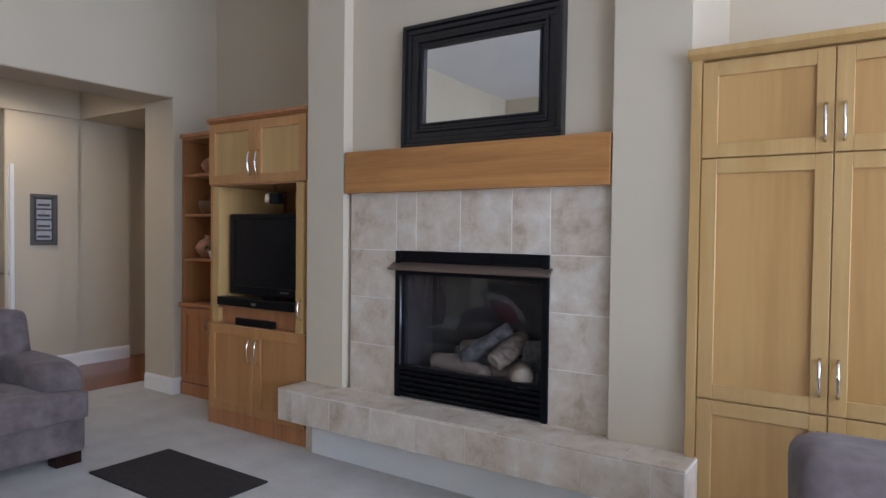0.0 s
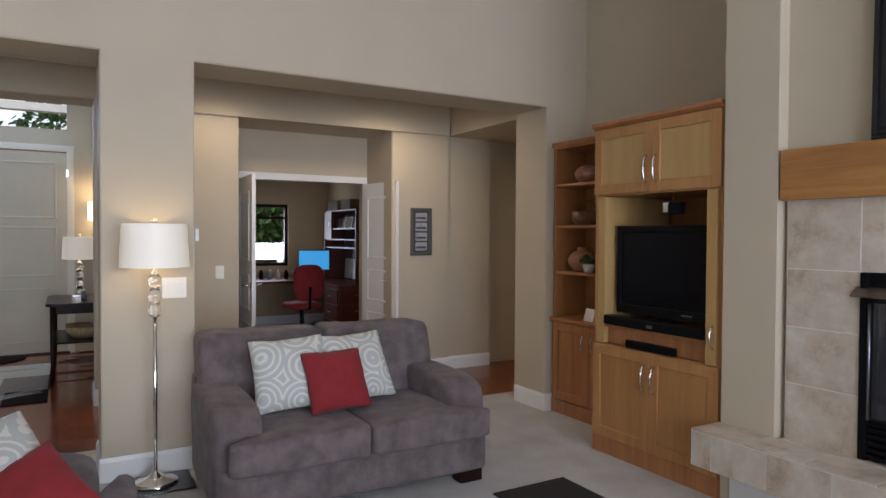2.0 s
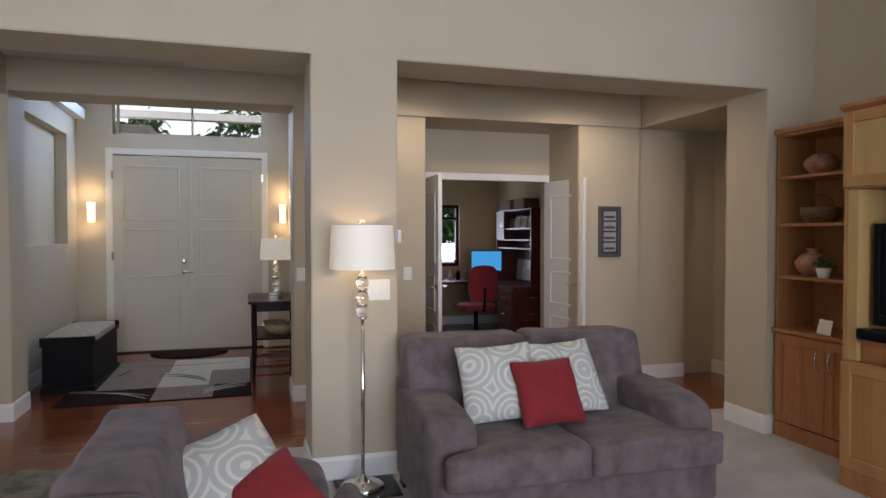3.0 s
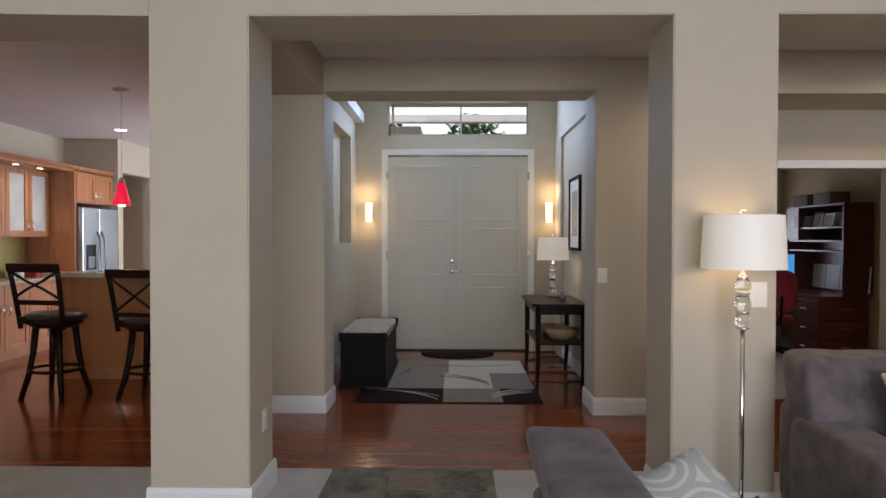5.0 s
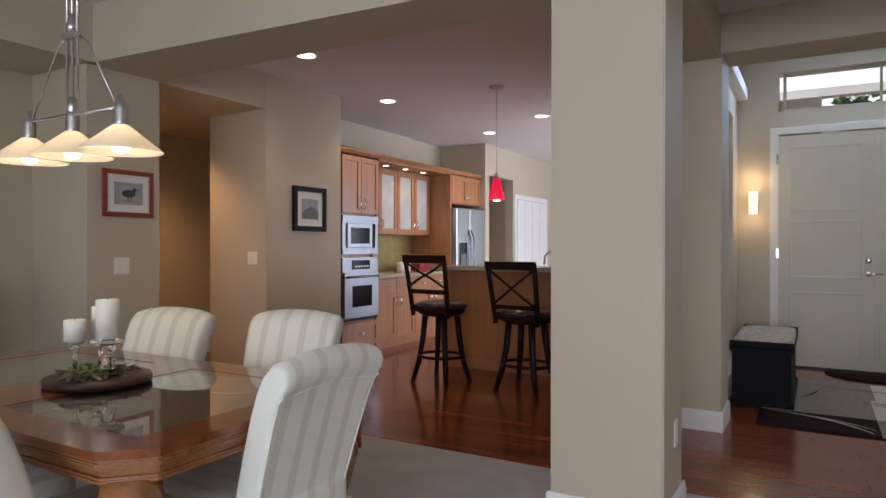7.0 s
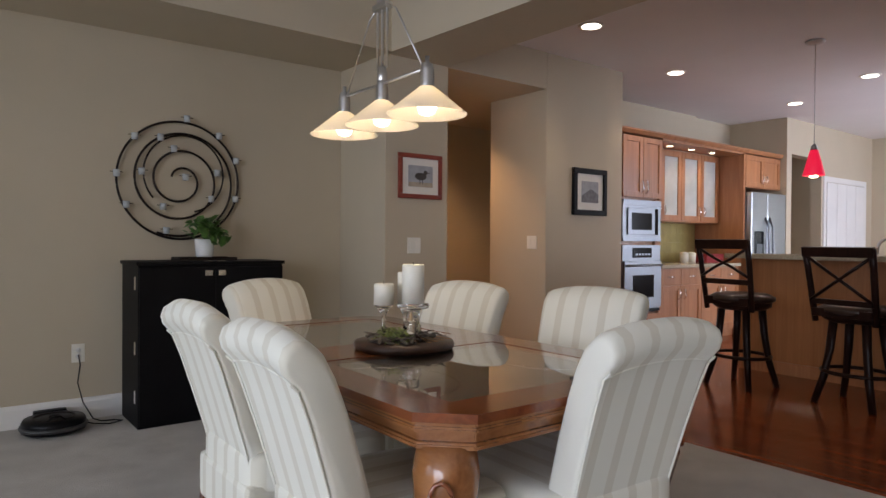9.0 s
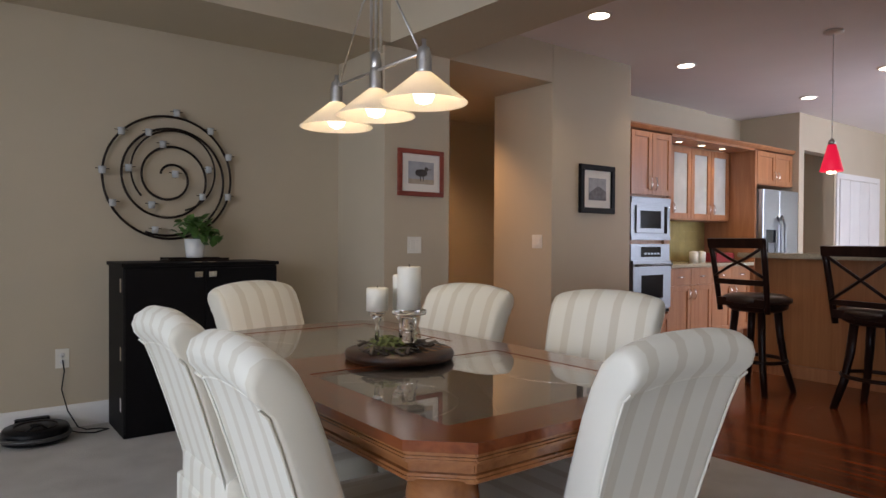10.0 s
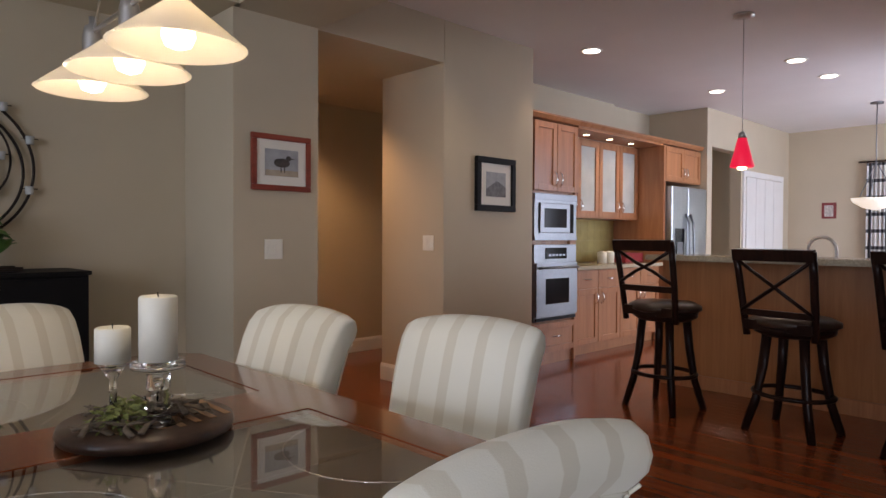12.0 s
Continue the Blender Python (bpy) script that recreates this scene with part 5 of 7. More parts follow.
part("door", boxes((0.02, 0.30, -0.02, 0.0, 0.64, 1.05), bevel=0.003), DESKW, hut)
part("door_handle", sweep([(0.25, -0.02, 0.80), (0.25, -0.045, 0.82), (0.25, -0.045, 0.92), (0.25, -0.02, 0.94)], 0.006, 6), CHROME, hut)
for fx, fw in ((-9.93, 0.17), (-9.70, 0.19)):
    pf = thing("framed_photograph", "small framed photograph standing on the hutch shelf", "picture", pose(fx, 3.42, 0.761 + 0.80, -12), "hutch photographs")
    part("frame", boxes((-fw / 2, fw / 2, 0, 0.014, 0, 0.02), (-fw / 2, fw / 2, 0, 0.014, 0.15, 0.17), (-fw / 2, -fw / 2 + 0.02, 0, 0.014, 0.02, 0.15), (fw / 2 - 0.02, fw / 2, 0, 0.014, 0.02, 0.15), bevel=0.002), WHITE, pf)
    part("photo", boxes((-fw / 2 + 0.02, fw / 2 - 0.02, 0.005, 0.012, 0.02, 0.15)), ARTTAN, pf)
mon = thing("computer_monitor", "computer monitor with a bright blue screen", "monitor", pose(-10.30, 3.10, 0.761, 0, 0, 70))
part("bezel", boxes((-0.235, 0.235, 0, 0.03, 0.16, 0.47), bevel=0.006), BLACK, mon)
part("screen", boxes((-0.222, 0.222, -0.004, 0.0, 0.173, 0.457)), glowing("blue_screen", (0.05, 0.35, 0.75), 1.1, (0.02, 0.05, 0.1)), mon, "glowing blue screen")
part("stand", boxes((-0.12, 0.12, -0.05, 0.12, 0, 0.014), (-0.03, 0.03, 0.02, 0.04, 0.014, 0.18)), BLACK, mon)
oc = thing("office_chair", "red fabric swivel office chair", "chair", pose(-9.7, 2.72, 0, 0, 0, 95))
part("seat", cushion(bmesh.new(), 0, 0, 0.47, 0.48, 0.46, 0.10, 4, 6), REDC, oc)
part("backrest", cushion(bmesh.new(), 0, -0.24, 0.80, 0.44, 0.09, 0.50, 3.5, 6), REDC, oc)
part("column", lathe([(0.03, 0.10), (0.03, 0.42)], 12), BLACK, oc)
part("back_bar", sweep([(0, -0.05, 0.42), (0, -0.28, 0.44), (0, -0.30, 0.75)], 0.02), BLACK, oc)
for k in range(5):
    a = 2 * math.pi * k / 5
    sp = part("spoke", sweep([(0, 0, 0.12), (0.28 * math.cos(a), 0.28 * math.sin(a), 0.075)], [0.028, 0.018]), BLACK, oc)
    part("caster", lathe([(0.028, -0.02), (0.03, 0.0), (0.028, 0.02)], 12), BLACK, sp).matrix_basis = pose(0.28 * math.cos(a), 0.28 * math.sin(a), 0.031, 90, 0, math.degrees(a))
rnd = random.Random(8)
for x in (-10.25, -9.75):
    solo("wicker_box", boxes((-0.18, 0.18, -0.12, 0.12, 0, 0.15), bevel=0.01), WICKER, "brown wicker storage box on the hutch", "box", pose(x, 3.5, 0.761 + 1.071), "hutch boxes")
for k in range(5):
    h = rnd.uniform(0.14, 0.2)
    solo("paper_sheaf", boxes((-0.09, 0.09, 0, 0.02, 0, h), bevel=0.002), (WHITE, CREAM, ARTGREY)[k % 3], "papers propped on the hutch shelf", "paper", pose(-10.3 + 0.22 * k, 3.50, 0.761 + 0.801, -10), "hutch papers")
for k in range(4):
    solo("paper_sheet", boxes((-0.14, 0.14, 0, 0.004, 0, 0.3)), WHITE, "white notice pinned under the hutch", "paper", pose(-10.2 + 0.3 * k, 3.60, 0.80, -4), "pinned papers")
for k in range(6):
    pot("desk_bottle", "small bottle on the office desk", pose(-11.0 + 0.04 * k, 2.35 + 0.12 * k, 0.761), [(0.03, 0), (0.035, 0.08 + 0.02 * (k % 3)), (0.015, 0.12 + 0.02 * (k % 3)), (0.012, 0.15)], (WHITE, BLACK, ARTGREY)[k % 3])


# ---- dining room ----
tb = thing("dining_table", "mahogany dining table with glass inserts and clipped corners", "table", pose(-3.665, -3.96, 0))
HX, HY, CH = 0.515, 0.95, 0.11


def clipped(d):
    x, y, c = HX - d, HY - d, CH - d * 0.4
    return [(-x + c, -y), (x - c, -y), (x, -y + c), (x, y - c), (x - c, y), (-x + c, y), (-x, y - c), (-x, -y + c)]


def ring_top(bm, z0, z1, inner):
    """The flat top round two openings for glass: four rails, a cross rail and clipped corners."""
    xi, yi = HX - inner, HY - inner
    for o in ([(-HX, -HY + CH), (-xi, -yi), (-xi, yi), (-HX, HY - CH)], [(HX, HY - CH), (xi, yi), (xi, -yi), (HX, -HY + CH)],
              [(HX - CH, -HY), (HX, -HY + CH), (xi, -yi), (-xi, -yi), (-HX, -HY + CH), (-HX + CH, -HY)],
              [(-HX + CH, HY), (-HX, HY - CH), (-xi, yi), (xi, yi), (HX, HY - CH), (HX - CH, HY)],
              [(-xi, -0.13), (xi, -0.13), (xi, 0.13), (-xi, 0.13)]):
        prism(o, z0, z1, bm)


bm = bmesh.new()
ring_top(bm, 0.735, 0.758, 0.135)
part("tabletop", bm, TABLEW, tb)
part("edge_moulding", prism(clipped(0.010), 0.722, 0.735, bevel=0.004), APRONW, tb)
part("apron_moulding", prism(clipped(0.028), 0.682, 0.710, bevel=0.003), APRONW, tb)
part("moulding_upper", prism(clipped(0.004), 0.709, 0.723, bevel=0.005), APRONW, tb)
part("moulding_lower", prism(clipped(0.014), 0.666, 0.683, bevel=0.006), APRONW, tb)
# opaque dark sheet added for the shaded floor seen through the glass
UNDERSHADE = plain("underglass_shade", (0.11, 0.092, 0.068), 0.5, var=0.2, scale=5)
for s in (-1, 1):
    y0, y1 = sorted((s * 0.131, s * (HY - 0.136)))
    part("glass_bed", boxes((-HX + 0.136, HX - 0.136, y0, y1, 0.736, 0.7375)), UNDERSHADE, tb)
    part("glass_insert", boxes((-HX + 0.137, HX - 0.137, y0, y1, 0.7505, 0.7565), bevel=0.002, seg=1), GLASS, tb, "bevelled glass insert").visible_shadow = False
    for q in (-58, 0, 58):
        ln = 0.36 if q == 0 else 0.40
        part("lead_line", boxes((-ln, ln, -0.0018, 0.0018, 0.7378, 0.7392)), CHROME, tb).matrix_basis = pose(0, s * 0.472, 0, 0, 0, q)
    for sx in (-1, 1):
        part("etched_arc", sweep([(sx * (0.375 - 0.235 * math.cos(radians(a))), s * 0.472 + 0.235 * math.sin(radians(a)), 0.7388) for a in range(-80, 81, 10)], 0.0022, 5), CHROME, tb)
for x in (-1, 1):
    for y in (-1, 1):
        lg = part("leg", sweep([(x * 0.41, y * 0.84, 0.668), (x * 0.415, y * 0.845, 0.60), (x * 0.43, y * 0.86, 0.50), (x * 0.41, y * 0.84, 0.30), (x * 0.40, y * 0.83, 0.12), (x * 0.43, y * 0.86, 0.03), (x * 0.43, y * 0.86, 0.0)], [0.075, 0.085, 0.075, 0.045, 0.032, 0.045, 0.045], 12), APRONW, tb, "carved mahogany leg")
        part("carving", sweep([(0.028 * math.cos(a * math.pi / 6), 0, 0.045 * math.sin(a * math.pi / 6)) for a in range(12)], 0.006, 6, closed=True), TABLEW, lg).matrix_basis = pose(x * 0.455 + 0.03 * x, y * 0.885 + 0.03 * y, 0.56, 0, 0, 45 if x * y < 0 else -45)


def parsons_chair():
    """Upholstered roll-back chair: faces local +y, back at -y."""
    t = thing("dining_chair", "cream striped upholstered roll-back dining chair", "chair", pose(0, 0, 0), "dining chairs")
    W = 0.465
    # back: the side outline, rolled over at the top, drawn across with a crowned top edge and soft ends
    side = [(-0.118, 0.36), (-0.148, 0.50), (-0.182, 0.64), (-0.216, 0.76), (-0.244, 0.84), (-0.272, 0.895), (-0.306, 0.928), (-0.340, 0.935), (-0.366, 0.920), (-0.377, 0.893),
            (-0.372, 0.866), (-0.356, 0.846), (-0.338, 0.828), (-0.316, 0.76), (-0.284, 0.64), (-0.250, 0.50), (-0.222, 0.36)]
    axis = [(-0.170, 0.36), (-0.199, 0.50), (-0.233, 0.64), (-0.266, 0.76), (-0.292, 0.83), (-0.312, 0.868), (-0.325, 0.884), (-0.330, 0.888), (-0.332, 0.886), (-0.332, 0.884),
            (-0.330, 0.880), (-0.322, 0.868), (-0.300, 0.83), (-0.266, 0.76), (-0.233, 0.64), (-0.199, 0.50), (-0.170, 0.36)]

    def half_width(z):
        return W / 2 * (0.86 + 0.14 * (z - 0.36) / 0.575)

    bm = bmesh.new()
    across = [-1.0, -0.985, -0.955, -0.90] + [k / 10 for k in range(-8, 9)] + [0.90, 0.955, 0.985, 1.0]
    rows = []
    for q in across:
        pull = {1.0: 0.34, 0.985: 0.16, 0.955: 0.05}.get(abs(q), 0.0)
        row = []
        for k, ((y, z), (ay, az)) in enumerate(zip(side, axis)):
            h = (z - 0.36) / 0.575
            y, z = y + (ay - y) * pull + 0.03 * (1 - h), z + (az - z) * pull
            row.append(bm.verts.new((q * half_width(z), y + (0.014 * (1 - q * q) if k < 6 else 0), z + 0.032 * (1 - abs(q) ** 2.4) * h * h)))
        rows.append(row)
    ns = len(side)
    for j in range(len(across) - 1):
        for k in range(ns):
            bm.faces.new((rows[j][k], rows[j + 1][k], rows[j + 1][(k + 1) % ns], rows[j][(k + 1) % ns]))
    bm.faces.new(rows[0])
    bm.faces.new(list(reversed(rows[-1])))
    bmesh.ops.recalc_face_normals(bm, faces=list(bm.faces))
    for f_ in bm.faces:
        f_.smooth = True
    part("backrest", bm, STRIPE, t)
    for s in (-1, 1):
        part("piping", sweep([(s * half_width(z) * 0.968, y + 0.03 * (0.935 - z) / 0.575, z) for y, z in side[11:]], 0.0035, 6), STRIPE, t)
    part("roll_seam", sweep([(W / 2 * 0.96 * (k / 6 - 1), -0.333, 0.829 + 0.022 * (1 - abs(k / 6 - 1) ** 2.4)) for k in range(13)], 0.0035, 6), STRIPE, t)
    part("seat", cushion(bmesh.new(), 0, 0.03, 0.43, 0.50, 0.52, 0.15, 7, 10), STRIPE, t)
    part("skirt", boxes((-0.24, 0.24, -0.235, 0.27, 0.24, 0.40), bevel=0.02), STRIPE, t)
    for x in (-0.21, 0.21):
        for y in (-0.21, 0.24):
            part("leg", prism([(x - 0.024, y - 0.024), (x + 0.024, y - 0.024), (x + 0.024, y + 0.024), (x - 0.024, y + 0.024)], 0, 0.25, bevel=0.004), TABLEW, t)
    return t


# each chair: where the middle of its rolled top stands, and the way it faces
spots = [(-2.88, -3.40, 88), (-2.90, -4.03, 90), (-4.38, -4.37, -79), (-4.60, -3.75, -74), (-3.58, -5.08, 18), (-3.76, -2.845, 178)]
chair = parsons_chair()
for i, (x, y, rz) in enumerate(spots):
    mm = pose(x, y, 0, 0, 0, rz) @ pose(0, 0.35, 0)
    if i == 0:
        chair.matrix_basis = mm
    else:
        copy_thing(chair, mm)

# lamp over the table
ch = thing("chandelier", "brushed nickel linear chandelier with three glass cone shades", "chandelier", pose(-3.70, -4.13, 0))


def frosted_shade():
    m, n, l, b = material("lit_cone_glass")
    b.inputs["Base Color"].default_value = (0.86, 0.83, 0.77, 1)
    b.inputs["Roughness"].default_value = 0.25
    tr = n.new("ShaderNodeBsdfTranslucent")
    tr.inputs["Color"].default_value = (0.95, 0.90, 0.80, 1)
    mix = n.new("ShaderNodeMixShader")
    mix.inputs[0].default_value = 0.55
    l.new(b.outputs[0], mix.inputs[1])
    l.new(tr.outputs[0], mix.inputs[2])
    l.new(mix.outputs[0], n["Material Output"].inputs["Surface"])
    return m


FROST = frosted_shade()
part("canopy", lathe([(0.07, 2.90), (0.07, 2.93)], 24), NICKEL, ch)
for dy in (-0.035, 0.0, 0.035):
    part("rod", sweep([(0, dy, 1.86), (0, dy, 2.90)], 0.006, 8), NICKEL, ch)
part("hub", lathe([(0.02, 1.78), (0.022, 1.83), (0.016, 1.87)], 16), NICKEL, ch)
part("upper_hub", boxes((-0.02, 0.02, -0.05, 0.05, 2.10, 2.125), bevel=0.005), NICKEL, ch)
part("upper_finial", lathe([(0.022, 2.125), (0.022, 2.16), (0.008, 2.18), (0.01, 2.20)], 14), NICKEL, ch)
part("crossbar", sweep([(0, -0.31, 1.80), (0, 0.31, 1.80)], 0.0065, 8), NICKEL, ch)
for s in (-1, 1):
    part("brace", sweep([(0, s * 0.04, 2.115), (0, s * 0.10, 2.08), (0, s * 0.29, 1.80)], 0.0038, 8), NICKEL, ch)
for dy in (-0.31, 0.0, 0.31):
    st = part("socket", lathe([(0.029, 1.728), (0.026, 1.74), (0.026, 1.79), (0.020, 1.815), (0.007, 1.825), (0.009, 1.845)], 16), NICKEL, ch)
    st.matrix_basis = pose(0, dy, 0)
    bm = bmesh.new()
    n = 32
    for r0, r1, z0, z1 in ((0.150, 0.028, 1.632, 1.732), (0.147, 0.025, 1.629, 1.729)):
        lo = [bm.verts.new((r0 * math.cos(2 * math.pi * k / n), r0 * math.sin(2 * math.pi * k / n), z0)) for k in range(n)]
        hi = [bm.verts.new((r1 * math.cos(2 * math.pi * k / n), r1 * math.sin(2 * math.pi * k / n), z1)) for k in range(n)]
        for k in range(n):
            bm.faces.new((lo[k], lo[(k + 1) % n], hi[(k + 1) % n], hi[k])).smooth = True
    sh = part("shade", bm, FROST, ch, "frosted glass cone shade, lit")
    sh.matrix_basis = pose(0, dy, 0)
    part("bulb", lathe([(0.015, 1.715), (0.033, 1.68), (0.037, 1.655), (0.028, 1.634), (0.006, 1.626)], 16), BULB, sh)
    lamp("chandelier_glow", "POINT", pose(-3.70, -4.13 + dy, 1.612), 2.4, (1.0, 0.78, 0.52), 0.03)

# sideboard wall
sd = thing("bar_cabinet", "black lacquered bar cabinet with silver hinges", "cabinet", pose(-4.16, -6.56, 0))
part("body", boxes((0, 0.93, 0, 0.43, 0, 1.0), bevel=0.005), BLACKW, sd)
part("top", boxes((-0.012, 0.942, -0.005, 0.445, 1.0, 1.022), bevel=0.004), BLACKW, sd)
for x0 in (0.005, 0.467):
    part("door", boxes((x0, x0 + 0.458, 0.43, 0.445, 0.02, 0.985), bevel=0.003), BLACKW, sd)
for x in (0.40, 0.485):
    part("latch", boxes((x, x + 0.05, 0.445, 0.455, 0.93, 0.965), bevel=0.003), CHROME, sd, "silver latch plate")
    part("latch", boxes((x, x + 0.05, 0.39, 0.43, 1.022, 1.026)), CHROME, sd, "silver latch plate")
for z in (0.15, 0.45, 0.85):
    part("hinge", boxes((0.93, 0.935, 0.35, 0.39, z, z + 0.08)), CHROME, sd)

art = thing("spiral_wall_art", "black iron spiral wall sculpture with glass tealight cups", "wall art", pose(-3.60, -6.57, 1.57) @ Matrix.Scale(0.89, 4))
pts = []
for k in range(150):
    a = k / 149 * 2 * math.pi * 2.75
    r = 0.07 + 0.37 * (k / 149)
    pts.append((r * math.cos(a + 0.4), 0.0, r * math.sin(a + 0.4)))
part("spiral", sweep(pts, 0.009, 8), BRONZE, art, "black iron spiral rod")
part("outer_ring", sweep([(0.455 * math.cos(a * math.pi / 36), 0.0, 0.455 * math.sin(a * math.pi / 36)) for a in range(72)], 0.009, 8, closed=True), BRONZE, art, "black iron ring")
part("inner_arc", sweep([(0.30 * math.cos(a * math.pi / 36) - 0.03, 0.008, 0.30 * math.sin(a * math.pi / 36) + 0.05) for a in range(-8, 52)], 0.007, 8), BRONZE, art)
for a, r in ((95, 0.455), (130, 0.45), (160, 0.455), (40, 0.44), (62, 0.33), (0, 0.46), (-30, 0.455), (-75, 0.43), (200, 0.45), (170, 0.28), (5, 0.29), (75, 0.22), (215, 0.28), (-60, 0.27), (180, 0.03)):
    x, z = r * math.cos(radians(a)), r * math.sin(radians(a))
    cp = part("tealight_cup", lathe([(0.022, 0.0), (0.025, 0.05), (0.021, 0.05), (0.019, 0.006)], 14), PALEGLASS, art, "clear glass tealight cup")
    cp.matrix_basis = pose(x, 0.035, z)
    part("tealight", lathe([(0.018, 0.008), (0.018, 0.028)], 12), WHITE, cp)
    part("cup_ring", sweep([(-0.045, 0.0, 0.035), (0.045, 0.0, 0.035)], 0.003, 6), BRONZE, cp)
    part("cup_arm", sweep([(0, -0.035, 0.02), (0, 0, 0.0)], 0.004, 6), BRONZE, cp)
for a in (30, 150, 270):
    part("wall_stud", sweep([(0.455 * math.cos(radians(a)), 0, 0.455 * math.sin(radians(a))), (0.455 * math.cos(radians(a)), -0.03, 0.455 * math.sin(radians(a)))], 0.006, 6), BRONZE, art)

ptl = thing("potted_plant", "trailing green plant in a white pot on the bar cabinet", "plant", pose(-3.70, -6.36, 1.045))
part("pot", lathe([(0.05, 0), (0.055, 0.01), (0.066, 0.12), (0.058, 0.12), (0.054, 0.10)], 24), PORCELAIN, ptl)
part("foliage", leaves(leaves(bmesh.new(), 0, 0, 0.17, 46, 0.15, 0.042, 12, 1.0), -0.09, 0.05, 0.10, 22, 0.12, 0.045, 13, 1.5), plain("pothos_leaf", (0.075, 0.16, 0.035), 0.4, var=0.4, scale=20), ptl, "green trailing leaves")
rr = random.Random(5)
part("stems", sweep([(0, 0, 0.10), (0.03, 0.02, 0.18), (0.09, 0.03, 0.22)], 0.004, 6, sweep([(0, 0, 0.10), (-0.05, 0.03, 0.16), (-0.10, 0.06, 0.10)], 0.004, 6)), GREEN, ptl)
solo("metal_tray", boxes((-0.19, 0.19, -0.10, 0.10, 0.0, 0.012), (-0.19, 0.19, -0.10, -0.09, 0.012, 0.022), (-0.19, 0.19, 0.09, 0.10, 0.012, 0.022), bevel=0.003), BRONZE, "dark metal tray under the plant", "tray", pose(-3.70, -6.36, 1.023))

vac = thing("robot_vacuum", "round black robot vacuum on its dock", "vacuum cleaner", pose(-2.82, -6.38, 0.0))
part("body", lathe([(0.155, 0.012), (0.17, 0.02), (0.17, 0.075), (0.16, 0.09), (0.02, 0.092)], 40), BLACK, vac)
part("bumper", sweep([(0.172 * math.cos(a * math.pi / 20), 0.172 * math.sin(a * math.pi / 20), 0.045) for a in range(-2, 23)], 0.012, 6), plain("grey_bumper", (0.05, 0.05, 0.05), 0.4), vac)
part("lid_ring", sweep([(0.11 * math.cos(a * math.pi / 18), 0.11 * math.sin(a * math.pi / 18), 0.092) for a in range(36)], 0.005, 6, closed=True), BRONZE, vac)
part("sensor", lathe([(0.03, 0.092), (0.028, 0.105), (0.0, 0.106)], 16), BLACK, vac)
part("handle", sweep([(-0.05, 0.1, 0.09), (-0.02, 0.1, 0.115), (0.02, 0.1, 0.115), (0.05, 0.1, 0.09)], 0.006, 6), BLACK, vac)
part("dock", boxes((-0.09, 0.09, -0.205, -0.15, 0, 0.10), bevel=0.01), BLACK, vac)
cord = [(-2.98, -6.585, 0.42), (-2.985, -6.55, 0.36), (-2.97, -6.55, 0.25), (-3.0, -6.54, 0.12), (-3.05, -6.50, 0.02), (-3.09, -6.46, 0.008), (-3.16, -6.44, 0.008), (-3.20, -6.40, 0.008), (-3.12, -6.36, 0.008), (-3.04, -6.42, 0.008), (-3.0, -6.5, 0.008), (-2.92, -6.52, 0.02)]
solo("power_cord", sweep(cord, 0.004, 6), BLACK, "black power cord from the outlet to the dock", "cable")

# centrepiece
wt = thing("wooden_tray", "round dark wooden tray with bark edge", "tray", pose(-3.66, -3.90, 0.7585))
bm = lathe([(0.13, 0), (0.185, 0.004), (0.19, 0.018), (0.185, 0.03), (0.0, 0.031)], 36)
part("tray_body", bm, plain("walnut_slab", (0.05, 0.024, 0.014), 0.35, var=0.4, scale=20), wt)
for k in range(7):
    part("inlay_stripe", boxes((-0.16 + 0.04 * k, -0.145 + 0.04 * k, -0.12 + 0.012 * abs(k - 3), 0.12 - 0.012 * abs(k - 3), 0.031, 0.0325)), plain("pale_inlay", (0.32, 0.17, 0.08), 0.4), wt)
for nm, x, y, st, r, h, lab in (("pillar_candle", -3.665, -3.85, 0.14, 0.041, 0.145, "tall ivory pillar candle on a crystal stand"), ("pillar_candle", -3.60, -3.95, 0.13, 0.038, 0.08, "short ivory candle on a crystal stem"), ("pillar_candle", -3.72, -3.98, 0.12, 0.032, 0.13, "ivory candle at the back of the tray")):
    cs = thing("candle_holder", "clear crystal candle holder on the tray", "candle holder", pose(x, y, 0.790), "candle holders")
    part("stem", lathe([(0.052, 0), (0.054, 0.008), (0.03, 0.015), (0.02, 0.028), (0.033, 0.038), (0.02, 0.048), (0.033, 0.058), (0.02, 0.068), (0.025, 0.078), (0.025, 0.112), (0.030, 0.118), (0.058, 0.124), (0.060, 0.132), (0.056, st)] if r > 0.04 else [(0.035, 0), (0.034, 0.006), (0.008, 0.012), (0.008, st - 0.04), (0.03, st - 0.006), (0.036, st)], 20), CRYSTAL, cs)
    cd = thing(nm, lab, "candle", pose(x, y, 0.7905 + st), "candles")
    part("wax", lathe([(r, 0), (r, h - 0.004), (r - 0.004, h), (r - 0.01, h - 0.003), (0.002, h - 0.006)], 24), IVORY, cd)
    part("wick", sweep([(0, 0, h - 0.006), (0.001, 0, h + 0.008)], 0.0012, 5), BLACK, cd)
moss = thing("moss_branch", "twig wreath with lichen and moss on the tray", "decoration", pose(-3.64, -3.90, 0.791))
rr = random.Random(21)
TWIG = plain("grey_twig", (0.12, 0.095, 0.07), 0.9, var=0.4, scale=40)
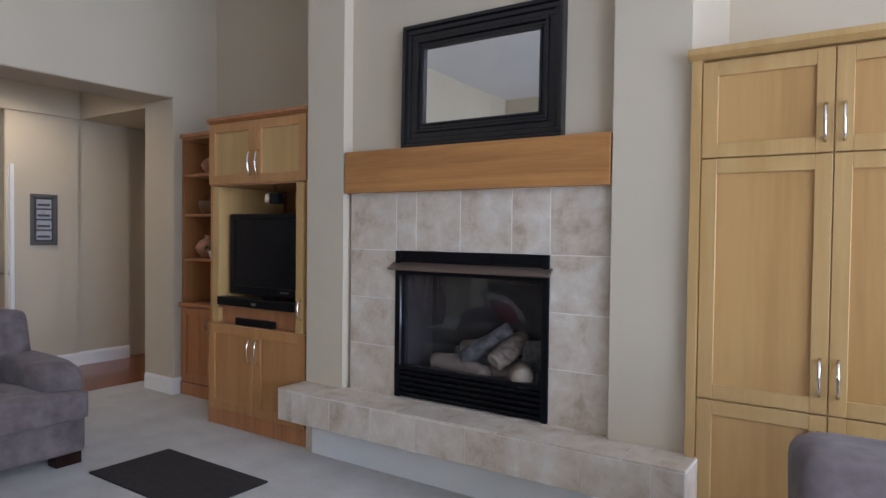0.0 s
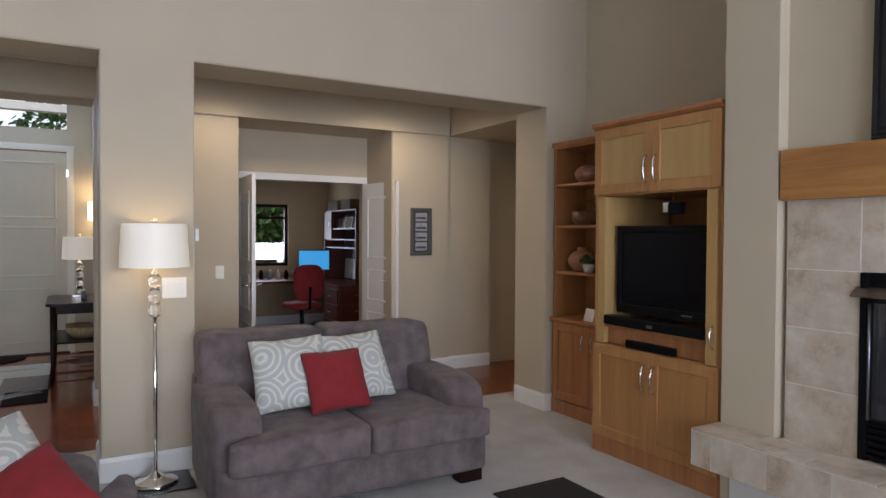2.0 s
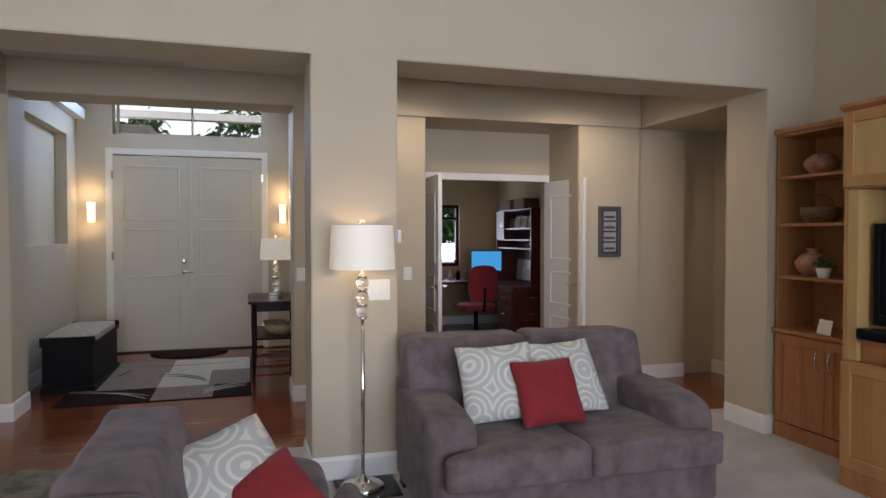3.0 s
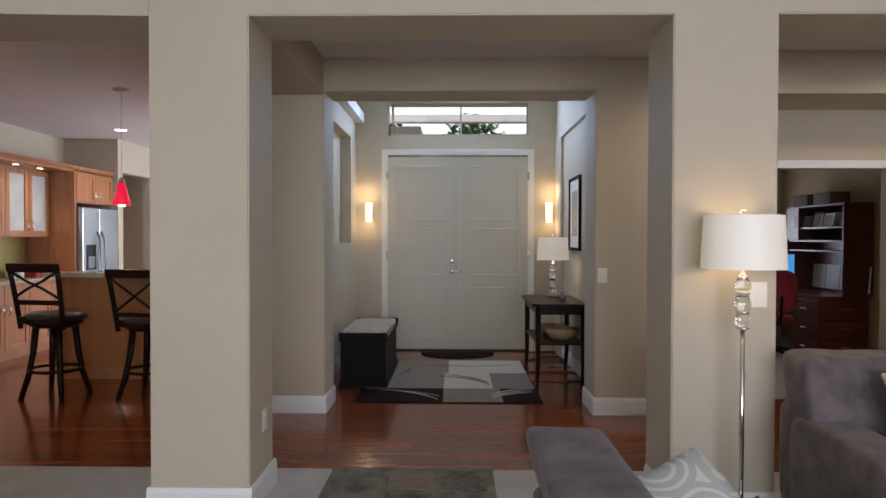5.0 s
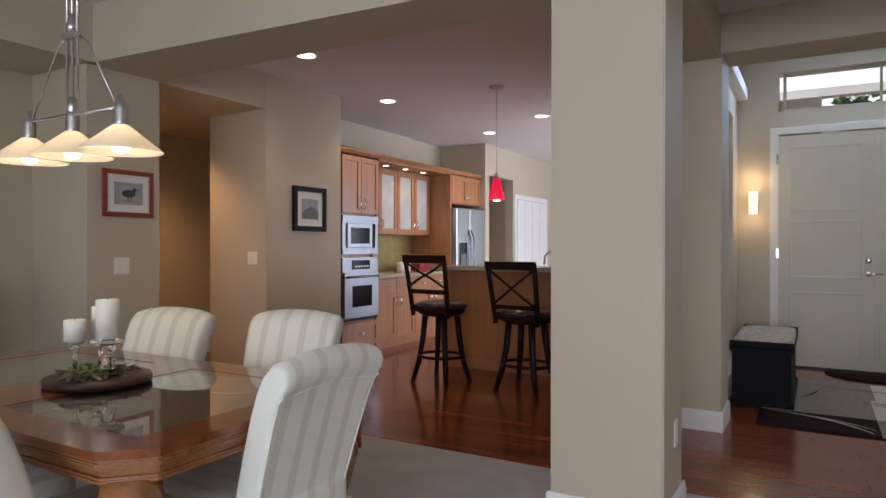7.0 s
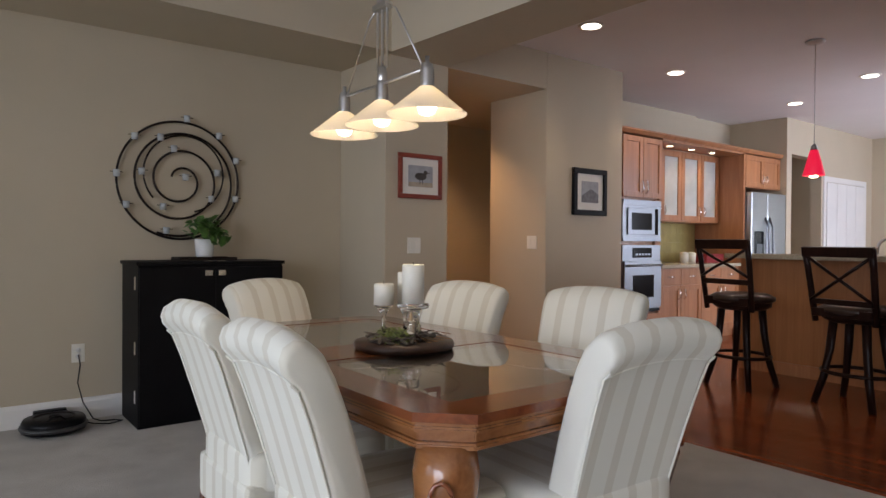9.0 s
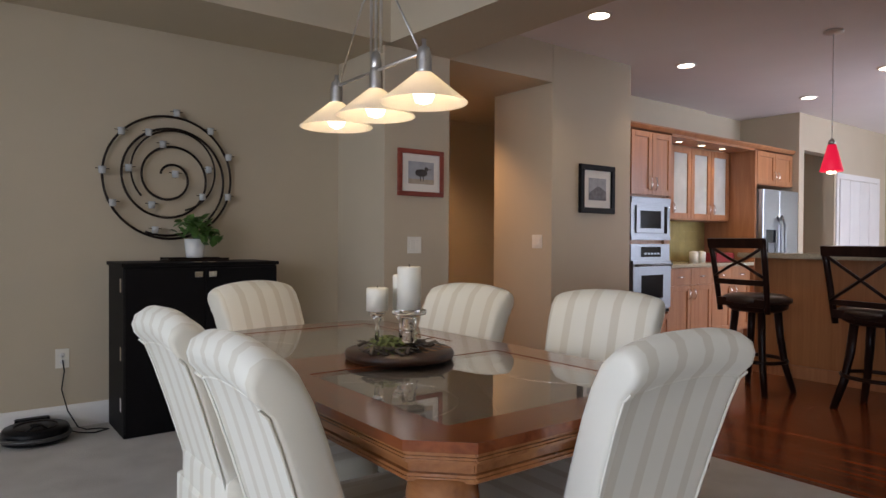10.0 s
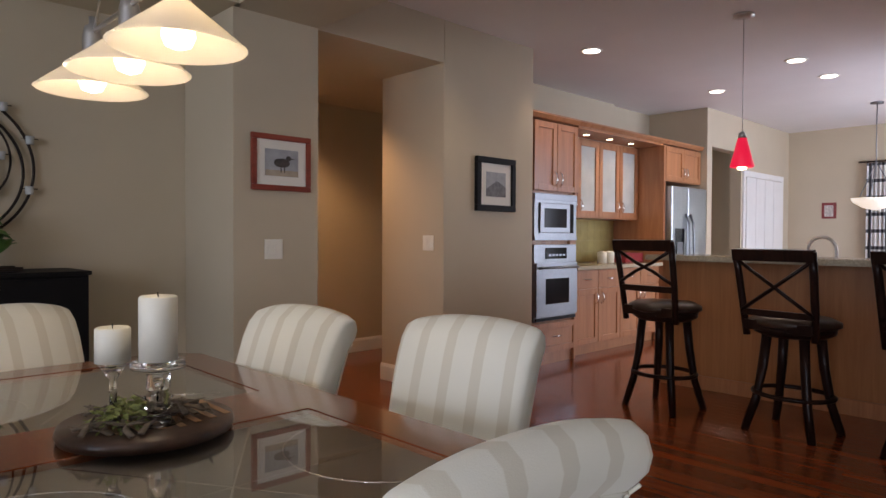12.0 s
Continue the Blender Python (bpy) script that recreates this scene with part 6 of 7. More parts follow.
for _ in range(30):
    a, r = rr.uniform(0, 6.28), rr.uniform(0.05, 0.15)
    p = Vector((r * math.cos(a), r * math.sin(a), rr.uniform(0.008, 0.03)))
    d = Vector((rr.uniform(-1, 1), rr.uniform(-1, 1), rr.uniform(-0.05, 0.25))) * 0.075
    bend = Vector((rr.uniform(-0.01, 0.01), rr.uniform(-0.01, 0.01), 0.008))
    bm = sweep([p - d, p - d * 0.4 + bend, p + d * 0.3 - bend * 0.5, p + d], [0.008, 0.007, 0.005, 0.002], 6)
    q = p + d * 0.3
    sweep([q, q + Vector((d.y, -d.x, 0.02)) * 0.4], [0.004, 0.0015], 5, bm)
    part("twig", bm, TWIG, moss)
part("moss", leaves(leaves(bmesh.new(), 0.05, 0.03, 0.02, 170, 0.075, 0.010, 5, 0.5), 0.0, -0.07, 0.015, 110, 0.06, 0.009, 6, 0.5), plain("lichen_green", (0.22, 0.25, 0.08), 0.95, var=0.4, scale=60), moss, "yellow-green lichen")
for ob in moss.children:
    ob.scale = (1.0, 1.0, 0.62)


# ---- kitchen ----
KW = wood("kitchen_cherry", (0.31, 0.12, 0.048), (0.46, 0.21, 0.095), "z", 0.32, 0.8)
FROSTED = plain("frosted_glass", (0.52, 0.55, 0.53), 0.25, var=0.10, scale=4, bumpy=0.02)
GRANITE = plain("tan_granite", (0.44, 0.38, 0.27), 0.18, var=0.25, scale=90)
YC = -6.10
# all kitchen runs face +y
ov = thing("oven_tower", "cherry tower cabinet around a wall oven and microwave", "cabinet", pose(-8.56, YC, 0))
part("carcass", boxes((0, 0.02, -0.64, 0, 0, 2.30), (0.85, 0.87, -0.64, 0, 0, 2.30), (0.02, 0.85, -0.64, -0.03, 0.1, 2.30), (0.02, 0.85, -0.06, -0.03, 0, 0.1), (0.02, 0.10, -0.03, 0, 0.42, 1.63), (0.77, 0.85, -0.03, 0, 0.42, 1.63)), KW, ov)
shaker(ov, 0.0, 0.34, 1.645, 2.29, 0, KW, KW, 0.30, 1.76, 0.14, 0.06, 1)
shaker(ov, 0.345, 0.69, 1.645, 2.29, 0, KW, KW, 0.385, 1.76, 0.14, 0.06, 1)
shaker(ov, 0.0, 0.69, 0.12, 0.40, 0, KW, KW, 0.34, 0.27, 0.14, 0.06, 1, True, "drawer")
mw = thing("microwave_oven", "stainless steel microwave built into the tower", "microwave", pose(-8.55, YC, 1.16))
part("body", boxes((0, 0.67, -0.4, 0.012, 0.02, 0.46), bevel=0.004), STEEL, mw)
for a, b in ((0.40, 0.455), (0.02, 0.06)):
    part("trim_vent", boxes((0, 0.67, 0.012, 0.02, a, b), bevel=0.002), STEEL, mw)
dr = part("door", boxes((0.13, 0.60, 0.012, 0.03, 0.09, 0.37), bevel=0.006), STEEL, mw)
part("window", boxes((0.19, 0.54, 0.03, 0.033, 0.14, 0.32)), SCREEN, dr)
part("control_strip", boxes((0.06, 0.12, 0.012, 0.02, 0.09, 0.37)), SCREEN, mw)
wo = thing("wall_oven", "stainless wall oven with a bar handle", "oven", pose(-8.55, YC, 0.42))
part("body", boxes((0, 0.67, -0.5, 0.012, 0.0, 0.72), bevel=0.004), STEEL, wo)
part("control_panel", boxes((0.17, 0.50, 0.012, 0.02, 0.585, 0.69), bevel=0.002), SCREEN, wo, "black control panel")
for k in range(5):
    part("button", boxes((0.20 + 0.055 * k, 0.235 + 0.055 * k, 0.02, 0.023, 0.61, 0.63)), STEEL, wo)
od = part("door", boxes((0.01, 0.66, 0.012, 0.035, 0.05, 0.55), bevel=0.005), STEEL, wo)
part("window", boxes((0.15, 0.52, 0.035, 0.038, 0.16, 0.40)), SCREEN, od, "dark oven window")
part("handle", sweep([(0.05, 0.035, 0.50), (0.05, 0.075, 0.505), (0.62, 0.075, 0.505), (0.62, 0.035, 0.50)], 0.012), STEEL, od)
part("vent", boxes((0.02, 0.65, 0.012, 0.025, 0.005, 0.035)), BLACK, wo)

up = thing("glass_cabinet", "cherry wall cabinet with frosted glass doors", "cabinet", pose(-10.30, -6.42, 1.42))
part("carcass", boxes((0, 1.72, -0.32, 0.0, 0.0, 0.86)), KW, up)
for k in range(4):
    x0 = 0.012 + 0.425 * k
    shaker(up, x0, x0 + 0.42, 0.01, 0.85, 0.001, FROSTED, KW, x0 + (0.37 if k % 2 == 0 else 0.05), 0.14, 0.12, 0.07, 1)
crown = thing("cabinet_soffit", "cherry light valance over the wall cabinets", "valance", pose(-11.32, YC, 0))
part("valance", boxes((1.03, 2.76, -0.30, 0.02, 2.285, 2.31)), KW, crown)
part("crown", profile_x([(-0.34, 2.31), (0.03, 2.31), (0.055, 2.345), (0.055, 2.36), (-0.34, 2.36)], 0.0, 3.6), KW, crown)
for x in (-8.95, -9.4, -9.85):
    pk = thing("puck_light", "small lit puck light under the valance", "light", pose(x, -6.25, 2.279), "puck lights")
    part("rim", lathe([(0.045, 0), (0.045, 0.006)], 18), STEEL, pk)
    part("lens", lathe([(0.034, -0.002), (0.034, 0.0)], 18), glowing("lit_puck", (1, 0.86, 0.6), 8.0), pk)
    lamp("puck_glow", "SPOT", look((x, -6.25, 2.27), (x, -6.30, 0.9)), 9, WARM, 0.03, spot=110)
lo = thing("base_cabinet", "cherry base cabinets with drawers and bow handles", "cabinet", pose(-10.30, -6.12, 0))
part("carcass", boxes((0, 1.72, -0.62, -0.02, 0.10, 0.88), (0, 1.72, -0.62, -0.08, 0, 0.10)), KW, lo)
for k in range(4):
    x0 = 0.01 + 0.428 * k
    shaker(lo, x0, x0 + 0.42, 0.12, 0.68, -0.02, KW, KW, x0 + (0.37 if k % 2 == 0 else 0.05), 0.58, 0.12, 0.06, 1)
    df = part("drawer", boxes((x0, x0 + 0.42, -0.02, 0.0, 0.69, 0.87), bevel=0.002), KW, lo)
    bow_handle(df, x0 + 0.21, 0.0, 0.78, 0.12, d=1, lying=True)
solo("kitchen_counter", boxes((-10.31, -8.57, -6.75, -6.08, 0.88, 0.92), bevel=0.006), GRANITE, "tan granite worktop on cherry cabinets", "counter")
bsp = thing("tile_backsplash", "yellow-green tiled backsplash behind the counter", "backsplash", pose(-10.30, -6.748, 0.921))
OLIVE = plain("olive_tile", (0.40, 0.33, 0.115), 0.35, var=0.15, scale=6)
for i in range(12):
    for j in range(4):
        part("tile", boxes((i * 0.143 + 0.0006, (i + 1) * 0.143 - 0.0006, 0, 0.008, j * 0.125 + 0.0006, (j + 1) * 0.125 - 0.0006)), OLIVE, bsp)
for k in range(2):
    pot("canister", "cream canister on the kitchen counter", pose(-9.75 + 0.16 * k, -6.45, 0.92), [(0.05, 0), (0.055, 0.11), (0.05, 0.12), (0.02, 0.135)], IVORY)
solo("red_box", boxes((-0.2, 0.2, -0.1, 0.1, 0, 0.11), bevel=0.01), REDC, "red bread box on the kitchen counter", "box", pose(-10.05, -6.4, 0.92))
ft = thing("fridge_tower", "cherry panel and cabinet above the refrigerator", "cabinet", pose(-11.28, YC, 0))
part("side_panel", boxes((0.93, 0.97, -0.68, 0.02, 0, 2.30)), KW, ft)
part("carcass", boxes((0, 0.93, -0.68, 0.0, 1.88, 2.30)), KW, ft)
shaker(ft, 0.01, 0.462, 1.89, 2.29, 0.001, KW, KW, 0.42, 2.0, 0.12, 0.06, 1)
shaker(ft, 0.468, 0.92, 1.89, 2.29, 0.001, KW, KW, 0.51, 2.0, 0.12, 0.06, 1)
# lighter copy of the steel: the window's glare is put into its colour
FRIDGE = plain("window_lit_steel", (0.46, 0.48, 0.50), 0.3, 1.0, 0.04, 30, 300, 0.04)
fg = thing("refrigerator", "stainless side-by-side refrigerator with a dispenser", "refrigerator", pose(-11.27, YC + 0.03, 0))
part("body", boxes((0.0, 0.91, -0.66, 0.0, 0.02, 1.82)), plain("grey_cabinet_side", (0.25, 0.26, 0.27), 0.5), fg)
for x0, x1 in ((0.0, 0.50), (0.51, 0.91)):
    fd = part("door", boxes((x0, x1, 0.0, 0.07, 0.06, 1.82), bevel=0.012), FRIDGE, fg)
    hx = x1 - 0.05 if x0 == 0 else x0 + 0.05
    part("handle", sweep([(hx, 0.07, 0.5), (hx, 0.115, 0.62), (hx, 0.125, 1.0), (hx, 0.115, 1.38), (hx, 0.07, 1.5)], 0.014), STEEL, fd)
part("dispenser", boxes((0.60, 0.83, 0.07, 0.076, 0.98, 1.32), bevel=0.003), SCREEN, fg, "black water dispenser")
part("dispenser_nook", boxes((0.64, 0.79, 0.076, 0.08, 1.0, 1.16)), STEEL, fg)

cl = thing("closet_door", "white bifold closet doors in the nook", "door", pose(-13.85, -6.0, 0))
for k in range(4):
    part("leaf", boxes((0.02 + 0.34 * k, 0.35 + 0.34 * k, 0, 0.03, 0.02, 2.06), bevel=0.004), WHITE, cl)
part("casing", boxes((-0.07, 0.01, 0, 0.022, 0, 2.15), (1.385, 1.46, 0, 0.022, 0, 2.15), (0.01, 1.385, 0, 0.022, 2.07, 2.15)), WHITE, cl)

# bar with stools
bar = thing("breakfast_bar", "tall cherry-panelled breakfast bar with a granite top", "bar", pose(-8.22, -5.0, 0))
part("front_panel", boxes((-0.14, 0, 0, 2.6, 0.0, 1.03)), wood("bar_panel", (0.28, 0.105, 0.038), (0.42, 0.185, 0.07), "z", 0.3, 0.6), bar)
part("base_rail", boxes((0, 0.016, 0, 2.6, 0, 0.11), bevel=0.003), KW, bar)
part("end_panel", boxes((-0.75, -0.14, 0, 0.03, 0.0, 0.90)), KW, bar)
part("cabinet_body", boxes((-0.75, -0.14, 0.03, 2.6, 0.0, 0.88)), KW, bar)
solo("granite_slab", prism([(-8.48, -5.06), (-8.02, -5.06), (-7.94, -4.4), (-7.92, -3.7), (-7.96, -2.4), (-8.48, -2.4)], 1.03, 1.072, bevel=0.008), GRANITE, "tan granite bar top with a curved edge", "counter")
solo("island_counter", boxes((-9.0, -8.362, -5.04, -2.4, 0.88, 0.92), bevel=0.006), GRANITE, "tan granite worktop behind the bar", "counter")
fc = thing("kitchen_faucet", "brushed nickel gooseneck faucet", "faucet", pose(-8.72, -3.85, 0.921))
part("spout", sweep([(0, 0, 0), (0, 0, 0.20)] + [(0.0, -0.10 + 0.10 * math.cos(a * math.pi / 8), 0.20 + 0.10 * math.sin(a * math.pi / 8)) for a in range(1, 8)] + [(0, -0.2, 0.16)], 0.013), NICKEL, fc)
part("collar", lathe([(0.03, 0), (0.028, 0.03), (0.016, 0.05)], 16), STEEL, fc)


def bar_stool(kind):
    """A swivel stool: faces local +y, back at -y."""
    t = thing("bar_stool", "espresso wooden swivel bar stool with a crossed back and leather seat", "stool", pose(0, 0, 0), "bar stools")
    for a in (45, 135, 225, 315):
        c, s = math.cos(radians(a)), math.sin(radians(a))
        part("leg", sweep([(0.13 * c, 0.13 * s, 0.62), (0.15 * c, 0.15 * s, 0.40), (0.18 * c, 0.18 * s, 0.20), (0.235 * c, 0.235 * s, 0.0)], [0.026, 0.024, 0.022, 0.02], 8), ESPRESSO, t)
    part("foot_ring", sweep([(0.185 * math.cos(k * math.pi / 16), 0.185 * math.sin(k * math.pi / 16), 0.24) for k in range(32)], 0.014, 8, closed=True), ESPRESSO, t)
    part("seat_base", lathe([(0.15, 0.60), (0.19, 0.625), (0.195, 0.66)], 28), ESPRESSO, t)
    part("seat", lathe([(0.19, 0.66), (0.215, 0.675), (0.215, 0.70), (0.17, 0.725), (0.0, 0.735)], 28), SEATD, t, "dark brown leather seat")
    for sx in (-1, 1):
        part("back_post", sweep([(sx * 0.17, -0.15, 0.60), (sx * 0.178, -0.18, 0.80), (sx * 0.185, -0.215, 1.0), (sx * 0.19, -0.245, 1.13)], 0.019, 8), ESPRESSO, t)
    bm = profile_x([(-0.255, 1.07), (-0.225, 1.07), (-0.235, 1.145), (-0.265, 1.14)], -0.20, 0.20)
    part("top_rail", bm, ESPRESSO, t)
    z0 = 0.86 if kind else 0.79
    part("lower_rail", boxes((-0.175, 0.175, -0.205, -0.18, z0 - 0.06, z0 - 0.02), bevel=0.004), ESPRESSO, t)
    part("seat_rail", boxes((-0.17, 0.17, -0.19, -0.16, 0.64, 0.70), bevel=0.004), ESPRESSO, t)
    for sx in (-1, 1):
        if kind:
            pts = [(sx * 0.175, -0.205, z0), (sx * 0.06, -0.215, z0 + 0.075), (sx * 0.0, -0.22, z0 + 0.105), (sx * -0.06, -0.225, z0 + 0.135), (sx * -0.175, -0.235, 1.07)]
        else:
            pts = [(sx * 0.172, -0.20, z0 - 0.03), (sx * -0.182, -0.235, 1.075)]
        part("cross_slat", sweep(pts, 0.011, 6), ESPRESSO, t)
    return t


sA = bar_stool(True)
sA.matrix_basis = pose(-7.48, -4.60, 0, 0, 0, 82) @ Matrix.Diagonal((1.2, 1.08, 1.045, 1))
sB = bar_stool(False)
sB.matrix_basis = pose(-7.51, -3.755, 0, 0, 0, 80) @ Matrix.Diagonal((1.25, 1.08, 1, 1))
copy_thing(sB, pose(-7.50, -3.0, 0, 0, 0, 80))

# pendants and recessed lights
pd = thing("pendant_lamp", "red glass cone pendant over the bar", "pendant", pose(-8.08, -4.31, 0))
part("canopy", lathe([(0.03, KTOP - 0.03), (0.075, KTOP - 0.018), (0.075, KTOP)], 24), NICKEL, pd)
part("cord", sweep([(0, 0, 1.97), (0, 0, KTOP - 0.03)], 0.0028, 6), NICKEL, pd)
part("cap", lathe([(0.03, 1.95), (0.024, 1.985), (0.008, 2.0)], 16), NICKEL, pd)
part("shade", lathe([(0.082, 1.735), (0.085, 1.74), (0.03, 1.95)], 24), glowing("lit_red_glass", (0.9, 0.008, 0.06), 1.0, (0.5, 0.02, 0.03)), pd, "glowing red glass cone")
part("bulb", lathe([(0.03, 1.72), (0.035, 1.73), (0.03, 1.735)], 14), BULB, pd)
lamp("pendant_glow", "POINT", pose(-8.08, -4.31, 1.69), 3, WARM, 0.04)
bo = thing("bowl_pendant", "white glass bowl pendant lamp in the nook", "pendant", pose(-12.4, -4.42, 0))
part("canopy", lathe([(0.07, KTOP - 0.02), (0.07, KTOP)], 20), STEEL, bo)
part("cord", sweep([(0, 0, 1.95), (0, 0, KTOP - 0.02)], 0.006, 6), STEEL, bo)
for a in (0, 120, 240):
    part("arm", sweep([(0, 0, 2.15), (0.1 * math.cos(radians(a)), 0.1 * math.sin(radians(a)), 1.95), (0.24 * math.cos(radians(a)), 0.24 * math.sin(radians(a)), 1.70)], 0.006, 6), STEEL, bo)
part("bowl", lathe([(0.02, 1.555), (0.14, 1.59), (0.24, 1.66), (0.26, 1.70), (0.25, 1.70), (0.13, 1.61)], 28), glowing("lit_bowl_glass", (1, 0.9, 0.72), 0.9), bo)
for x, y in ((-8.08, -5.62), (-9.68, -4.46), (-10.55, -4.43), (-10.45, -5.53), (-6.32, -5.23), (-6.2, 1.0), (-6.2, 2.6)):
    cn = thing("recessed_light", "lit recessed ceiling downlight", "light", pose(x, y, KTOP - 0.001), "recessed lights")
    part("trim_ring", lathe([(0.095, -0.006), (0.10, 0.0)], 24), WHITE, cn)
    part("lens", lathe([(0.075, -0.008), (0.075, -0.006)], 24), glowing("lit_can", (1, 0.9, 0.74), 9.0), cn)
    lamp("can_glow", "SPOT", look((x, y, KTOP - 0.03), (x, y, 0)), 26 if y < 0 else (46 if y > 2 else 38), (1.0, 0.80, 0.58), 0.06, spot=125 if y < 0 else 160)
# added warm fill that brightens the side hall; it has no fixture
lamp("hall_can_glow", "SPOT", look((-6.1, -7.2, 2.50), (-6.15, -7.25, 0)), 85, (1.0, 0.58, 0.30), 0.05, spot=130)

ct = thing("plaid_curtain", "white and black plaid curtain beside the patio door", "curtain", pose(-14.12, -4.92, 0.05))


def plaid():
    m, n, l, b = material("plaid_cloth")
    tc = n.new("ShaderNodeTexCoord")
    sep = n.new("ShaderNodeSeparateXYZ")
    l.new(tc.outputs["Object"], sep.inputs[0])
    outs = []
    for ax, k in (("Z", 26), ("Y", 30)):
        mu = n.new("ShaderNodeMath")
        mu.operation = "MULTIPLY"
        mu.inputs[1].default_value = k
        l.new(sep.outputs[ax], mu.inputs[0])
        sn = n.new("ShaderNodeMath")
        sn.operation = "SINE"
        l.new(mu.outputs[0], sn.inputs[0])
        g = n.new("ShaderNodeMath")
        g.operation = "GREATER_THAN"
        g.inputs[1].default_value = 0.80
        l.new(sn.outputs[0], g.inputs[0])
        outs.append(g.outputs[0])
    mx = n.new("ShaderNodeMath")
    mx.operation = "MAXIMUM"
    l.new(outs[0], mx.inputs[0])
    l.new(outs[1], mx.inputs[1])
    l.new(ramp(n, l, mx.outputs[0], [(0.1, (0.70, 0.69, 0.66)), (0.9, (0.08, 0.08, 0.085))]), b.inputs["Base Color"])
    b.inputs["Roughness"].default_value = 0.9
    return m


bm = bmesh.new()
cols = []
for k in range(40):
    y = k / 39 * 0.42
    x = 0.035 * math.sin(k * 1.25)
    cols.append([bm.verts.new((x + dx, y, z)) for dx in (0.0, 0.004) for z in (0.0, 2.25)])
for a, b in zip(cols, cols[1:]):
    bm.faces.new((a[0], b[0], b[1], a[1])).smooth = True
    bm.faces.new((a[3], b[3], b[2], a[2])).smooth = True
part("cloth", bm, plaid(), ct)
part("rod", sweep([(0, -0.1, 2.27), (0, 2.2, 2.27)], 0.012, 8), BRONZE, ct)
for k in range(6):
    part("ring", sweep([(0.02 * math.cos(a), 0.02 + 0.07 * k, 2.27 + 0.02 * math.sin(a)) for a in (0, 1.05, 2.09, 3.14, 4.19, 5.24)], 0.003, 5, closed=True), BRONZE, ct)
sg = thing("wall_plaque", "small red and white plaque on the nook wall", "plaque", pose(-14.2, -5.42, 1.62))
part("board", boxes((0, 0.012, -0.10, 0.10, -0.11, 0.13), bevel=0.004), plain("plaque_red", (0.22, 0.04, 0.04), 0.6), sg)
part("emblem", boxes((0.012, 0.015, -0.06, 0.06, -0.08, 0.09)), plain("plaque_white", (0.5, 0.45, 0.42), 0.6, var=0.4, scale=40), sg)

# ---- outdoors seen through the windows ----
setting("backdrop", boxes((-40.2, -40, -40, 40, -1, 30)), glowing("overcast_distance", (0.80, 0.92, 1.0), 0.95), "pale bright sky in the distance", "backdrop")


def tree(x, y, h, seed):
    t = thing("tree", "leafy green garden tree outside the house", "tree", pose(x, y, -0.25), "garden trees")
    rr = random.Random(seed)
    part("trunk", sweep([(0, 0, 0), (0.1, 0.05, h * 0.4), (0.05, -0.1, h * 0.75), (0.1, 0, h * 0.95)], [0.2, 0.15, 0.09, 0.02], 8), plain("bark", (0.09, 0.065, 0.045), 0.95, var=0.4), t)
    bm = bmesh.new()
    for k in range(14):
        a, q = rr.uniform(0, 6.28), rr.uniform(0.25, 1.0)
        leaves(bm, math.cos(a) * h * 0.28 * (1.15 - q) * 1.5, math.sin(a) * h * 0.28 * (1.15 - q) * 1.5, h * (0.3 + 0.68 * q), 90, h * 0.16, 0.13, seed * 31 + k, 0.05)
    part("crown", bm, GREEN, t)


for i, (x, y, h) in enumerate(((-22, -3.6, 5.0), (-24, -0.4, 5.4), (-20, 2.4, 4.6), (-23, 5.5, 6), (-18.5, 4.6, 4.5), (-25, -6.5, 6), (-16.5, 2.6, 2.7), (-17.2, 3.8, 2.9), (-17.8, 5.2, 3.0))):
    tree(x, y, h, i + 1)

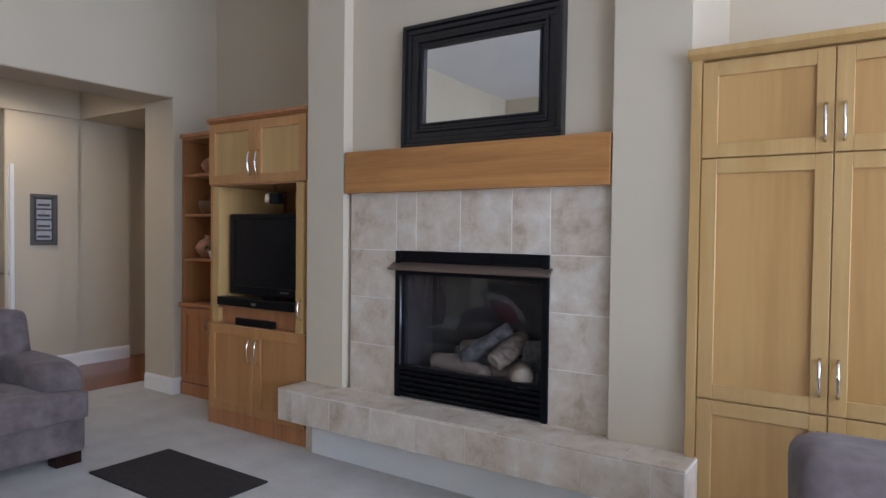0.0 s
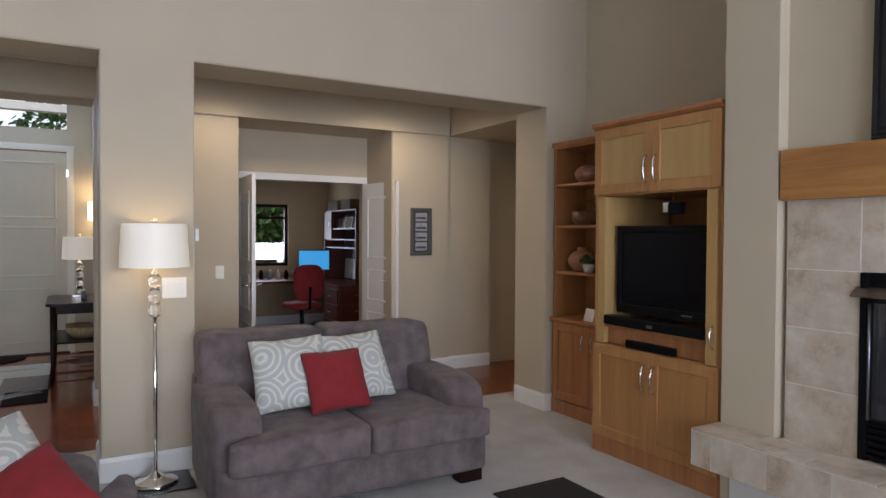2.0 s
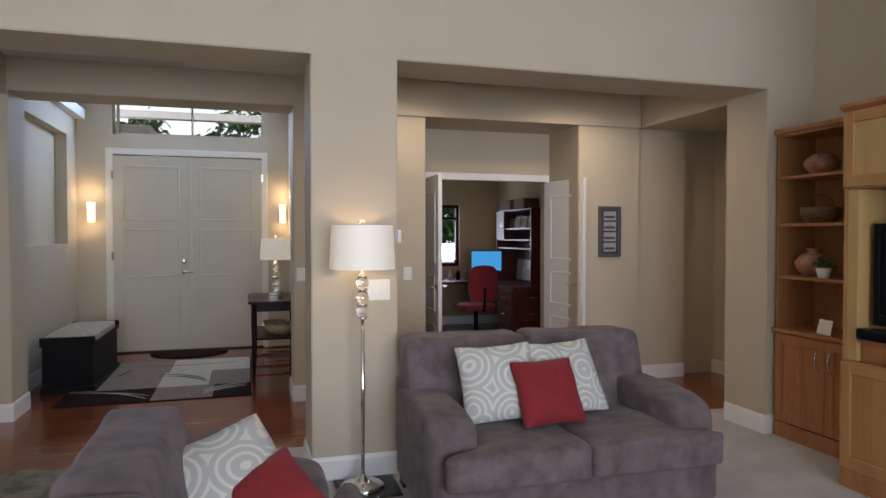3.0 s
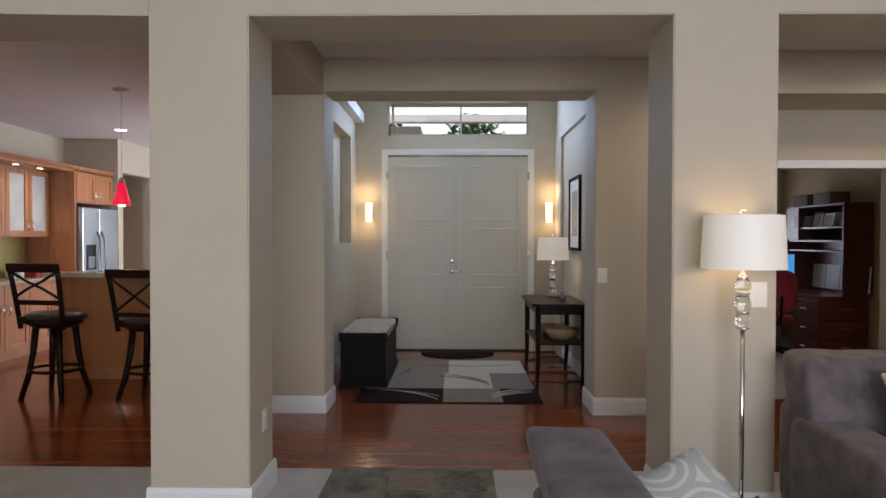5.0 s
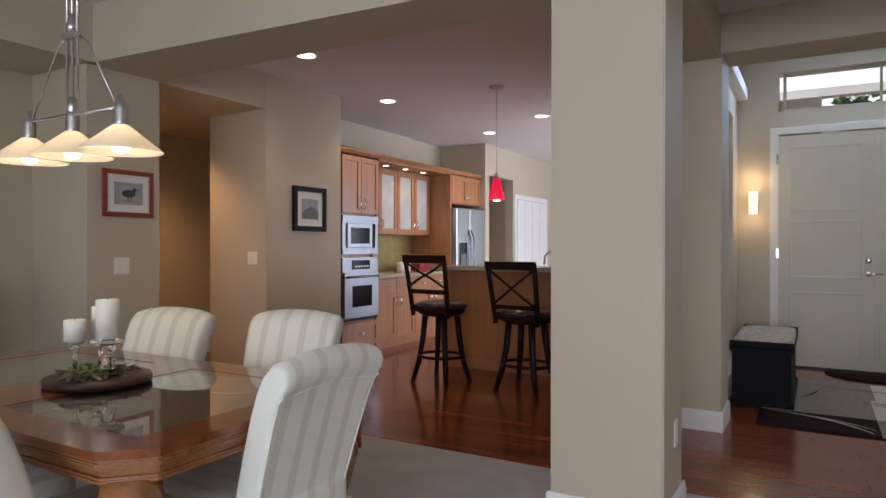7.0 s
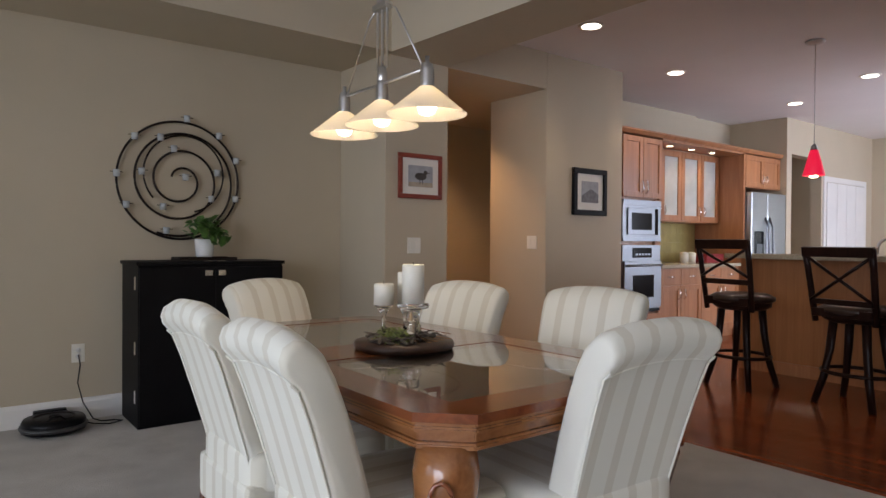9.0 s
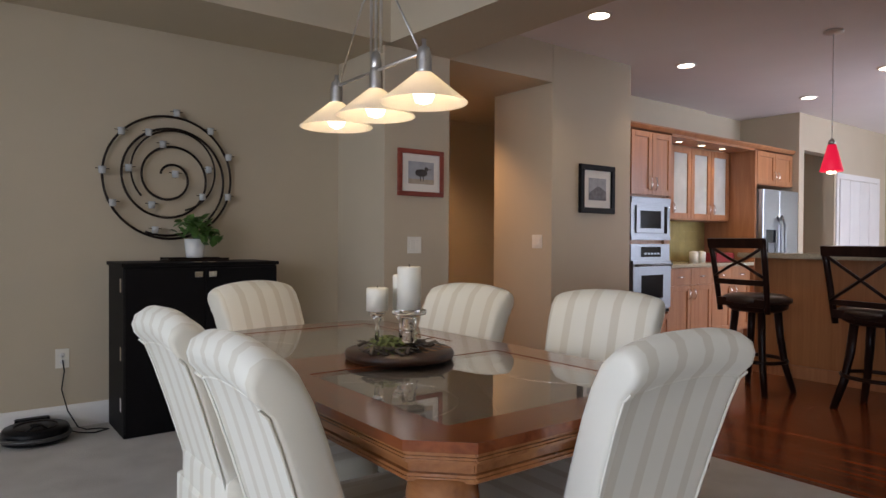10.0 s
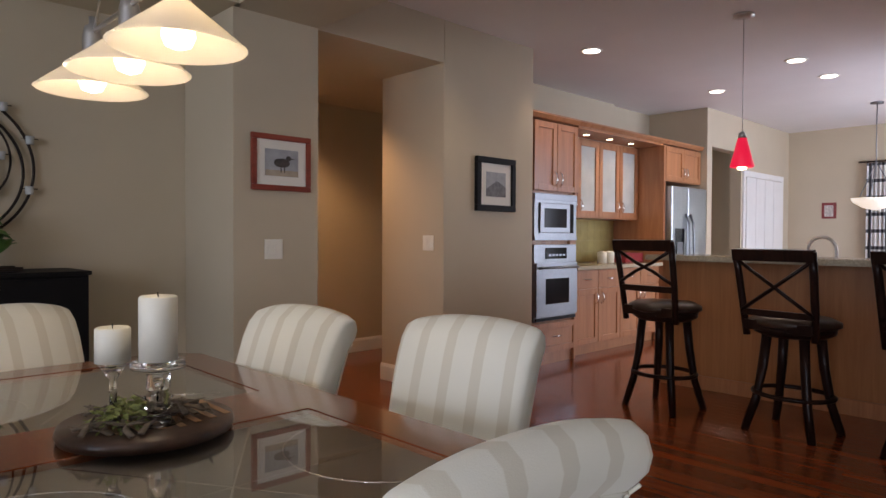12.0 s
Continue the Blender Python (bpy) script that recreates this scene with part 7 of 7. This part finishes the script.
# ---- hardwood floor, plank by plank ----
rr = random.Random(77)
PW = 0.083
near, rest = [], []
x = -5.722
while x > -14.2:
    y = -8.0 + rr.uniform(-1.0, 0.0)
    while y < 4.5:
        ln = rr.choice((0.7, 0.95, 1.2, 1.5))
        (near if (-8.0 < x and -5.3 < y < 0.2) else rest).append((x - PW, x, max(y, -8.0), min(y + ln, 4.5)))
        y += ln
    x -= PW
cache = {}
for k, (x0, x1, y0, y1) in enumerate(near):
    ln = round(y1 - y0, 3)
    if k >= 300:
        rest.append((x0, x1, y0, y1))
        continue
    if ln not in cache:
        cache[ln] = finish(boxes((0.0008, PW - 0.0008, 0.001, ln - 0.001, -0.02, 0.0), bevel=0.0012, seg=1), "plank", FLOORW)
    ob = new("plank", cache[ln])
    ob.location = (x0, y0, 0.001)
    ob.parent = floor


def island_wood():
    m = FLOORW.copy()
    m.name = "cherry_floor_far"
    n, l = m.node_tree.nodes, m.node_tree.links
    info = [q for q in n if q.bl_idname == "ShaderNodeObjectInfo"][0]
    g = n.new("ShaderNodeNewGeometry")
    for link in list(info.outputs["Random"].links):
        l.new(g.outputs["Random Per Island"], link.to_socket)
    return m


verts, faces = [], []
for x0, x1, y0, y1 in rest:
    if x0 < -7.55 and y1 > 0.4:
        continue
    b0 = len(verts)
    verts += [(x0 + 0.001, y0 + 0.001, 0.001), (x1 - 0.001, y0 + 0.001, 0.001), (x1 - 0.001, y1 - 0.001, 0.001), (x0 + 0.001, y1 - 0.001, 0.001),
              (x0 + 0.001, y0 + 0.001, -0.02), (x1 - 0.001, y0 + 0.001, -0.02), (x1 - 0.001, y1 - 0.001, -0.02), (x0 + 0.001, y1 - 0.001, -0.02)]
    faces += [(b0, b0 + 1, b0 + 2, b0 + 3), (b0, b0 + 4, b0 + 5, b0 + 1), (b0 + 1, b0 + 5, b0 + 6, b0 + 2), (b0 + 2, b0 + 6, b0 + 7, b0 + 3), (b0 + 3, b0 + 7, b0 + 4, b0)]
me = bpy.data.meshes.new("floor_planks")
me.from_pydata(verts, [], faces)
me.materials.append(island_wood())
fp = new("floor_planks", me)
fp.parent = floor
tagged(fp, kind="stuff")
